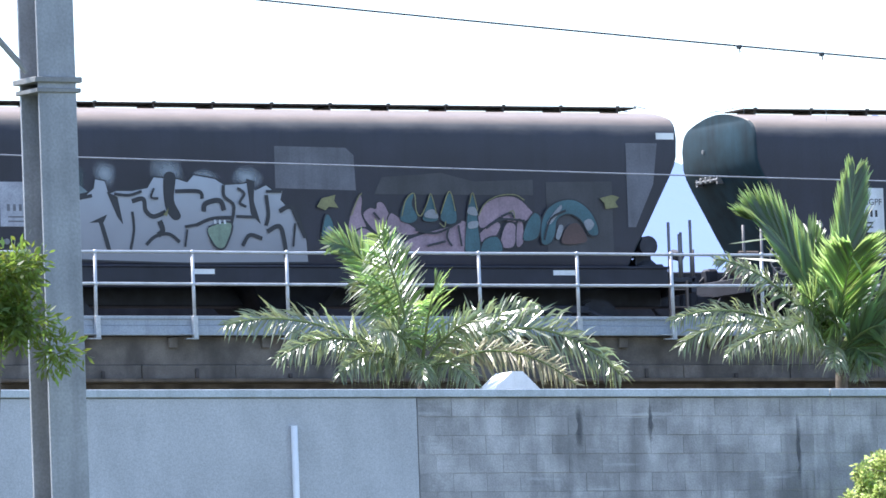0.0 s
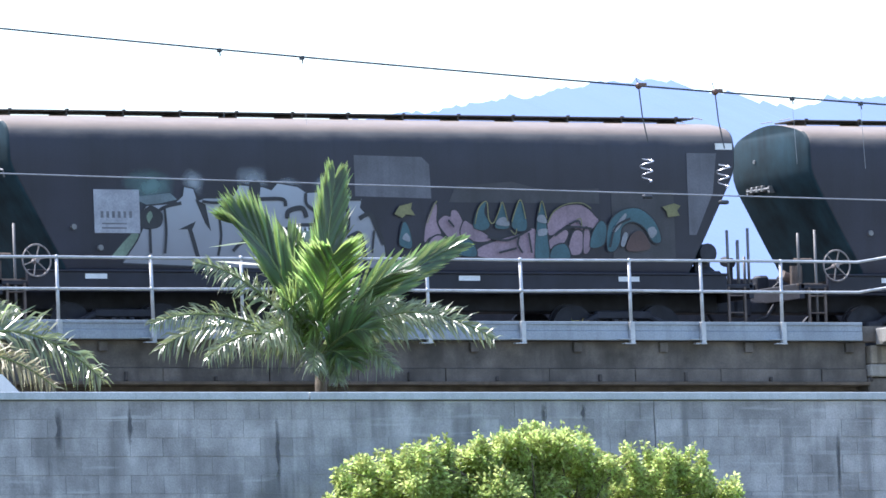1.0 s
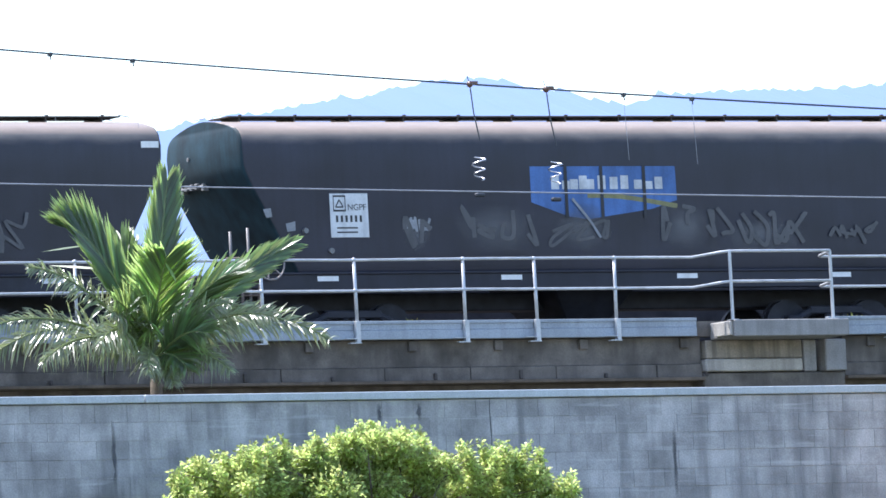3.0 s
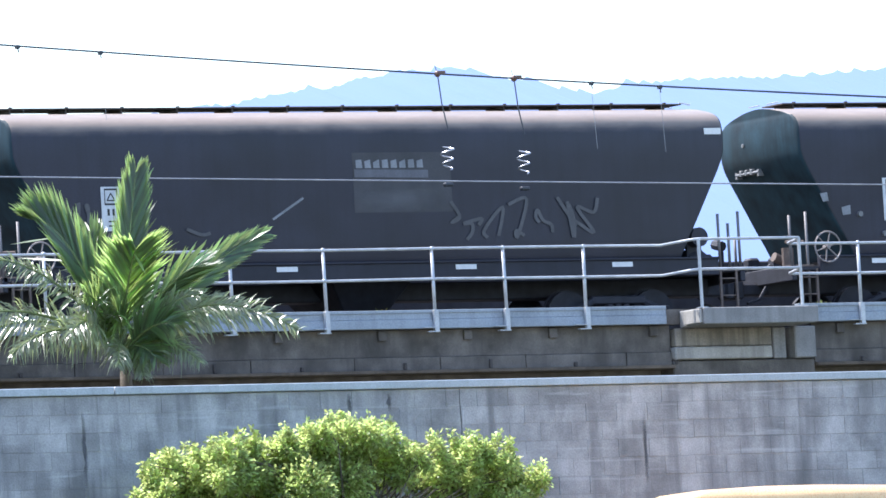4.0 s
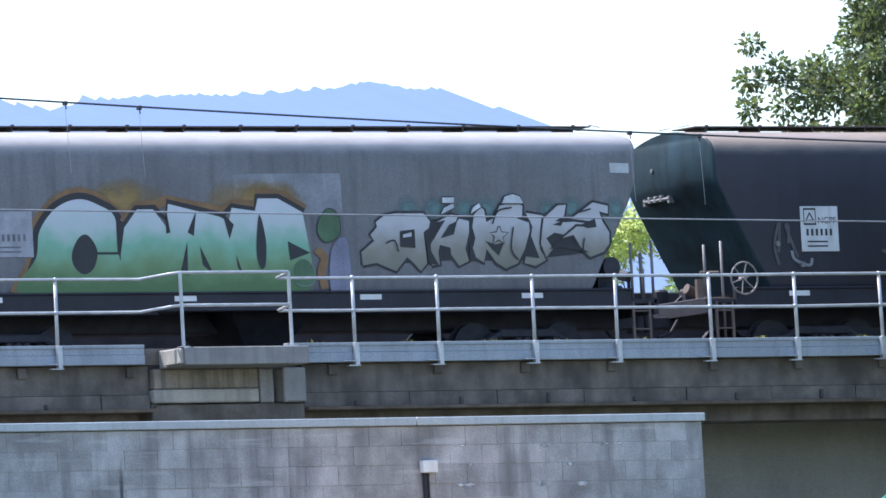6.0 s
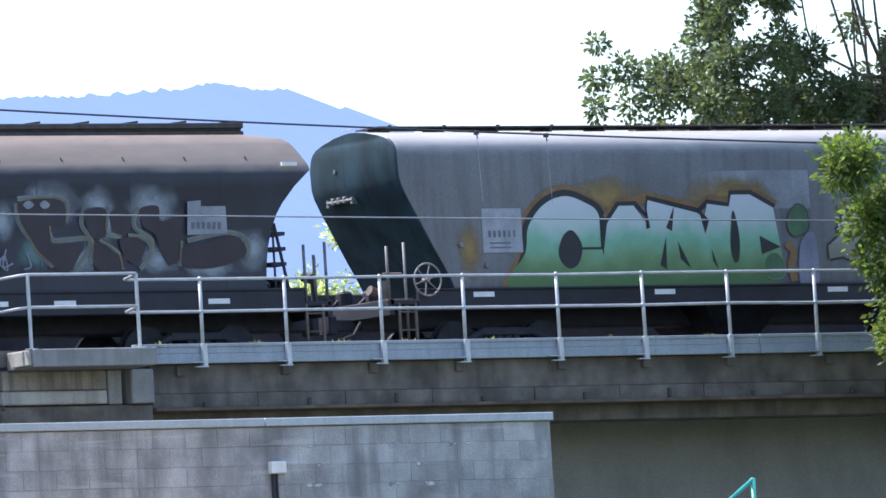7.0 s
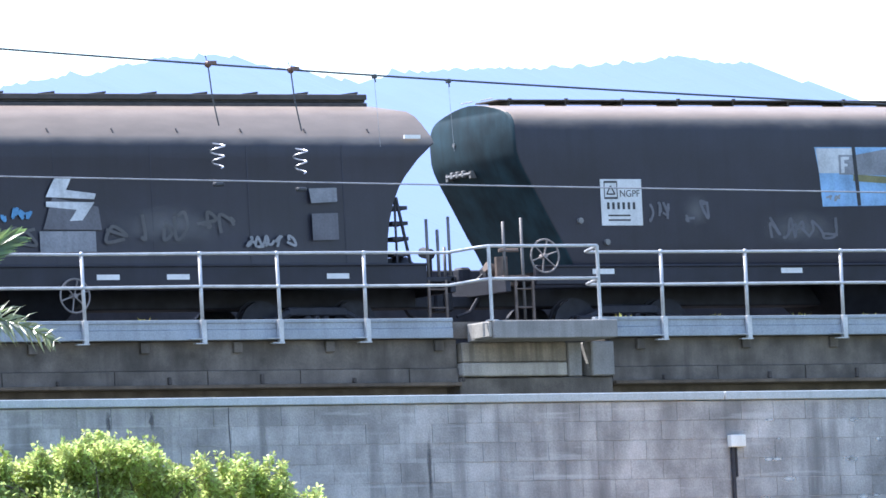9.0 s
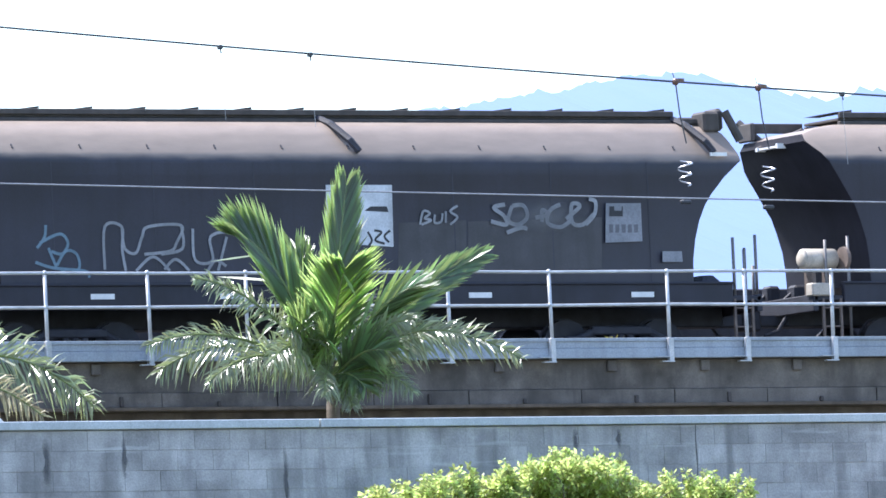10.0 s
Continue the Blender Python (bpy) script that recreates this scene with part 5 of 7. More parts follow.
def haze_mat(name, col, most):
    """Thin overspray: paint that gets sparser towards its rim."""
    m = bpy.data.materials.new(name)
    m.use_nodes = True
    N, Lk = m.node_tree.nodes, m.node_tree.links
    bs = N["Principled BSDF"]
    bs.inputs["Base Color"].default_value = (*col, 1)
    bs.inputs["Roughness"].default_value = 0.6
    tc = N.new("ShaderNodeTexCoord")
    mp = N.new("ShaderNodeMapping")
    mp.inputs["Location"].default_value = (-1, 0, -1)
    mp.inputs["Scale"].default_value = (2, 0, 2)
    Lk.new(tc.outputs["Generated"], mp.inputs["Vector"])
    ln = N.new("ShaderNodeVectorMath")
    ln.operation = "LENGTH"
    Lk.new(mp.outputs[0], ln.inputs[0])
    nz = N.new("ShaderNodeTexNoise")
    nz.inputs["Scale"].default_value, nz.inputs["Detail"].default_value = 3.0, 4
    Lk.new(tc.outputs["Object"], nz.inputs["Vector"])
    ad = N.new("ShaderNodeMath")
    ad.operation = "MULTIPLY_ADD"
    ad.inputs[1].default_value = 0.9
    Lk.new(nz.outputs["Fac"], ad.inputs[0])
    Lk.new(ln.outputs["Value"], ad.inputs[2])
    mr = N.new("ShaderNodeMapRange")
    mr.inputs[1].default_value, mr.inputs[2].default_value = 0.55, 1.35
    mr.inputs[3].default_value, mr.inputs[4].default_value = most, 0.0
    Lk.new(ad.outputs[0], mr.inputs[0])
    Lk.new(mr.outputs[0], bs.inputs["Alpha"])
    return m


for nm, c in {"p_silver": (0.36, 0.37, 0.40), "p_ink": (0.022, 0.022, 0.028), "p_pink": (0.27, 0.19, 0.23), "p_teal": (0.045, 0.105, 0.125), "p_sage": (0.17, 0.23, 0.17),
              "p_yellow": (0.20, 0.19, 0.085), "p_mint": (0.20, 0.37, 0.37), "p_mintwhite": (0.33, 0.42, 0.44), "p_deepteal": (0.05, 0.16, 0.16), "p_maroon": (0.030, 0.018, 0.024),
              "p_rust": (0.22, 0.12, 0.05), "p_ochre": (0.20, 0.15, 0.07), "p_green": (0.07, 0.14, 0.07), "p_lilac": (0.20, 0.20, 0.28), "p_panel": (0.115, 0.115, 0.135), "p_panel_dark": (0.048, 0.046, 0.052),
              "p_panel_light": (0.23, 0.24, 0.27), "p_blue": (0.06, 0.14, 0.36), "p_sky": (0.24, 0.42, 0.66), "p_white": (0.55, 0.57, 0.60), "p_brightblue": (0.10, 0.30, 0.55),
              "p_tagblue": (0.13, 0.21, 0.27), "p_pale": (0.24, 0.25, 0.27), "p_faint": (0.085, 0.083, 0.088), "p_brick": (0.16, 0.06, 0.045), "p_brown": (0.09, 0.05, 0.045), "p_halo": (0.14, 0.18, 0.20)}.items():
    M[nm] = mat(nm, c, 0.55, 0, 0.28, 2.2, 30, 0.05, 0.3)
M["p_silverfade"] = fade_mat("p_silverfade", [(1.5, (0.12, 0.12, 0.09)), (2.0, (0.24, 0.23, 0.19)), (2.5, (0.46, 0.46, 0.49))])
M["p_greenfade"] = fade_mat("p_greenfade", [(1.5, (0.08, 0.16, 0.06)), (1.85, (0.16, 0.28, 0.14)), (2.15, (0.20, 0.42, 0.30)), (2.45, (0.44, 0.52, 0.52)), (2.8, (0.52, 0.55, 0.60))])
M["p_neek"] = fade_mat("p_neek", [(1.5, (0.22, 0.22, 0.24)), (2.3, (0.28, 0.29, 0.32)), (3.1, (0.36, 0.40, 0.46))])
M["h_white"] = haze_mat("h_white", (0.36, 0.40, 0.44), 0.75)
M["h_teal"] = haze_mat("h_teal", (0.14, 0.24, 0.24), 0.8)
M["h_grey"] = haze_mat("h_grey", (0.16, 0.16, 0.17), 0.6)
M["h_ochre"] = haze_mat("h_ochre", (0.30, 0.20, 0.07), 0.9)
M["h_maroon"] = haze_mat("h_maroon", (0.07, 0.025, 0.035), 0.9)


def smooth_line(pts, closed=False, n=6):
    out = []
    P = [Vector((a, b)) for a, b in pts]
    k = len(P)
    for i in range(k if closed else k - 1):
        if closed:
            p0, p1, p2, p3 = P[i - 1], P[i], P[(i + 1) % k], P[(i + 2) % k]
        else:
            p0, p1, p2, p3 = P[max(0, i - 1)], P[i], P[i + 1], P[min(k - 1, i + 2)]
        for j in range(n):
            t = j / n
            out.append(0.5 * (2 * p1 + (p2 - p0) * t + (2 * p0 - 5 * p1 + 4 * p2 - p3) * t * t + (3 * p1 - p0 - 3 * p2 + p3) * t ** 3))
    if not closed:
        out.append(P[-1])
    return out


class Sheet:
    """Paint on the flat side of a wagon, drawn on a sheet of given size laid over part of the side."""

    def __init__(self, w, name, area, size, label):
        self.w, self.name, self.label = w, name, label
        self.x0, self.x1, self.z0, self.z1 = area
        self.sx, self.sy = size
        self.bm, self.mats, self.k = B(), [], 0

    def at(self, p):
        return (self.x0 + (self.x1 - self.x0) * p[0] / self.sx, SIDE - 0.003 - 0.0009 * self.k, self.z0 + (self.z1 - self.z0) * p[1] / self.sy)

    def mi(self, m):
        if m not in self.mats:
            self.mats.append(m)
        return self.mats.index(m)

    def fill(self, m, pts, round_off=False, edge=None, ew=0):
        if edge:
            self.line(edge, ew, pts + pts[:1], sharp=not round_off)
        pl = smooth_line(pts, True, 5) if round_off else pts
        vs = [self.bm.verts.new(self.at(p)) for p in pl]
        f = self.bm.faces.new(vs)
        f.normal_update()
        if f.normal.y > 0:
            f.normal_flip()
        f.material_index = self.mi(m)
        bmesh.ops.triangulate(self.bm, faces=[f])
        self.k += 1
        return self

    def line(self, m, wd, pts, sharp=False):
        if not sharp:
            pl = smooth_line(pts, False, 6)
        else:
            pl = [Vector(p) for p in pts]
        i = self.mi(m)
        L, R = [], []
        for j, p in enumerate(pl):
            d = pl[min(j + 1, len(pl) - 1)] - pl[max(j - 1, 0)]
            d = d.normalized() if d.length > 1e-6 else Vector((1, 0))
            nn = Vector((-d.y, d.x)) * wd / 2
            lift = Vector((0, -0.0008 * j / len(pl), 0))
            L.append(self.bm.verts.new(Vector(self.at(p + nn)) + lift))
            R.append(self.bm.verts.new(Vector(self.at(p - nn)) + lift))
        for j in range(len(pl) - 1):
            f = self.bm.faces.new((L[j], L[j + 1], R[j + 1], R[j]))
            f.material_index = i
        self.k += 1
        return self

    def scribble(self, m, wd, x0, y0, x1, y1, n, seed):
        r = random.Random(seed)
        for c in range(n):
            a = x0 + (x1 - x0) * c / n
            b = a + (x1 - x0) / n * 1.1
            pts = [(r.uniform(a, b), r.uniform(y0, y1)) for _ in range(r.randint(4, 6))]
            self.line(m, wd, pts)
        return self

    def haze(self, m, x0, y0, x1, y1):
        bm = B()
        vs = [bm.verts.new(self.at(p)) for p in ((x0, y1), (x1, y1), (x1, y0), (x0, y0))]
        bm.faces.new(vs)
        ob = part("overspray", bm, m, self.w)
        self.k += 1
        return self

    def done(self):
        part(self.name, self.bm, self.mats, self.w, self.label)


def paint_train(W):
    # silver letters and pink letters
    s = Sheet(W[1], "graffiti", (0, 1, 0, 1), (1, 1), "silver block-letter graffiti with black outlines")
    s.haze("h_white", -3.92, 3.18, -3.38, 2.6)
    s.haze("h_white", -2.85, 3.24, -2.14, 2.61)
    s.haze("h_white", -1.32, 3.06, -0.66, 2.62)
    s.haze("h_white", -2.12, 3.0, -1.45, 2.66)
    s.haze("h_teal", -5.1, 3.16, -3.95, 2.44)
    s.fill("p_sage", [(-5.28, 1.61), (-4.99, 1.9), (-4.81, 2.05), (-4.71, 1.95), (-4.95, 1.56)])
    s.fill("p_halo", [(-4.87, 2.61), (-4.11, 2.69), (-3.97, 2.58), (-4.52, 2.47)])
    s.fill("p_neek", [(-5.06, 1.5), (-4.77, 1.86), (-4.64, 2.1), (-4.73, 2.29), (-4.57, 2.46), (-4.23, 2.49), (-4.01, 2.52), (-3.86, 2.64), (-3.83, 2.79), (-3.66, 2.76), (-3.59, 2.55), (-3.44, 2.6), (-3.16, 2.6), (-2.87, 2.65), (-2.75, 2.83), (-2.3, 2.8), (-2.13, 2.75), (-2.01, 2.87), (-1.62, 2.81), (-1.45, 2.71), (-1.11, 2.73), (-0.93, 2.76), (-0.88, 2.62), (-0.67, 2.71), (-0.54, 2.62), (-0.37, 2.62), (-0.41, 2.47), (-0.32, 2.38), (-0.15, 2.33), (-0.05, 2.08), (0.05, 1.79), (0.07, 1.44), (-2.19, 1.42), (-3.55, 1.45)], False, "p_ink", 0.058)
    s.fill("p_ink", [(-4.73, 2.29), (-4.57, 2.44), (-4.43, 2.46), (-4.27, 2.33), (-4.31, 2.13), (-4.53, 2.07), (-4.67, 2.1)], True)
    s.fill("p_sage", [(-4.58, 2.29), (-4.5, 2.38), (-4.46, 2.27), (-4.53, 2.17)], True)
    s.fill("p_ink", [(-3.97, 2.07), (-3.63, 2.21), (-3.7, 2.08)])
    s.fill("p_ink", [(-3.63, 2.59), (-3.43, 2.5), (-3.34, 2.04), (-3.45, 2.18)])
    s.fill("p_ink", [(-2.56, 2.87), (-2.35, 2.87), (-2.39, 2.46), (-2.27, 2.19), (-2.41, 2.13), (-2.56, 2.36)], True)
    s.fill("p_ink", [(-1.04, 2.82), (-0.88, 2.78), (-0.91, 2.45), (-0.79, 2.06), (-0.97, 2.23)])
    s.line("p_ink", 0.077, [(-3.17, 2.43), (-2.96, 2.47), (-2.92, 2.28), (-2.78, 2.18), (-2.55, 2.26)])
    s.line("p_ink", 0.058, [(-4.51, 2.17), (-4.29, 2.42), (-3.9, 2.52)])
    s.line("p_ink", 0.077, [(-3.77, 2.13), (-3.7, 1.91), (-3.61, 1.59)])
    s.line("p_ink", 0.048, [(-3.17, 2.26), (-3.15, 1.96), (-3.22, 1.63)])
    s.line("p_ink", 0.096, [(-2.67, 2.11), (-2.62, 1.95), (-2.71, 1.87)])
    s.line("p_ink", 0.058, [(-2.93, 1.71), (-2.76, 1.85), (-2.51, 1.89), (-2.31, 1.76)])
    s.line("p_ink", 0.067, [(-2.37, 2.6), (-1.93, 2.6), (-1.87, 2.48)])
    s.line("p_ink", 0.087, [(-1.85, 2.27), (-1.81, 2.4), (-1.55, 2.45), (-1.47, 2.29)])
    s.line("p_ink", 0.058, [(-2, 2.04), (-1.7, 2.15), (-1.31, 2.17)])
    s.line("p_ink", 0.058, [(-1.47, 2.71), (-1.46, 2.52), (-1.29, 2.37), (-1.34, 2.08)])
    s.line("p_ink", 0.048, [(-1.25, 2.19), (-0.88, 2.18)])
    s.line("p_ink", 0.067, [(-1.15, 1.7), (-1.01, 1.88), (-0.78, 1.82)])
    s.line("p_ink", 0.067, [(-0.68, 2.55), (-0.65, 2.23), (-0.7, 2.04)])
    s.line("p_ink", 0.077, [(-0.68, 1.94), (-0.45, 2.03), (-0.37, 1.79), (-0.34, 1.47)])
    s.line("p_ink", 0.077, [(-0.44, 2.28), (-0.23, 2.36), (-0.12, 2.16), (0.03, 1.84)])
    s.line("p_ink", 0.048, [(-0.68, 2.61), (-0.39, 2.61)])
    s.line("p_ink", 0.048, [(-4.53, 2.1), (-4.53, 1.66)])
    s.line("p_ink", 0.048, [(-2.21, 2.01), (-1.98, 2.05)])
    s.line("p_ink", 0.048, [(-3.5, 2.55), (-3.22, 2.53), (-2.99, 2.6)])
    s.line("p_ink", 0.038, [(-2.76, 2.65), (-2.82, 2.5), (-2.69, 2.48)])
    s.line("p_ink", 0.048, [(-1.22, 2.66), (-1.09, 2.57), (-1.18, 2.42), (-1.06, 2.35)])
    s.line("p_ink", 0.038, [(-2.17, 1.97), (-2.22, 1.68)])
    s.line("p_ink", 0.048, [(-4.24, 2.44), (-4.22, 2.05), (-4.26, 1.66)])
    s.line("p_ink", 0.038, [(-0.16, 2.08), (-0.21, 1.69)])
    s.fill("p_sage", [(-1.78, 1.99), (-1.36, 2.07), (-1.47, 1.72), (-1.59, 1.66), (-1.7, 1.76)], True, "p_ink", 0.067)
    s.line("p_white", 0.038, [(-1.66, 2.13), (-1.65, 2.06)])
    s.line("p_white", 0.038, [(-1.57, 2.13), (-1.56, 2.06)])
    s.line("p_white", 0.038, [(-1.48, 2.13), (-1.47, 2.06)])
    s.fill("p_yellow", [(-2.61, 2.21), (-2.51, 2.32), (-2.54, 2.18)])
    s.done()
    s = Sheet(W[1], "painted_panel", (-0.101, 5.907, 3.800, 1.285), (1235, 617), "faded rectangles of grey touch-up paint")
    s.fill("p_panel", [(-80, 105), (195, 110), (225, 140), (230, 285), (-80, 278)])
    s.fill("p_panel_dark", [(300, 300), (330, 230), (560, 210), (690, 245), (920, 235), (920, 300)])
    s.fill("p_panel_dark", [(970, 245), (1230, 240), (1230, 540), (970, 540)])
    s.fill("p_panel", [(1290, 80), (1415, 80), (1395, 250), (1320, 430), (1290, 430)])
    s.done()
    s = Sheet(W[1], "graffiti", (0, 1, 0, 1), (1, 1), "pink and teal organic-letter graffiti")
    s.fill("p_pink", [(0.85, 1.89), (0.89, 2.19), (1.02, 2.47), (1.09, 2.57), (1.12, 2.47), (1.1, 2.24), (1.18, 2.04), (1.1, 1.98), (0.95, 1.97)], True, "p_ink", 0.058)
    s.fill("p_pink", [(0.92, 1.75), (0.98, 1.93), (1.16, 2), (1.38, 1.85), (1.49, 1.72), (1.37, 1.62), (1.08, 1.62)], True, "p_ink", 0.058)
    s.fill("p_pink", [(1.14, 2.24), (1.26, 2.34), (1.38, 2.33), (1.41, 2.43), (1.52, 2.42), (1.63, 2.2), (1.58, 2.06), (1.64, 1.92), (1.41, 1.92), (1.22, 2.09)], True, "p_ink", 0.058)
    s.fill("p_pink", [(1.57, 2.08), (1.65, 2.25), (1.75, 2.22), (1.91, 2.12), (2.17, 1.95), (1.91, 1.9), (1.62, 1.98)], True, "p_ink", 0.058)
    s.fill("p_pink", [(1.89, 1.66), (1.94, 1.8), (2.43, 1.96), (2.72, 2.03), (2.96, 2.13), (3.08, 2.09), (3.1, 1.81), (3.05, 1.61), (2.65, 1.61), (2.3, 1.61)], True, "p_ink", 0.058)
    s.fill("p_pink", [(3.31, 2.21), (3.44, 2.41), (3.68, 2.53), (3.97, 2.55), (4.15, 2.47), (4.26, 2.37), (4.34, 2.27), (4.19, 2.14), (3.9, 2.13), (3.72, 2.21), (3.48, 2.06), (3.34, 2.03)], True, "p_ink", 0.058)
    s.fill("p_pink", [(3.31, 1.91), (3.6, 2.11), (3.72, 2.06), (3.59, 1.86), (3.35, 1.79)], True, "p_ink", 0.058)
    s.fill("p_pink", [(3.72, 1.72), (3.79, 2.01), (3.89, 2.11), (4.01, 2.04), (3.96, 1.72)], True, "p_ink", 0.058)
    s.fill("p_pink", [(4.02, 1.72), (4.05, 2.12), (4.14, 2.1), (4.15, 1.8)], True, "p_ink", 0.058)
    s.fill("p_teal", [(1.83, 2.15), (1.87, 2.35), (1.99, 2.54), (2.09, 2.58), (2.05, 2.4), (2.15, 2.2), (2.03, 2.1)], True, "p_ink", 0.048)
    s.fill("p_teal", [(2.26, 2.15), (2.33, 2.38), (2.41, 2.56), (2.47, 2.38), (2.53, 2.15)], True, "p_ink", 0.048)
    s.fill("p_teal", [(2.59, 2.18), (2.66, 2.4), (2.78, 2.6), (2.87, 2.35), (2.88, 2.13), (2.73, 2.09)], True, "p_ink", 0.048)
    s.fill("p_teal", [(3.04, 1.61), (3.09, 2.16), (3.13, 2.41), (3.2, 2.58), (3.26, 2.36), (3.29, 2.01), (3.3, 1.61)], True, "p_ink", 0.048)
    s.fill("p_teal", [(1.47, 1.7), (1.5, 1.9), (1.68, 1.95), (1.82, 1.85), (1.84, 1.65)], True, "p_ink", 0.048)
    s.fill("p_teal", [(3.35, 1.61), (3.41, 1.81), (3.65, 1.86), (3.72, 1.62)], True, "p_ink", 0.048)
    s.fill("p_teal", [(4.15, 1.82), (4.21, 2.07), (4.37, 2.27), (4.48, 2.17), (4.41, 1.87)], True, "p_ink", 0.048)
    s.fill("p_teal", [(4.5, 1.77), (4.5, 2.07), (4.61, 2.32), (4.85, 2.47), (5.15, 2.49), (5.4, 2.34), (5.54, 2.13), (5.57, 1.93), (5.41, 1.93), (5.25, 2.17), (5.02, 2.27), (4.8, 2.17), (4.74, 1.92), (4.64, 1.77)], True, "p_ink", 0.048)
    s.fill("p_teal", [(0.34, 1.84), (0.38, 2.09), (0.45, 2.23), (0.54, 2.09), (0.57, 1.79)], True, "p_ink", 0.048)
    s.fill("p_brown", [(4.88, 1.77), (4.98, 2.04), (5.19, 2.1), (5.35, 1.88), (5.29, 1.78)], True)
    s.fill("p_pale", [(2.28, 2.2), (2.33, 2.3), (2.47, 2.32), (2.53, 2.18)], True)
    s.fill("p_pale", [(3.1, 2.26), (3.12, 2.36), (3.24, 2.36), (3.28, 2.23)], True)
    s.fill("p_pale", [(3.11, 2.11), (3.28, 2.13), (3.27, 2.03), (3.11, 2.01)], True)
    s.fill("p_pale", [(4.76, 1.87), (4.83, 2.07), (4.91, 2.04), (4.83, 1.84)], True)
    s.fill("p_pale", [(5.31, 2.13), (5.43, 2.18), (5.5, 2.08), (5.38, 1.98)], True)
    s.fill("p_pale", [(4.6, 2.12), (4.85, 2.4), (4.88, 2.34), (4.68, 2.1)], True)
    s.fill("p_pale", [(0.39, 1.94), (0.47, 2.04), (0.54, 1.97), (0.53, 1.89)], True)
    s.fill("p_yellow", [(0.25, 2.36), (0.35, 2.5), (0.61, 2.56), (0.58, 2.46), (0.66, 2.34), (0.48, 2.36), (0.41, 2.3)])
    s.fill("p_yellow", [(5.62, 2.53), (5.86, 2.59), (6, 2.55), (5.92, 2.47), (5.97, 2.38), (5.73, 2.35), (5.71, 2.45)])
    s.line("p_yellow", 0.019, [(1.84, 2.2), (1.93, 2.48), (2.09, 2.59), (2.12, 2.3), (2.21, 2.22), (2.34, 2.45), (2.41, 2.58), (2.5, 2.25)])
    s.line("p_yellow", 0.019, [(2.58, 2.25), (2.76, 2.63), (2.86, 2.3)])
    s.line("p_yellow", 0.019, [(3.13, 2.41), (3.2, 2.61), (3.28, 2.31)])
    s.line("p_yellow", 0.019, [(3.3, 2.23), (3.43, 2.43), (3.69, 2.56), (4, 2.58), (4.18, 2.49)])
    s.line("p_yellow", 0.019, [(3.84, 2.26), (3.96, 2.31), (3.98, 2.16)])
    s.line("p_yellow", 0.019, [(2.55, 2.1), (2.64, 2.03), (2.67, 2.13)])
    s.line("p_yellow", 0.019, [(0.89, 2.21), (1.02, 2.49), (1.1, 2.59)])
    s.line("p_ink", 0.038, [(1.31, 2.27), (1.42, 2.15)])
    s.line("p_ink", 0.038, [(2.08, 1.98), (2.49, 1.93), (2.96, 2.13)])
    s.line("p_ink", 0.038, [(2.72, 2.01), (2.68, 1.86), (2.77, 1.71)])
    s.line("p_ink", 0.038, [(3.72, 2.21), (3.9, 2.27), (3.96, 2.19)])
    s.line("p_ink", 0.038, [(2.3, 1.71), (2.65, 1.79)])
    s.line("p_ink", 0.038, [(4.53, 1.82), (4.66, 2.17), (4.96, 2.32)])
    s.line("p_ink", 0.038, [(3.42, 2.01), (3.72, 2.16), (4.17, 2.14)])
    s.line("p_ink", 0.038, [(2.9, 2.06), (2.95, 1.71)])
    s.done()
    # operator panel and faded scrawl
    s = Sheet(W[2], "painted_panel", (-4.632, 6.816, 3.449, 1.485), (1568, 314), "faded blue operator panel with white lettering bars")
    s.fill("p_blue", [(442, 40), (850, 40), (852, 135), (780, 160), (600, 188), (545, 180), (442, 140)])
    s.line("p_yellow", 13, [(600, 122), (700, 126), (852, 152)])
    for k, (x, h) in enumerate(((500, 38), (530, 24), (553, 28), (578, 38), (598, 28), (630, 38), (664, 34), (694, 38), (732, 26), (762, 22), (790, 34))):
        s.fill("p_white", [(x, 104 - h), (x + 22, 104 - h), (x + 22, 104), (x, 104)])
    for x in (540, 640, 760):
        s.line("p_ink", 9, [(x, 38), (x, 185)], True)
    s.done()
    s = Sheet(W[2], "faded_tags", (-4.632, 6.816, 3.449, 1.485), (1568, 314), "faded grey painted scrawl")
    for a in ((75, 165, 165, 285), (210, 130, 470, 285), (480, 140, 680, 290), (780, 130, 960, 290), (960, 180, 1230, 290)):
        s.haze("h_grey", *a)
    s.scribble("p_faint", 12, 80, 175, 160, 280, 2, 5).scribble("p_faint", 12, 230, 150, 450, 270, 4, 6).scribble("p_faint", 9, 490, 180, 670, 280, 3, 7).scribble("p_faint", 12, 800, 150, 1210, 270, 8, 8)
    s.scribble("p_faint", 9, 1275, 195, 1420, 260, 4, 9).line("p_pale", 7, [(555, 130), (600, 190), (630, 240)])
    s.done()
    board(W[2], -5.1, 2.36, 0.76, 0.76)
    board(W[0], -5.1, 2.36, 0.76, 0.76)
    board(W[1], -5.15, 2.37, 0.88, 0.74, 1)
    board(W[3], -5.1, 2.35, 0.77, 0.76)
    board(W[4], -5.14, 2.33, 0.80, 0.74, 1)
    board(W[6], -5.17, 2.40, 0.80, 0.76)
    # faded panel wagon
    s = Sheet(W[3], "faded_tags", (-6.517, 4.758, 3.620, 1.639), (968, 200), "faded rubbed-out panel and tags")
    s.fill("p_panel_dark", [(520, 35), (690, 35), (690, 140), (520, 140)])
    s.haze("h_grey", 515, 90, 680, 145)
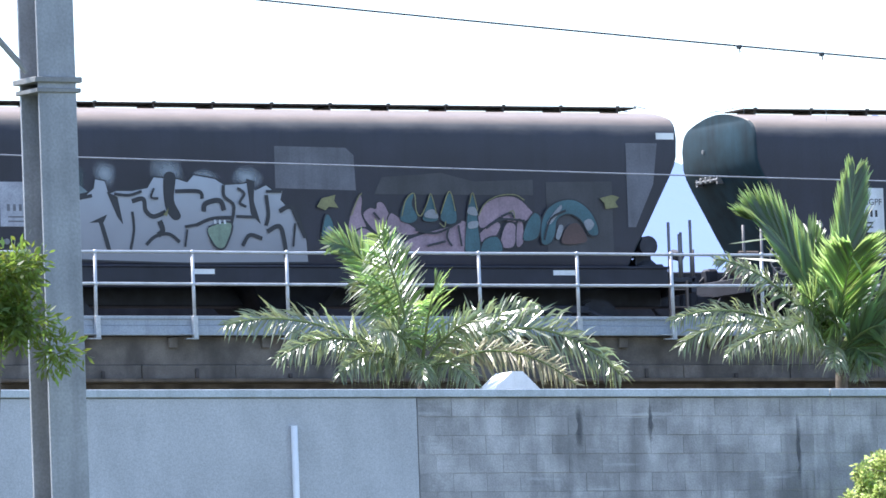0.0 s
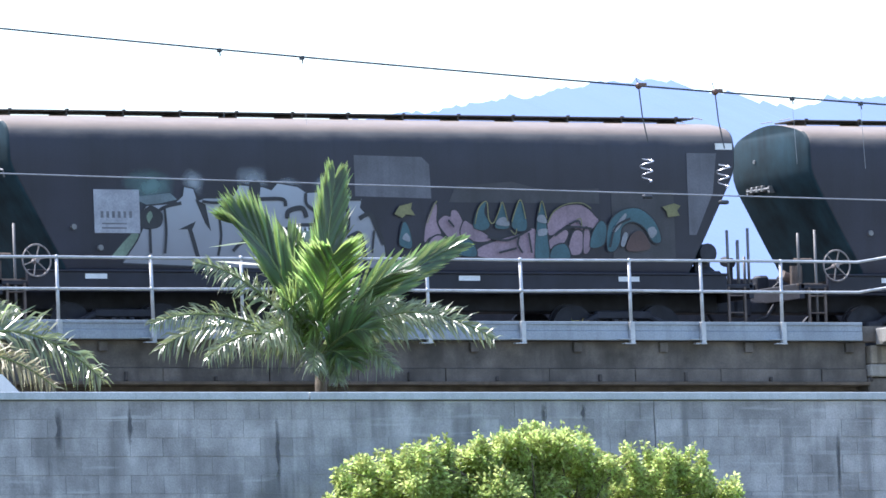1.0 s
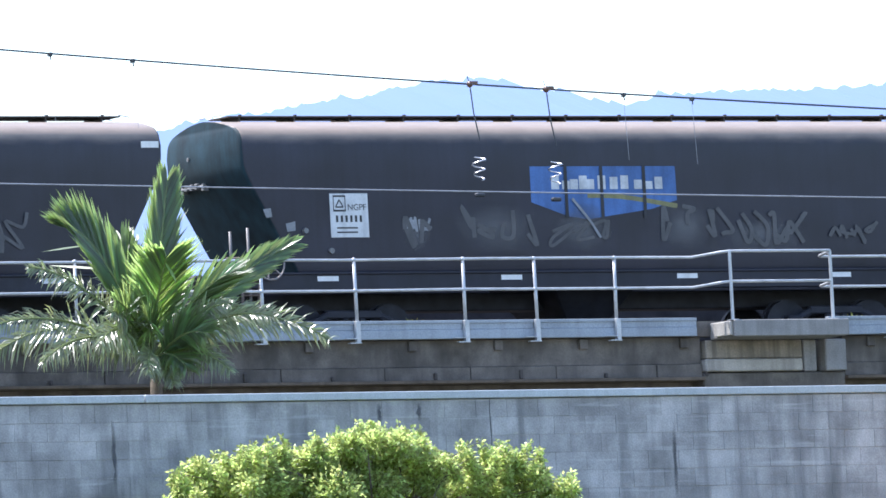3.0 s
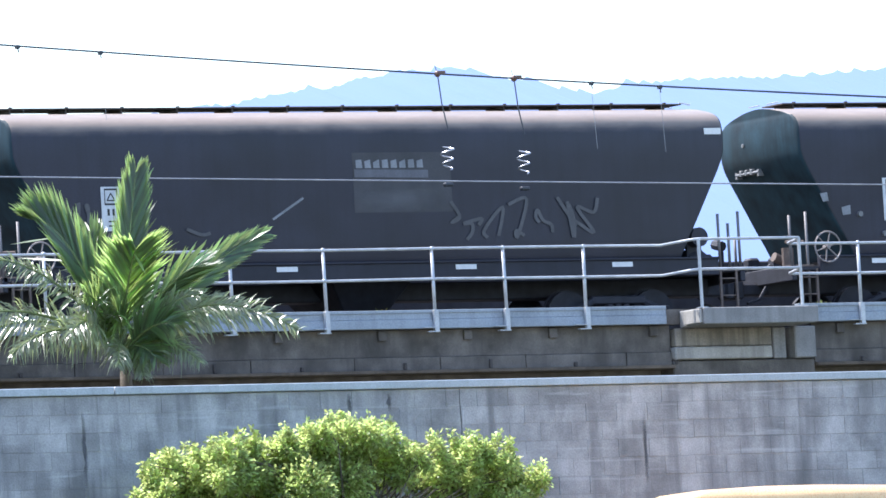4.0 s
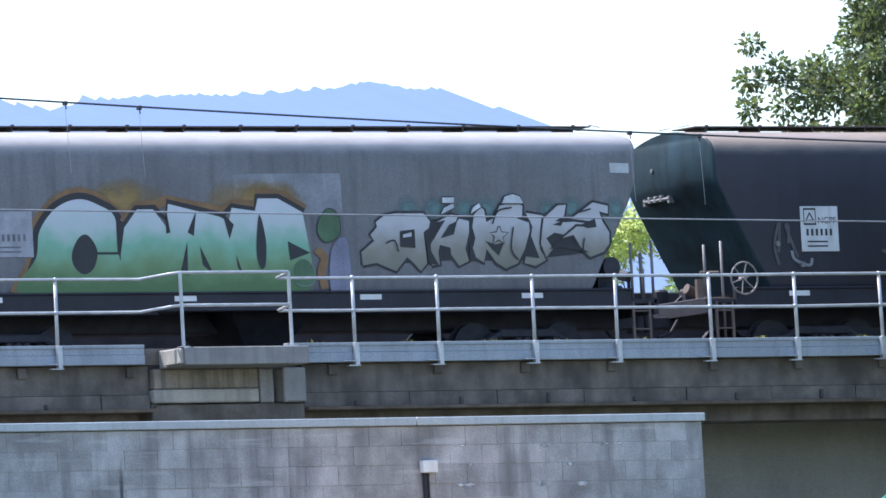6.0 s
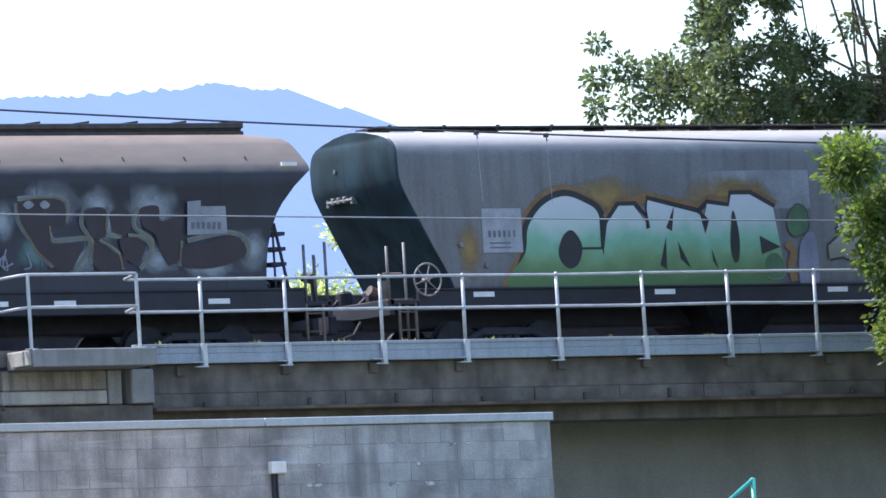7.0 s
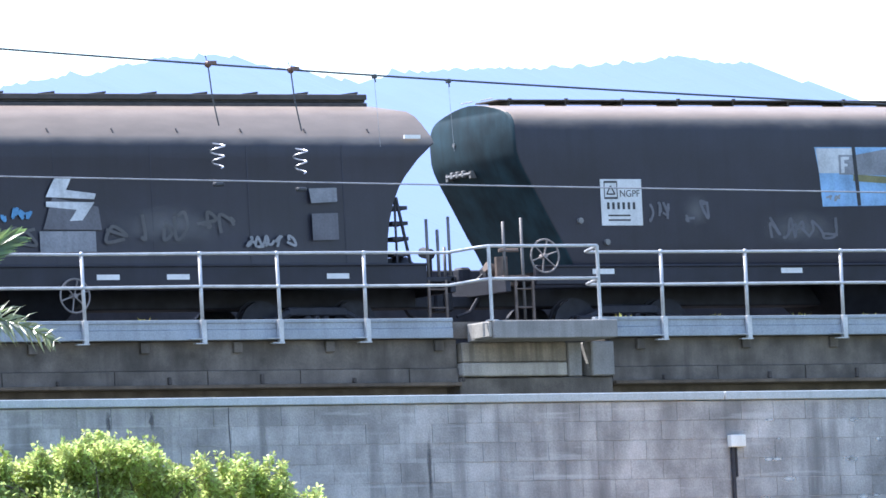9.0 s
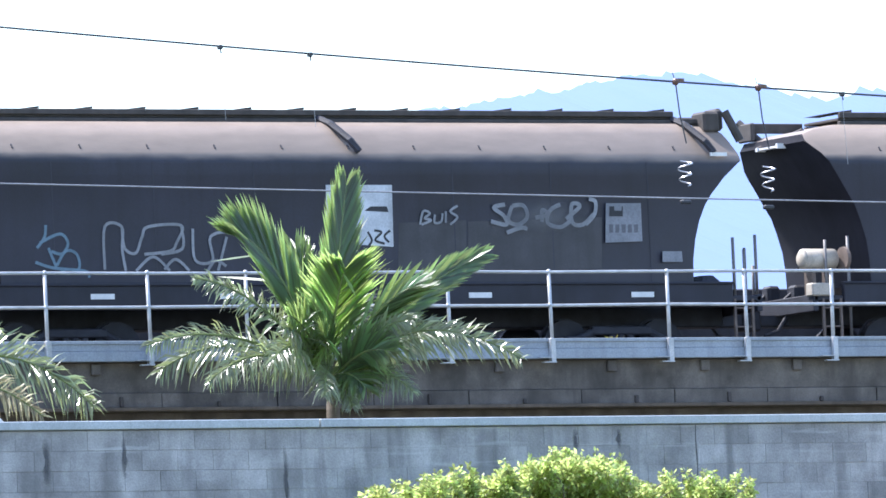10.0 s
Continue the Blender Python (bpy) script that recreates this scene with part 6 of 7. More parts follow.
    for k in range(8):
        s.fill("p_pale", [(526 + 15 * k, 48 + (k % 3) * 2), (536 + 15 * k, 47), (537 + 15 * k, 62), (526 + 15 * k, 62)])
    s.fill("p_panel", [(522, 64), (650, 66), (650, 80), (522, 78)])
    s.line("p_pale", 4, [(378, 150), (432, 113)]).scribble("p_faint", 6, 660, 112, 940, 190, 7, 3).scribble("p_faint", 5, 40, 110, 80, 190, 2, 4).line("p_pale", 5, [(70, 165), (75, 180), (100, 190), (105, 178)])
    s.line("p_faint", 6, [(230, 165), (255, 175), (270, 172)])
    s.done()
    s = Sheet(W[2], "faded_tags", (-7.106, -3.220, 2.924, 1.725), (328, 120), "pale tags beside the number board")
    s.scribble("p_pale", 4, 262, 58, 308, 88, 4, 31).fill("p_pale", [(25, 45), (38, 43), (40, 58), (30, 60)]).fill("p_pale", [(62, 70), (78, 66), (78, 82), (64, 84)])
    s.done()
    # green letters and silver letters on the grey wagon
    s = Sheet(W[4], "graffiti", (-6.120, 1.312, 3.118, 1.302), (1568, 448), "white-to-green bubble-letter graffiti")
    for a in ((0, 120, 130, 420), (400, -40, 900, 160), (950, -40, 1450, 160), (350, -10, 620, 120)):
        s.haze("h_ochre", *a)
    C = [(225, 430), (300, 290), (320, 180), (390, 90), (480, 55), (560, 78), (625, 130), (632, 272), (650, 370), (600, 432)]
    D = [(635, 432), (640, 280), (660, 170), (715, 97), (780, 97), (828, 165), (842, 75), (940, 100), (1050, 128), (1085, 150), (1100, 92), (1195, 105), (1208, 55), (1290, 55), (1390, 112), (1412, 270), (1425, 370), (1400, 432)]
    s.line("p_rust", 46, [(210, 430), (290, 290), (300, 170), (380, 75), (480, 32), (570, 60), (640, 120)])
    s.line("p_ink", 34, [(235, 430), (300, 290), (312, 180), (385, 85), (480, 45), (565, 70), (635, 130), (640, 300)])
    s.line("p_rust", 40, [(660, 150), (715, 80), (790, 80), (835, 60), (1060, 105), (1105, 75), (1200, 80), (1215, 35), (1295, 38), (1400, 100)], True)
    s.line("p_ink", 26, [(645, 280), (655, 170), (712, 92), (785, 90), (835, 140), (838, 68), (1060, 122), (1100, 86), (1195, 100), (1205, 48), (1292, 48), (1395, 108)], True)
    s.fill("p_greenfade", C, True).fill("p_greenfade", D)
    s.fill("p_ink", [(443, 280), (470, 215), (510, 198), (547, 260), (530, 330), (490, 355), (455, 330)], True)
    s.line("p_ink", 10, [(545, 272), (640, 272)], True).line("p_ink", 9, [(632, 130), (632, 270)], True)
    for pts in ([(915, 190), (955, 100), (940, 205)], [(1085, 218), (1060, 110), (1105, 160)], [(880, 345), (912, 225), (908, 365)], [(962, 245), (970, 320), (1015, 362)], [(1322, 228), (1328, 305), (1412, 275)], [(830, 80), (828, 195), (845, 190)], [(1108, 280), (1112, 330), (1135, 370)]):
        s.fill("p_ink", pts)
    s.fill("p_ink", [(1192, 260), (1210, 120), (1232, 220), (1226, 320), (1205, 335)], True)
    s.fill("p_green", [(1452, 150), (1490, 100), (1530, 120), (1535, 200), (1480, 232), (1450, 200)], True, "p_ink", 8)
    s.fill("p_green", [(1345, 330), (1385, 300), (1422, 340), (1415, 400), (1350, 400)], True, "p_pale", 5)
    s.line("p_rust", 32, [(1438, 260), (1468, 300), (1452, 350), (1465, 420)]).fill("p_lilac", [(1490, 440), (1500, 260), (1565, 225), (1568, 440)], True)
    s.done()
    s = Sheet(W[4], "painted_panel", (-0.832, 7.385, 3.478, 1.264), (1543, 494), "faded grey touch-up panel")
    s.fill("p_panel_light", [(0, 40), (390, 38), (392, 185), (0, 180)])
    s.haze("h_ochre", -20, 60, 260, 190)
    s.done()
    s = Sheet(W[4], "corner_patch", (-0.832, 7.385, 3.478, 1.264), (1543, 494), "white corner patch")
    s.fill("p_white", [(1398, 2), (1470, 4), (1470, 40), (1398, 38)])
    s.done()
    s = Sheet(W[4], "graffiti", (0, 1, 0, 1), (1, 1), "silver wild-style graffiti with dark shading")
    s.haze("h_teal", 2.23, 2.97, 2.83, 2.46)
    s.haze("h_teal", 3.37, 2.97, 3.96, 2.46)
    s.haze("h_teal", 3.8, 2.97, 4.4, 2.46)
    s.haze("h_teal", 5.0, 2.96, 5.6, 2.45)
    s.haze("h_teal", 5.49, 2.96, 6.09, 2.45)
    s.haze("h_teal", 6.37, 2.96, 6.97, 2.45)
    s.haze("h_teal", 2.77, 2.97, 3.37, 2.46)
    s.fill("p_ink", [(1.75, 1.95), (2, 2.5), (3.1, 2.55), (4.19, 2.6), (5.28, 2.59), (6.4, 2.59), (6.46, 2.22), (6.03, 1.97), (4.58, 1.84), (3.49, 1.87), (2.41, 1.82)])
    s.fill("p_silverfade", [(1.59, 1.79), (1.58, 2.01), (1.84, 2.19), (1.77, 2.29), (1.91, 2.42), (1.89, 2.5), (2.05, 2.6), (2.25, 2.64), (2.84, 2.64), (2.96, 2.51), (2.93, 2.4), (2.82, 2.33), (2.86, 1.82), (2.73, 1.69), (2.54, 1.87), (2.47, 1.92), (2.24, 1.69), (1.87, 1.83)], False, "p_ink", 0.087)
    s.fill("p_silverfade", [(2.95, 1.78), (2.95, 2.14), (3.03, 2.23), (3.26, 2.53), (3.08, 2.49), (3.38, 2.62), (3.52, 2.6), (3.44, 2.45), (3.54, 2.55), (3.73, 2.51), (3.72, 2.32), (3.63, 2.05), (3.69, 1.85), (3.49, 1.77), (3.34, 1.96), (3.34, 2.07), (3.13, 2.12), (3.09, 2), (3.11, 1.79)], False, "p_ink", 0.087)
    s.fill("p_silverfade", [(4.87, 2.64), (5.26, 2.59), (5.15, 2.36), (5.11, 2.04), (5.23, 1.86), (5.01, 1.76), (4.79, 1.81), (4.9, 2.13), (4.99, 2.41)], False, "p_ink", 0.087)
    s.fill("p_silverfade", [(3.74, 1.96), (3.84, 2.23), (3.79, 2.41), (3.84, 2.62), (3.98, 2.74), (4.04, 2.69), (4.07, 2.49), (4.21, 2.55), (4.36, 2.76), (4.64, 2.82), (4.81, 2.76), (4.79, 2.59), (4.68, 2.55), (4.92, 2.48), (4.93, 2.34), (4.81, 2.04), (4.66, 1.81), (4.41, 1.72), (4.23, 1.82), (4.05, 2.05), (3.98, 1.82)], False, "p_ink", 0.087)
    s.fill("p_silverfade", [(5.22, 2.55), (5.51, 2.76), (5.68, 2.77), (5.63, 2.59), (5.44, 2.5), (5.65, 2.48), (6.09, 2.51), (5.87, 2.36), (5.64, 2.27), (5.42, 2.31), (5.25, 2.22), (5.37, 2.04), (5.23, 1.9), (5.14, 2.13), (5.18, 2.36)], False, "p_ink", 0.087)
    s.fill("p_silverfade", [(5.77, 2.54), (6.22, 2.81), (6.52, 2.75), (6.51, 2.62), (6.34, 2.66), (6.39, 2.5), (6.52, 2.31), (6.51, 2.12), (6.39, 1.99), (6.11, 1.9), (5.95, 2.04), (5.8, 2.27), (5.58, 2.22), (5.87, 2.41), (6.14, 2.4), (6.13, 2.5)], False, "p_ink", 0.087)
    s.fill("p_ink", [(2.35, 2.35), (2.64, 2.38), (2.64, 2.07), (2.34, 2.09)])
    s.fill("p_ink", [(3.15, 2.23), (3.33, 2.45), (3.49, 2.51), (3.41, 2.29)])
    s.fill("p_ink", [(4.03, 2.18), (4.15, 2.05), (4.28, 1.93), (4.4, 2.15), (4.22, 2.12)])
    s.fill("p_ink", [(4.76, 1.93), (4.93, 2.3), (5.09, 1.89)])
    s.fill("p_ink", [(5.3, 2.04), (5.58, 2.22), (6.11, 1.97), (5.57, 2.06)])
    s.fill("p_ink", [(5.93, 2.43), (6.24, 2.54), (6.27, 2.4), (6.09, 2.38)])
    s.fill("p_ink", [(3.69, 1.85), (3.73, 2.19), (3.84, 1.85)])
    s.fill("p_ink", [(2.85, 2.28), (2.92, 2.05), (3.08, 1.78), (2.88, 1.82)])
    s.fill("p_ink", [(5.38, 2.44), (5.62, 2.52), (5.55, 2.42)])
    s.fill("p_white", [(2.4, 2.29), (2.57, 2.33), (2.57, 2.26), (2.4, 2.24)])
    s.fill("p_silverfade", [(4.31, 2.42), (4.26, 2.32), (4.13, 2.31), (4.22, 2.25), (4.18, 2.14), (4.29, 2.2), (4.4, 2.14), (4.37, 2.24), (4.48, 2.31), (4.35, 2.32)], False, "p_ink", 0.038)
    s.fill("p_white", [(3.21, 2.9), (3.45, 2.9), (3.44, 2.81), (3.21, 2.81)], False, "p_ink", 0.038)
    s.fill("p_white", [(3.17, 2.62), (3.24, 2.73), (3.42, 2.8), (3.44, 2.73)], False, "p_ink", 0.038)
    s.fill("p_white", [(3.76, 2.63), (3.81, 2.73), (3.93, 2.8), (3.97, 2.74)], False, "p_ink", 0.038)
    s.fill("p_white", [(4.39, 2.8), (4.45, 2.91), (4.61, 2.95), (4.75, 2.91), (4.81, 2.8)], False, "p_ink", 0.038)
    s.line("p_ink", 0.029, [(4.18, 2.46), (4.3, 2.67), (4.58, 2.73)])
    s.line("p_ink", 0.029, [(4.59, 2.41), (4.53, 2.04), (4.66, 1.86)])
    s.line("p_ink", 0.029, [(5.88, 2.64), (6.16, 2.7)])
    s.line("p_ink", 0.029, [(6, 2.22), (5.95, 1.99)])
    s.line("p_ink", 0.029, [(2.05, 2.15), (2.22, 2.19), (2.29, 2.01)])
    s.done()
    # mint letters and dark red letters
    s = Sheet(W[5], "graffiti", (-5.66, 1.17, 3.485, 1.449), (1465, 520), "mint and white letter graffiti with teal patches")
    out = [(180, 462), (192, 330), (222, 240), (150, 140), (150, 100), (250, 70), (340, 80), (392, 130), (388, 180), (450, 190), (550, 155), (580, 200), (718, 200), (730, 130), (880, 125), (890, 180), (945, 160), (960, 200),
           (1040, 150), (1062, 195), (1172, 180), (1190, 290), (1290, 340), (1300, 390), (1240, 462)]
    for a in ((60, 20, 420, 250), (380, 90, 760, 260), (680, 50, 1000, 250), (950, 60, 1240, 250)):
        s.haze("h_white", *a)
    s.haze("h_maroon", 0, 180, 230, 470).haze("h_maroon", 1220, 200, 1465, 480)
    s.line("p_ink", 26, [(120, 180), (115, 110), (180, 60), (290, 45), (400, 110)]).fill("p_mintwhite", out, False, "p_ink", 20)
    for pts in ([(205, 110), (350, 100), (370, 155), (220, 165)], [(450, 195), (550, 172), (556, 222), (470, 240)], [(742, 142), (800, 140), (800, 185), (745, 182)], [(965, 222), (1048, 162), (1050, 222)], [(1112, 185), (1168, 190), (1170, 226), (1122, 226)], [(885, 190), (940, 172), (945, 215), (890, 222)]):
        s.fill("p_mint", pts, True)
    for pts in ([(200, 450), (230, 340), (280, 365), (355, 350), (372, 400), (330, 445)], [(525, 450), (560, 350), (640, 335), (680, 380), (640, 420), (570, 452)], [(800, 350), (845, 308), (885, 345), (960, 360), (940, 410), (845, 448), (800, 420)], [(1080, 375), (1120, 318), (1200, 320), (1238, 360), (1180, 390), (1120, 432)]):
        s.fill("p_deepteal", pts, True)
    for wd, pts in ((12, [(350, 165), (350, 288)]), (16, [(300, 308), (392, 325), (308, 345)]), (14, [(385, 190), (452, 225), (438, 290), (500, 290), (540, 350), (520, 400), (460, 452)]), (14, [(580, 200), (590, 290), (632, 288)]), (14, [(720, 200), (762, 300), (715, 312)]),
                    (16, [(770, 300), (802, 350), (792, 400), (748, 462)]), (16, [(790, 320), (850, 290), (932, 285), (922, 332)]), (16, [(820, 230), (830, 260), (960, 255), (1040, 310), (1052, 380), (1020, 462)]), (11, [(1062, 180), (1075, 230), (1050, 265), (1112, 280)]),
                    (14, [(1172, 180), (1190, 290), (1235, 300)]), (26, [(150, 100), (122, 130), (150, 190), (212, 200)]), (26, [(185, 240), (172, 330)]), (9, [(290, 75), (292, 455)]), (9, [(572, 190), (566, 440)]), (9, [(845, 130), (842, 455)]), (9, [(1100, 190), (1108, 455)])):
        s.line("p_ink", wd, pts)
    s.scribble("p_pale", 5, 40, 370, 130, 415, 4, 11).scribble("p_pale", 5, 1310, 340, 1455, 440, 5, 12)
    s.done()
    s = Sheet(W[5], "graffiti", (0, 1, 0, 1), (1, 1), "dark red letter graffiti with yellow edges and pale halo")
    s.haze("h_white", 0.74, 3.0, 1.41, 2.16)
    s.haze("h_white", 1.21, 3.28, 2.72, 2.33)
    s.haze("h_white", 2.56, 3.18, 3.41, 2.42)
    s.haze("h_white", 3.35, 3.22, 4.65, 2.31)
    s.haze("h_teal", 1.26, 2.44, 2.11, 1.68)
    s.haze("h_white", 5.47, 2.5, 6.33, 1.64)
    s.haze("h_white", 3.62, 2.23, 4.6, 1.61)
    s.haze("h_white", 2.15, 2.34, 2.89, 1.58)
    s.haze("h_white", 4.4, 1.99, 5.75, 1.55)
    s.haze("h_white", 2.7, 2.85, 3.5, 2.14)
    s.line("p_halo", 0.087, [(1.38, 2.86), (1.41, 2.55), (1.59, 2.29), (1.74, 2.06), (2.03, 1.82)])
    s.line("p_halo", 0.087, [(1.41, 2.93), (2.29, 2.93), (2.32, 2.54)])
    s.line("p_halo", 0.087, [(2, 2.48), (2.04, 2.26), (2.37, 2.26), (2.72, 2.27), (2.74, 2.12), (2.45, 1.77)])
    s.line("p_halo", 0.087, [(2.7, 2.8), (2.62, 2.5), (2.8, 2.22), (2.75, 1.86)])
    s.line("p_halo", 0.087, [(3.15, 2.8), (3.09, 2.37), (3.38, 2.31)])
    s.line("p_halo", 0.087, [(2.94, 2.23), (3.29, 2.03), (3.36, 1.76)])
    s.line("p_halo", 0.087, [(3.72, 2.79), (3.64, 2.46), (3.96, 2.23), (3.88, 1.94)])
    s.line("p_halo", 0.087, [(3.51, 2.31), (3.85, 2.25), (3.95, 2.04), (3.7, 1.76)])
    s.line("p_halo", 0.087, [(4.53, 2.22), (4.48, 1.8)])
    s.line("p_halo", 0.087, [(4.65, 2.22), (5.46, 2.35), (5.85, 2.19), (5.79, 1.88)])
    s.fill("p_maroon", [(1.43, 2.88), (2.25, 2.9), (2.28, 2.48), (2.05, 2.43), (2.03, 2.15), (2.37, 2.19), (2.65, 2.19), (2.52, 1.96), (2.28, 1.7), (1.95, 1.87), (1.69, 2.15), (1.54, 2.39), (1.44, 2.62)], True)
    s.fill("p_maroon", [(2.69, 2.73), (3.09, 2.75), (3.08, 2.33), (2.83, 2.28), (2.71, 2.47)], True)
    s.fill("p_maroon", [(2.79, 2.1), (2.94, 2.22), (3.26, 2.03), (3.49, 1.95), (3.24, 1.69), (2.85, 1.79)], True)
    s.fill("p_maroon", [(3.2, 2.7), (3.54, 2.72), (3.54, 2.37), (3.23, 2.37)], True)
    s.fill("p_maroon", [(3.34, 2.25), (3.68, 2.28), (3.84, 2.13), (3.65, 1.85), (3.43, 1.95)], True)
    s.fill("p_maroon", [(3.77, 2.75), (4.12, 2.79), (4.16, 2.55), (4.56, 2.6), (4.54, 2.32), (4.49, 1.94), (4.27, 1.83), (4.12, 2.04), (4.03, 2.32), (3.81, 2.46)], True)
    s.fill("p_maroon", [(4.58, 2.13), (4.99, 2.17), (5.46, 2.29), (5.77, 2.16), (5.72, 1.93), (5.07, 1.76), (4.5, 1.83)], True)
    s.line("p_ochre", 0.026, [(1.38, 2.86), (1.41, 2.55), (1.59, 2.29), (1.74, 2.06), (2.03, 1.82)])
    s.line("p_ochre", 0.026, [(1.41, 2.93), (2.29, 2.93), (2.32, 2.54)])
    s.line("p_ochre", 0.026, [(2, 2.48), (2.04, 2.26), (2.37, 2.26), (2.72, 2.27), (2.74, 2.12), (2.45, 1.77)])
    s.line("p_ochre", 0.026, [(2.7, 2.8), (2.62, 2.5), (2.8, 2.22), (2.75, 1.86)])
    s.line("p_ochre", 0.026, [(3.15, 2.8), (3.09, 2.37), (3.38, 2.31)])
    s.line("p_ochre", 0.026, [(2.94, 2.23), (3.29, 2.03), (3.36, 1.76)])
    s.line("p_ochre", 0.026, [(3.72, 2.79), (3.64, 2.46), (3.96, 2.23), (3.88, 1.94)])
    s.line("p_ochre", 0.026, [(3.51, 2.31), (3.85, 2.25), (3.95, 2.04), (3.7, 1.76)])
    s.line("p_ochre", 0.026, [(4.53, 2.22), (4.48, 1.8)])
    s.line("p_ochre", 0.026, [(4.65, 2.22), (5.46, 2.35), (5.85, 2.19), (5.79, 1.88)])
    s.fill("p_panel_light", [(1.5, 2.83), (1.61, 2.9), (1.71, 2.83), (1.6, 2.76)], True)
    s.fill("p_panel_light", [(1.82, 2.83), (1.92, 2.9), (2.02, 2.82), (1.91, 2.76)], True)
    s.fill("p_panel_light", [(4.69, 2.86), (4.95, 2.88), (4.95, 2.78), (5.43, 2.78), (5.44, 2.33), (4.65, 2.31)])
    s.fill("p_panel", [(4.74, 2.52), (4.81, 2.52), (4.8, 2.41), (4.73, 2.41)])
    s.fill("p_panel", [(4.84, 2.52), (4.91, 2.52), (4.9, 2.41), (4.83, 2.41)])
    s.fill("p_panel", [(4.94, 2.52), (5.01, 2.52), (5, 2.41), (4.94, 2.41)])
    s.fill("p_panel", [(5.05, 2.52), (5.12, 2.52), (5.11, 2.4), (5.04, 2.41)])
    s.fill("p_panel", [(5.15, 2.52), (5.22, 2.52), (5.21, 2.4), (5.14, 2.4)])
    s.fill("p_panel", [(5.25, 2.52), (5.32, 2.52), (5.31, 2.4), (5.25, 2.4)])
    s.line("p_lilac", 0.029, [(0.52, 2.07), (0.54, 1.84), (0.73, 2.11), (0.68, 1.86)])
    s.line("p_lilac", 0.029, [(0.86, 2.11), (0.88, 1.83), (1.02, 1.97)])
    s.line("p_lilac", 0.029, [(1.12, 2.11), (1.05, 1.83), (1.24, 1.88)])
    s.line("p_lilac", 0.029, [(1.51, 2.06), (1.58, 1.83), (1.44, 1.78)])
    s.done()
    # pale panel
    s = Sheet(W[6], "painted_panel", (-5.711, 2.975, 3.487, 1.649), (1568, 392), "pale blue panel with yellow stripe, rubbed lettering")
    s.fill("p_sky", [(795, 38), (1340, 38), (1357, 120), (1355, 240), (815, 248), (808, 130)])
    s.fill("p_white", [(800, 42), (930, 42), (930, 130), (808, 130)]).fill("p_white", [(1280, 42), (1338, 42), (1352, 120), (1350, 160), (1290, 160)])
    s.fill("p_panel_light", [(880, 65), (940, 66), (1080, 40), (1290, 72), (1290, 142), (880, 135)])
    s.fill("p_white", [(888, 72), (918, 72), (918, 82), (900, 84), (900, 96), (912, 97), (912, 106), (900, 107), (900, 130), (888, 130)])
    s.line("p_yellow", 24, [(930, 146), (1100, 158), (1270, 168), (1310, 205)])
    for x, wd in ((935, 13), (1225, 13), (1072, 8)):
        s.line("p_ink", wd, [(x, 38), (x + 12, 245)], True)
    s.scribble("p_pale", 6, 825, 205, 880, 230, 2, 14)
    s.done()
    s = Sheet(W[6], "faded_tags", (-5.711, 2.975, 3.487, 1.649), (1568, 392), "faint white tags low on the side")
    s.haze("h_grey", 560, 250, 900, 390).haze("h_grey", 300, 190, 420, 330)
    s.scribble("p_panel", 9, 325, 210, 405, 300, 2, 15).scribble("p_panel", 9, 610, 285, 860, 375, 5, 16).scribble("p_panel", 8, 190, 225, 260, 305, 3, 17)
    s.done()
    # small tags
    s = Sheet(W[7], "graffiti", (-6.007, 5.017, 2.943, 1.118), (1568, 305), "small blue and white tags and a white arrow mark")
    s.haze("h_grey", 330, 60, 440, 220)
    s.scribble("p_brightblue", 9, 115, 140, 255, 215, 5, 18).scribble("p_brightblue", 8, 130, 150, 240, 210, 4, 19).scribble("p_pale", 7, 160, 70, 290, 150, 4, 20).scribble("p_brick", 10, 340, 80, 440, 115, 5, 21)
    s.scribble("p_pale", 5, 475, 135, 650, 200, 7, 22).scribble("p_brightblue", 8, 655, 98, 800, 138, 6, 23).scribble("p_faint", 8, 640, 150, 800, 205, 3, 24)
    s.fill("p_panel", [(845, 75), (965, 100), (972, 162), (818, 160)]).fill("p_panel_light", [(808, 165), (955, 165), (955, 220), (808, 222)])
    s.fill("p_white", [(855, 20), (898, 20), (882, 55), (960, 65), (955, 80), (828, 74), (838, 52)]).fill("p_white", [(828, 86), (955, 88), (922, 136), (888, 138), (908, 108), (828, 100)])
    s.haze("h_grey", 960, 90, 1350, 210)
    s.scribble("p_faint", 9, 980, 110, 1340, 200, 6, 25).scribble("p_pale", 7, 1350, 178, 1480, 208, 5, 26)
    s.fill("p_panel_light", [(50, 178), (105, 178), (105, 212), (50, 212)]).fill("p_panel_light", [(60, 168), (95, 168), (95, 175), (60, 175)])
    s.fill("p_panel_light", [(1525, 52), (1600, 50), (1600, 88), (1530, 92)]).fill("p_panel", [(1530, 120), (1600, 118), (1600, 190), (1530, 192)])
    s.done()
    s = Sheet(W[8], "graffiti", (0, 1, 0, 1), (1, 1), "white outline tags and a white notice panel")
    s.fill("p_panel_dark", [(0.78, 2.37), (2.02, 2.41), (1.98, 1.62), (0.74, 1.63)])
    s.fill("p_panel_dark", [(2.05, 2.39), (4.52, 2.46), (4.48, 1.64), (2.01, 1.62)])
    s.fill("p_white", [(-0.51, 2.97), (0.69, 2.97), (0.67, 1.99), (-0.54, 2.06)])
    s.fill("p_ink", [(0.17, 2.56), (0.28, 2.63), (0.58, 2.63), (0.61, 2.54)])
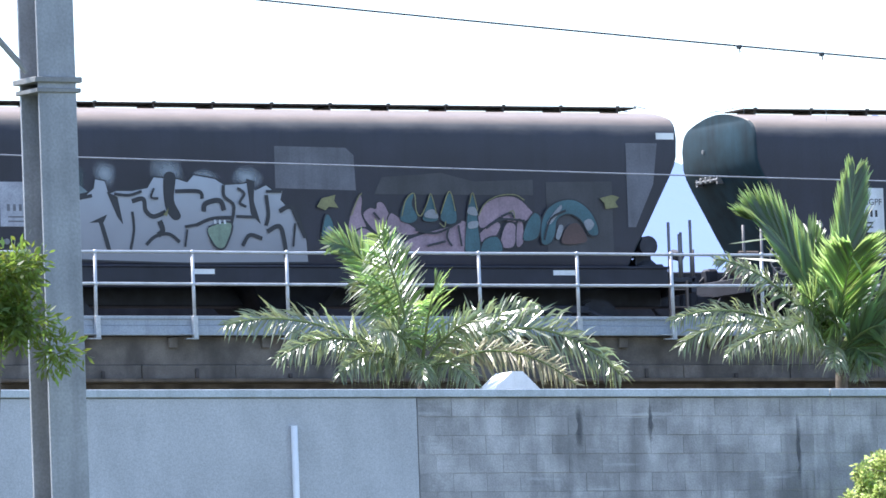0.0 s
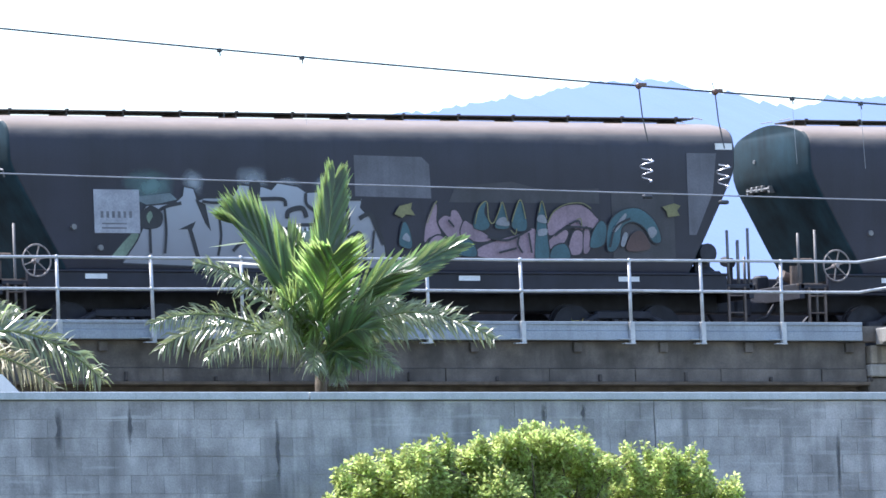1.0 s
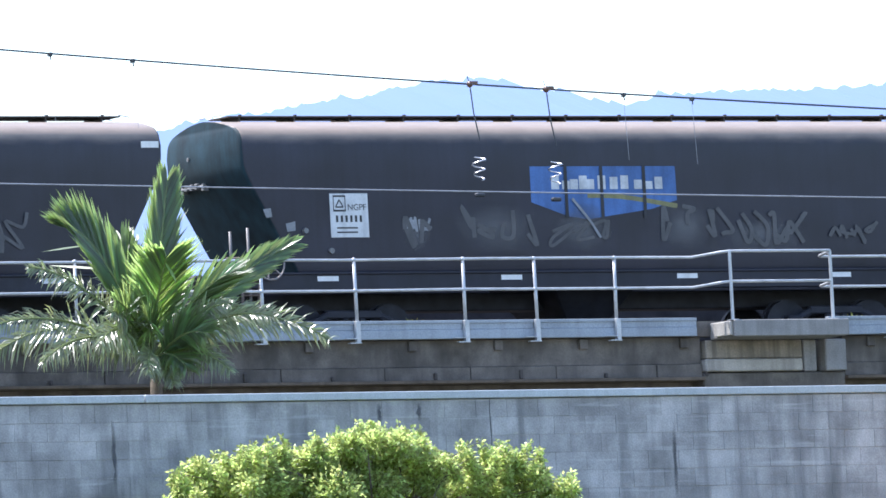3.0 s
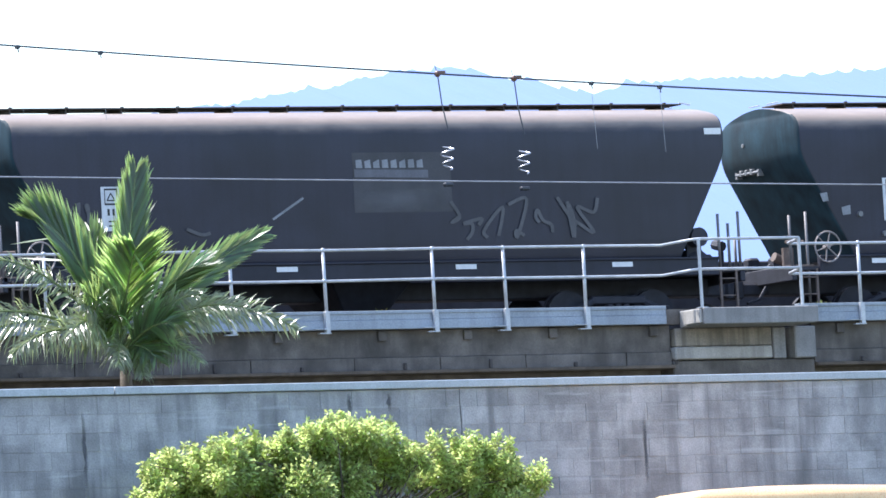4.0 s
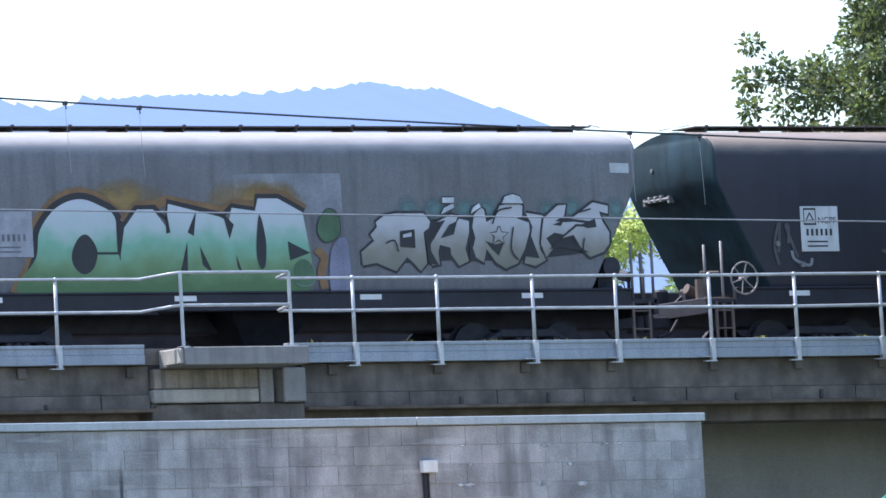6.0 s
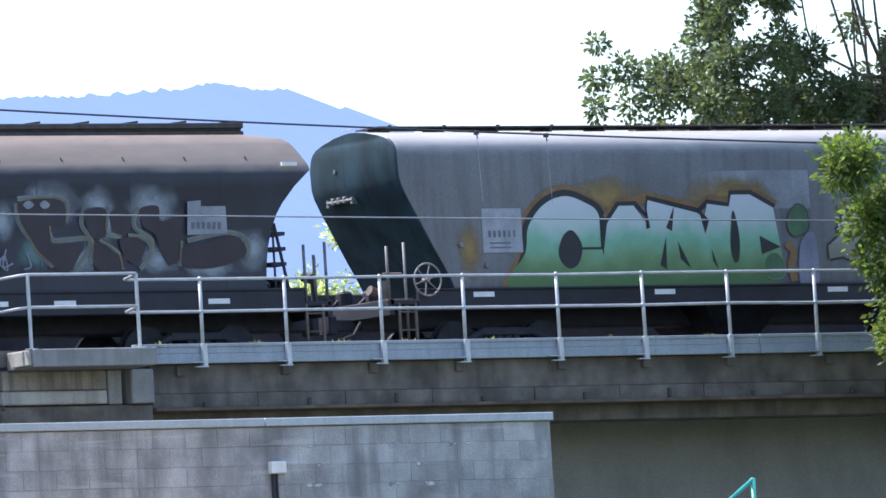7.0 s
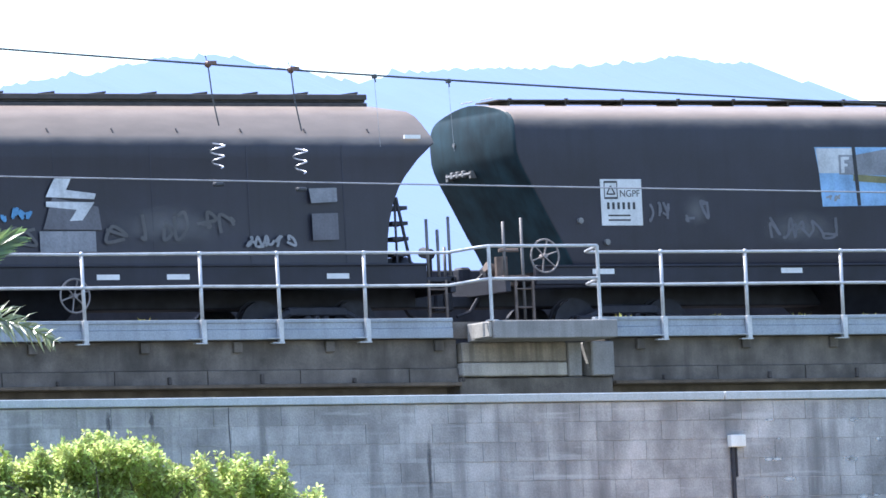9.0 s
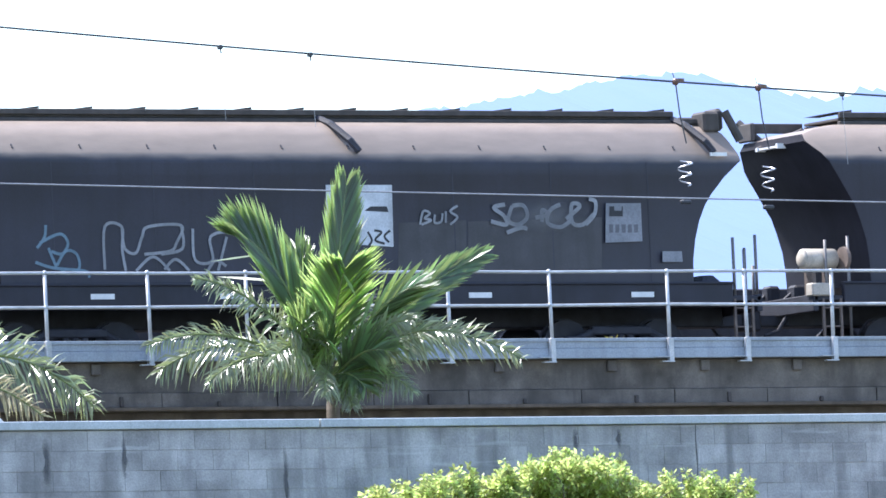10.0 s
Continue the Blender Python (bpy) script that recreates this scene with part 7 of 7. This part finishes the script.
    s.line("p_ink", 0.038, [(0.21, 2.23), (0.28, 2.1), (0.22, 2.01)])
    s.line("p_ink", 0.038, [(0.33, 2.25), (0.46, 2.22), (0.34, 2.1), (0.51, 2.04)])
    s.line("p_ink", 0.038, [(0.62, 2.25), (0.51, 2.16), (0.59, 2.06)])
    s.line("p_tagblue", 0.048, [(-5.54, 2.34), (-5.57, 2.15), (-5.71, 1.98)])
    s.line("p_tagblue", 0.048, [(-5.66, 2.06), (-5.3, 2.2), (-5.16, 2.06), (-5.27, 1.89), (-5.46, 1.93)])
    s.line("p_tagblue", 0.048, [(-5.37, 1.71), (-5.21, 1.93), (-5.02, 1.89), (-4.98, 1.67), (-5.18, 1.58), (-5.33, 1.67)])
    s.line("p_tagblue", 0.048, [(-5.75, 1.76), (-5.43, 1.67), (-4.88, 1.62), (-4.81, 1.52)])
    s.line("p_tagblue", 0.048, [(-5.51, 1.98), (-5.38, 1.67)])
    s.line("p_pale", 0.048, [(-4.53, 1.64), (-4.5, 2.31), (-4.2, 2.31), (-4.21, 1.97), (-4.16, 1.62)])
    s.line("p_pale", 0.048, [(-4.2, 2.28), (-4.16, 1.97), (-3.97, 1.9), (-3.85, 2.15), (-3.73, 2.31), (-3.14, 2.33), (-3.24, 2.06), (-3.36, 1.93), (-3.82, 1.88)])
    s.line("p_pale", 0.048, [(-3.14, 2.31), (-3.14, 1.97), (-3.52, 1.88)])
    s.line("p_pale", 0.048, [(-2.94, 2.28), (-2.92, 1.79), (-2.61, 1.78), (-2.63, 2.15), (-2.24, 2.22), (-1.89, 2.01)])
    s.line("p_pale", 0.048, [(-2.34, 2.15), (-2.52, 1.62)])
    s.line("p_pale", 0.048, [(-3.98, 1.62), (-3.67, 1.84), (-3.38, 1.62)])
    s.line("p_pale", 0.048, [(-3.48, 1.64), (-3.27, 1.8), (-3.03, 1.62)])
    s.line("p_pale", 0.048, [(-2.72, 1.6), (-2.56, 1.78), (-2.37, 1.69)])
    s.line("p_pale", 0.048, [(-4.5, 1.31), (-4.4, 1.2), (-4.18, 1.31)])
    s.line("p_pale", 0.038, [(1.16, 2.34), (1.23, 2.55), (1.35, 2.52), (1.25, 2.44), (1.37, 2.41), (1.19, 2.34)])
    s.line("p_pale", 0.038, [(1.44, 2.5), (1.43, 2.37), (1.55, 2.39), (1.58, 2.52)])
    s.line("p_pale", 0.038, [(1.64, 2.55), (1.63, 2.37)])
    s.line("p_pale", 0.038, [(1.86, 2.64), (1.72, 2.55), (1.85, 2.46), (1.71, 2.34)])
    s.line("p_pale", 0.067, [(2.73, 2.66), (2.52, 2.61), (2.7, 2.48), (2.74, 2.34), (2.46, 2.39)])
    s.line("p_pale", 0.067, [(2.86, 2.64), (2.78, 2.41), (2.95, 2.34), (3.13, 2.46), (3.07, 2.64), (2.86, 2.64)])
    s.line("p_pale", 0.067, [(3.28, 2.45), (3.51, 2.5), (3.41, 2.57), (3.4, 2.38)])
    s.line("p_pale", 0.067, [(3.75, 2.66), (3.56, 2.57), (3.5, 2.37), (3.73, 2.3), (3.94, 2.41)])
    s.line("p_pale", 0.067, [(3.84, 2.43), (4.11, 2.63), (3.96, 2.66), (3.96, 2.37), (4.15, 2.34), (4.35, 2.5)])
    s.line("p_pale", 0.067, [(4.2, 2.34), (4.37, 2.5), (4.4, 2.7), (4.28, 2.75)])
    s.line("p_pale", 0.067, [(2.74, 2.21), (3, 2.29), (3.12, 2.27)])
    s.haze("h_grey", 2.4, 2.82, 4.45, 2.14)
    s.fill("p_panel_light", [(4.59, 2.68), (5.24, 2.68), (5.24, 2.07), (4.55, 2.05)])
    s.fill("p_panel", [(4.63, 2.34), (4.71, 2.34), (4.7, 2.21), (4.63, 2.21)])
    s.fill("p_panel", [(4.75, 2.34), (4.82, 2.34), (4.81, 2.21), (4.74, 2.21)])
    s.fill("p_panel", [(4.86, 2.34), (4.94, 2.34), (4.93, 2.21), (4.86, 2.21)])
    s.fill("p_panel", [(4.98, 2.34), (5.05, 2.34), (5.05, 2.21), (4.97, 2.21)])
    s.fill("p_panel", [(5.09, 2.34), (5.17, 2.34), (5.16, 2.21), (5.09, 2.21)])
    s.fill("p_ink", [(4.65, 2.63), (4.9, 2.63), (4.89, 2.47), (4.64, 2.47)])
    s.fill("p_panel_light", [(4.74, 2.63), (4.88, 2.63), (4.87, 2.56), (4.74, 2.56)])
    s.fill("p_panel_light", [(5.6, 1.91), (5.96, 1.91), (5.97, 1.74), (5.59, 1.74)])
    s.done()


paint_train(W)


def end_tag(w, L):
    """White scrawled tag on the end sheet."""
    bm = B()
    for pts in (((0.30, 3.72), (0.22, 3.45), (0.18, 3.35)), ((0.36, 3.70), (0.12, 3.66)), ((0.05, 3.60), (0.0, 3.38), (-0.12, 3.48), (-0.02, 3.52), (-0.14, 3.3)), ((-0.22, 3.55), (-0.36, 3.42), (-0.26, 3.26), (-0.18, 3.4), (-0.22, 3.55)),
                ((-0.42, 3.50), (-0.46, 3.18), (-0.60, 3.22), (-0.58, 3.40), (-0.42, 3.50)), ((-0.66, 3.12), (-0.76, 3.08), (-0.72, 2.98))):
        tube(bm, [(-L + end_in(z) - 0.004, 1.5 * y + 0.15, z) for y, z in pts], 0.026, 4)
    part("end_tag", bm, "p_pale", w, "white scrawled tag on the end sheet")


end_tag(W[1], ROUND_L)

M["h_damp"] = haze_mat("h_damp", (0.09, 0.09, 0.10), 0.85)
M["h_lime"] = haze_mat("h_lime", (0.62, 0.63, 0.65), 0.8)
wall_marks(bpy.data.objects["boundary_wall"])
build_wall_blocks(bpy.data.objects["boundary_wall"])

# ---------- movement ----------
TRAIN_ROWS = [(0.0, 0.0), (0.3, 3.3), (0.5, 5.59), (1.0, 11.5), (1.5, 17.31), (2.0, 23.3), (2.5, 29.1), (2.7, 31.5), (3.3, 38.7), (3.8, 44.77), (4.5, 53.0), (5.0, 59.25),
              (5.5, 65.25), (5.7, 67.75), (6.3, 75.3), (6.8, 81.62), (7.0, 84.11), (7.5, 90.3), (8.0, 96.65), (8.5, 102.85), (9.0, 109.3), (9.5, 115.6), (10.0, 122.15)]


def motions():
    for w, x in WAGONS:
        walk(w, [(t, pose(x + d, TRACK_Y, RZ)) for t, d in TRAIN_ROWS])
    ts = [r[0] for r in TRAIN_ROWS]
    ds = [r[1] for r in TRAIN_ROWS]
    g = ground_z(109, -10.2)
    walk(MACHINE, [(t, pose(x, -10.2, g + d)) for t, x, d in ((0, 114.6, -0.31), (3.3, 114.6, -0.31), (3.6, 113.6, -0.2), (3.8, 111.7, -0.17), (3.9, 110.3, -0.17), (4.0, 108.2, -0.17), (4.1, 107.9, -0.17),
                                                         (4.2, 108.8, -0.17), (4.3, 109.9, -0.17), (4.4, 111.6, -0.17), (4.5, 112.4, -0.17), (4.8, 113.4, -0.17), (5.6, 113.4, -0.1), (6.8, 111.0, 0.0),
                                                         (7.5, 109.2, 0.0), (8.0, 108.9, 0.0), (8.3, 109.5, 0.0), (8.5, 110.0, 0.0), (8.7, 110.8, 0.0), (9.2, 112.6, 0.0), (10.0, 113.2, 0.0))])
    for k, ws in enumerate(WHEELS):
        rows = []
        for f in range(0, 301):
            t = f / 30
            a = float(np.interp(t, ts, ds)) / 0.42
            rows.append((t, Matrix.Translation(ws.location) @ Matrix.Rotation(a, 4, "Y")))
        walk(ws, rows)


motions()
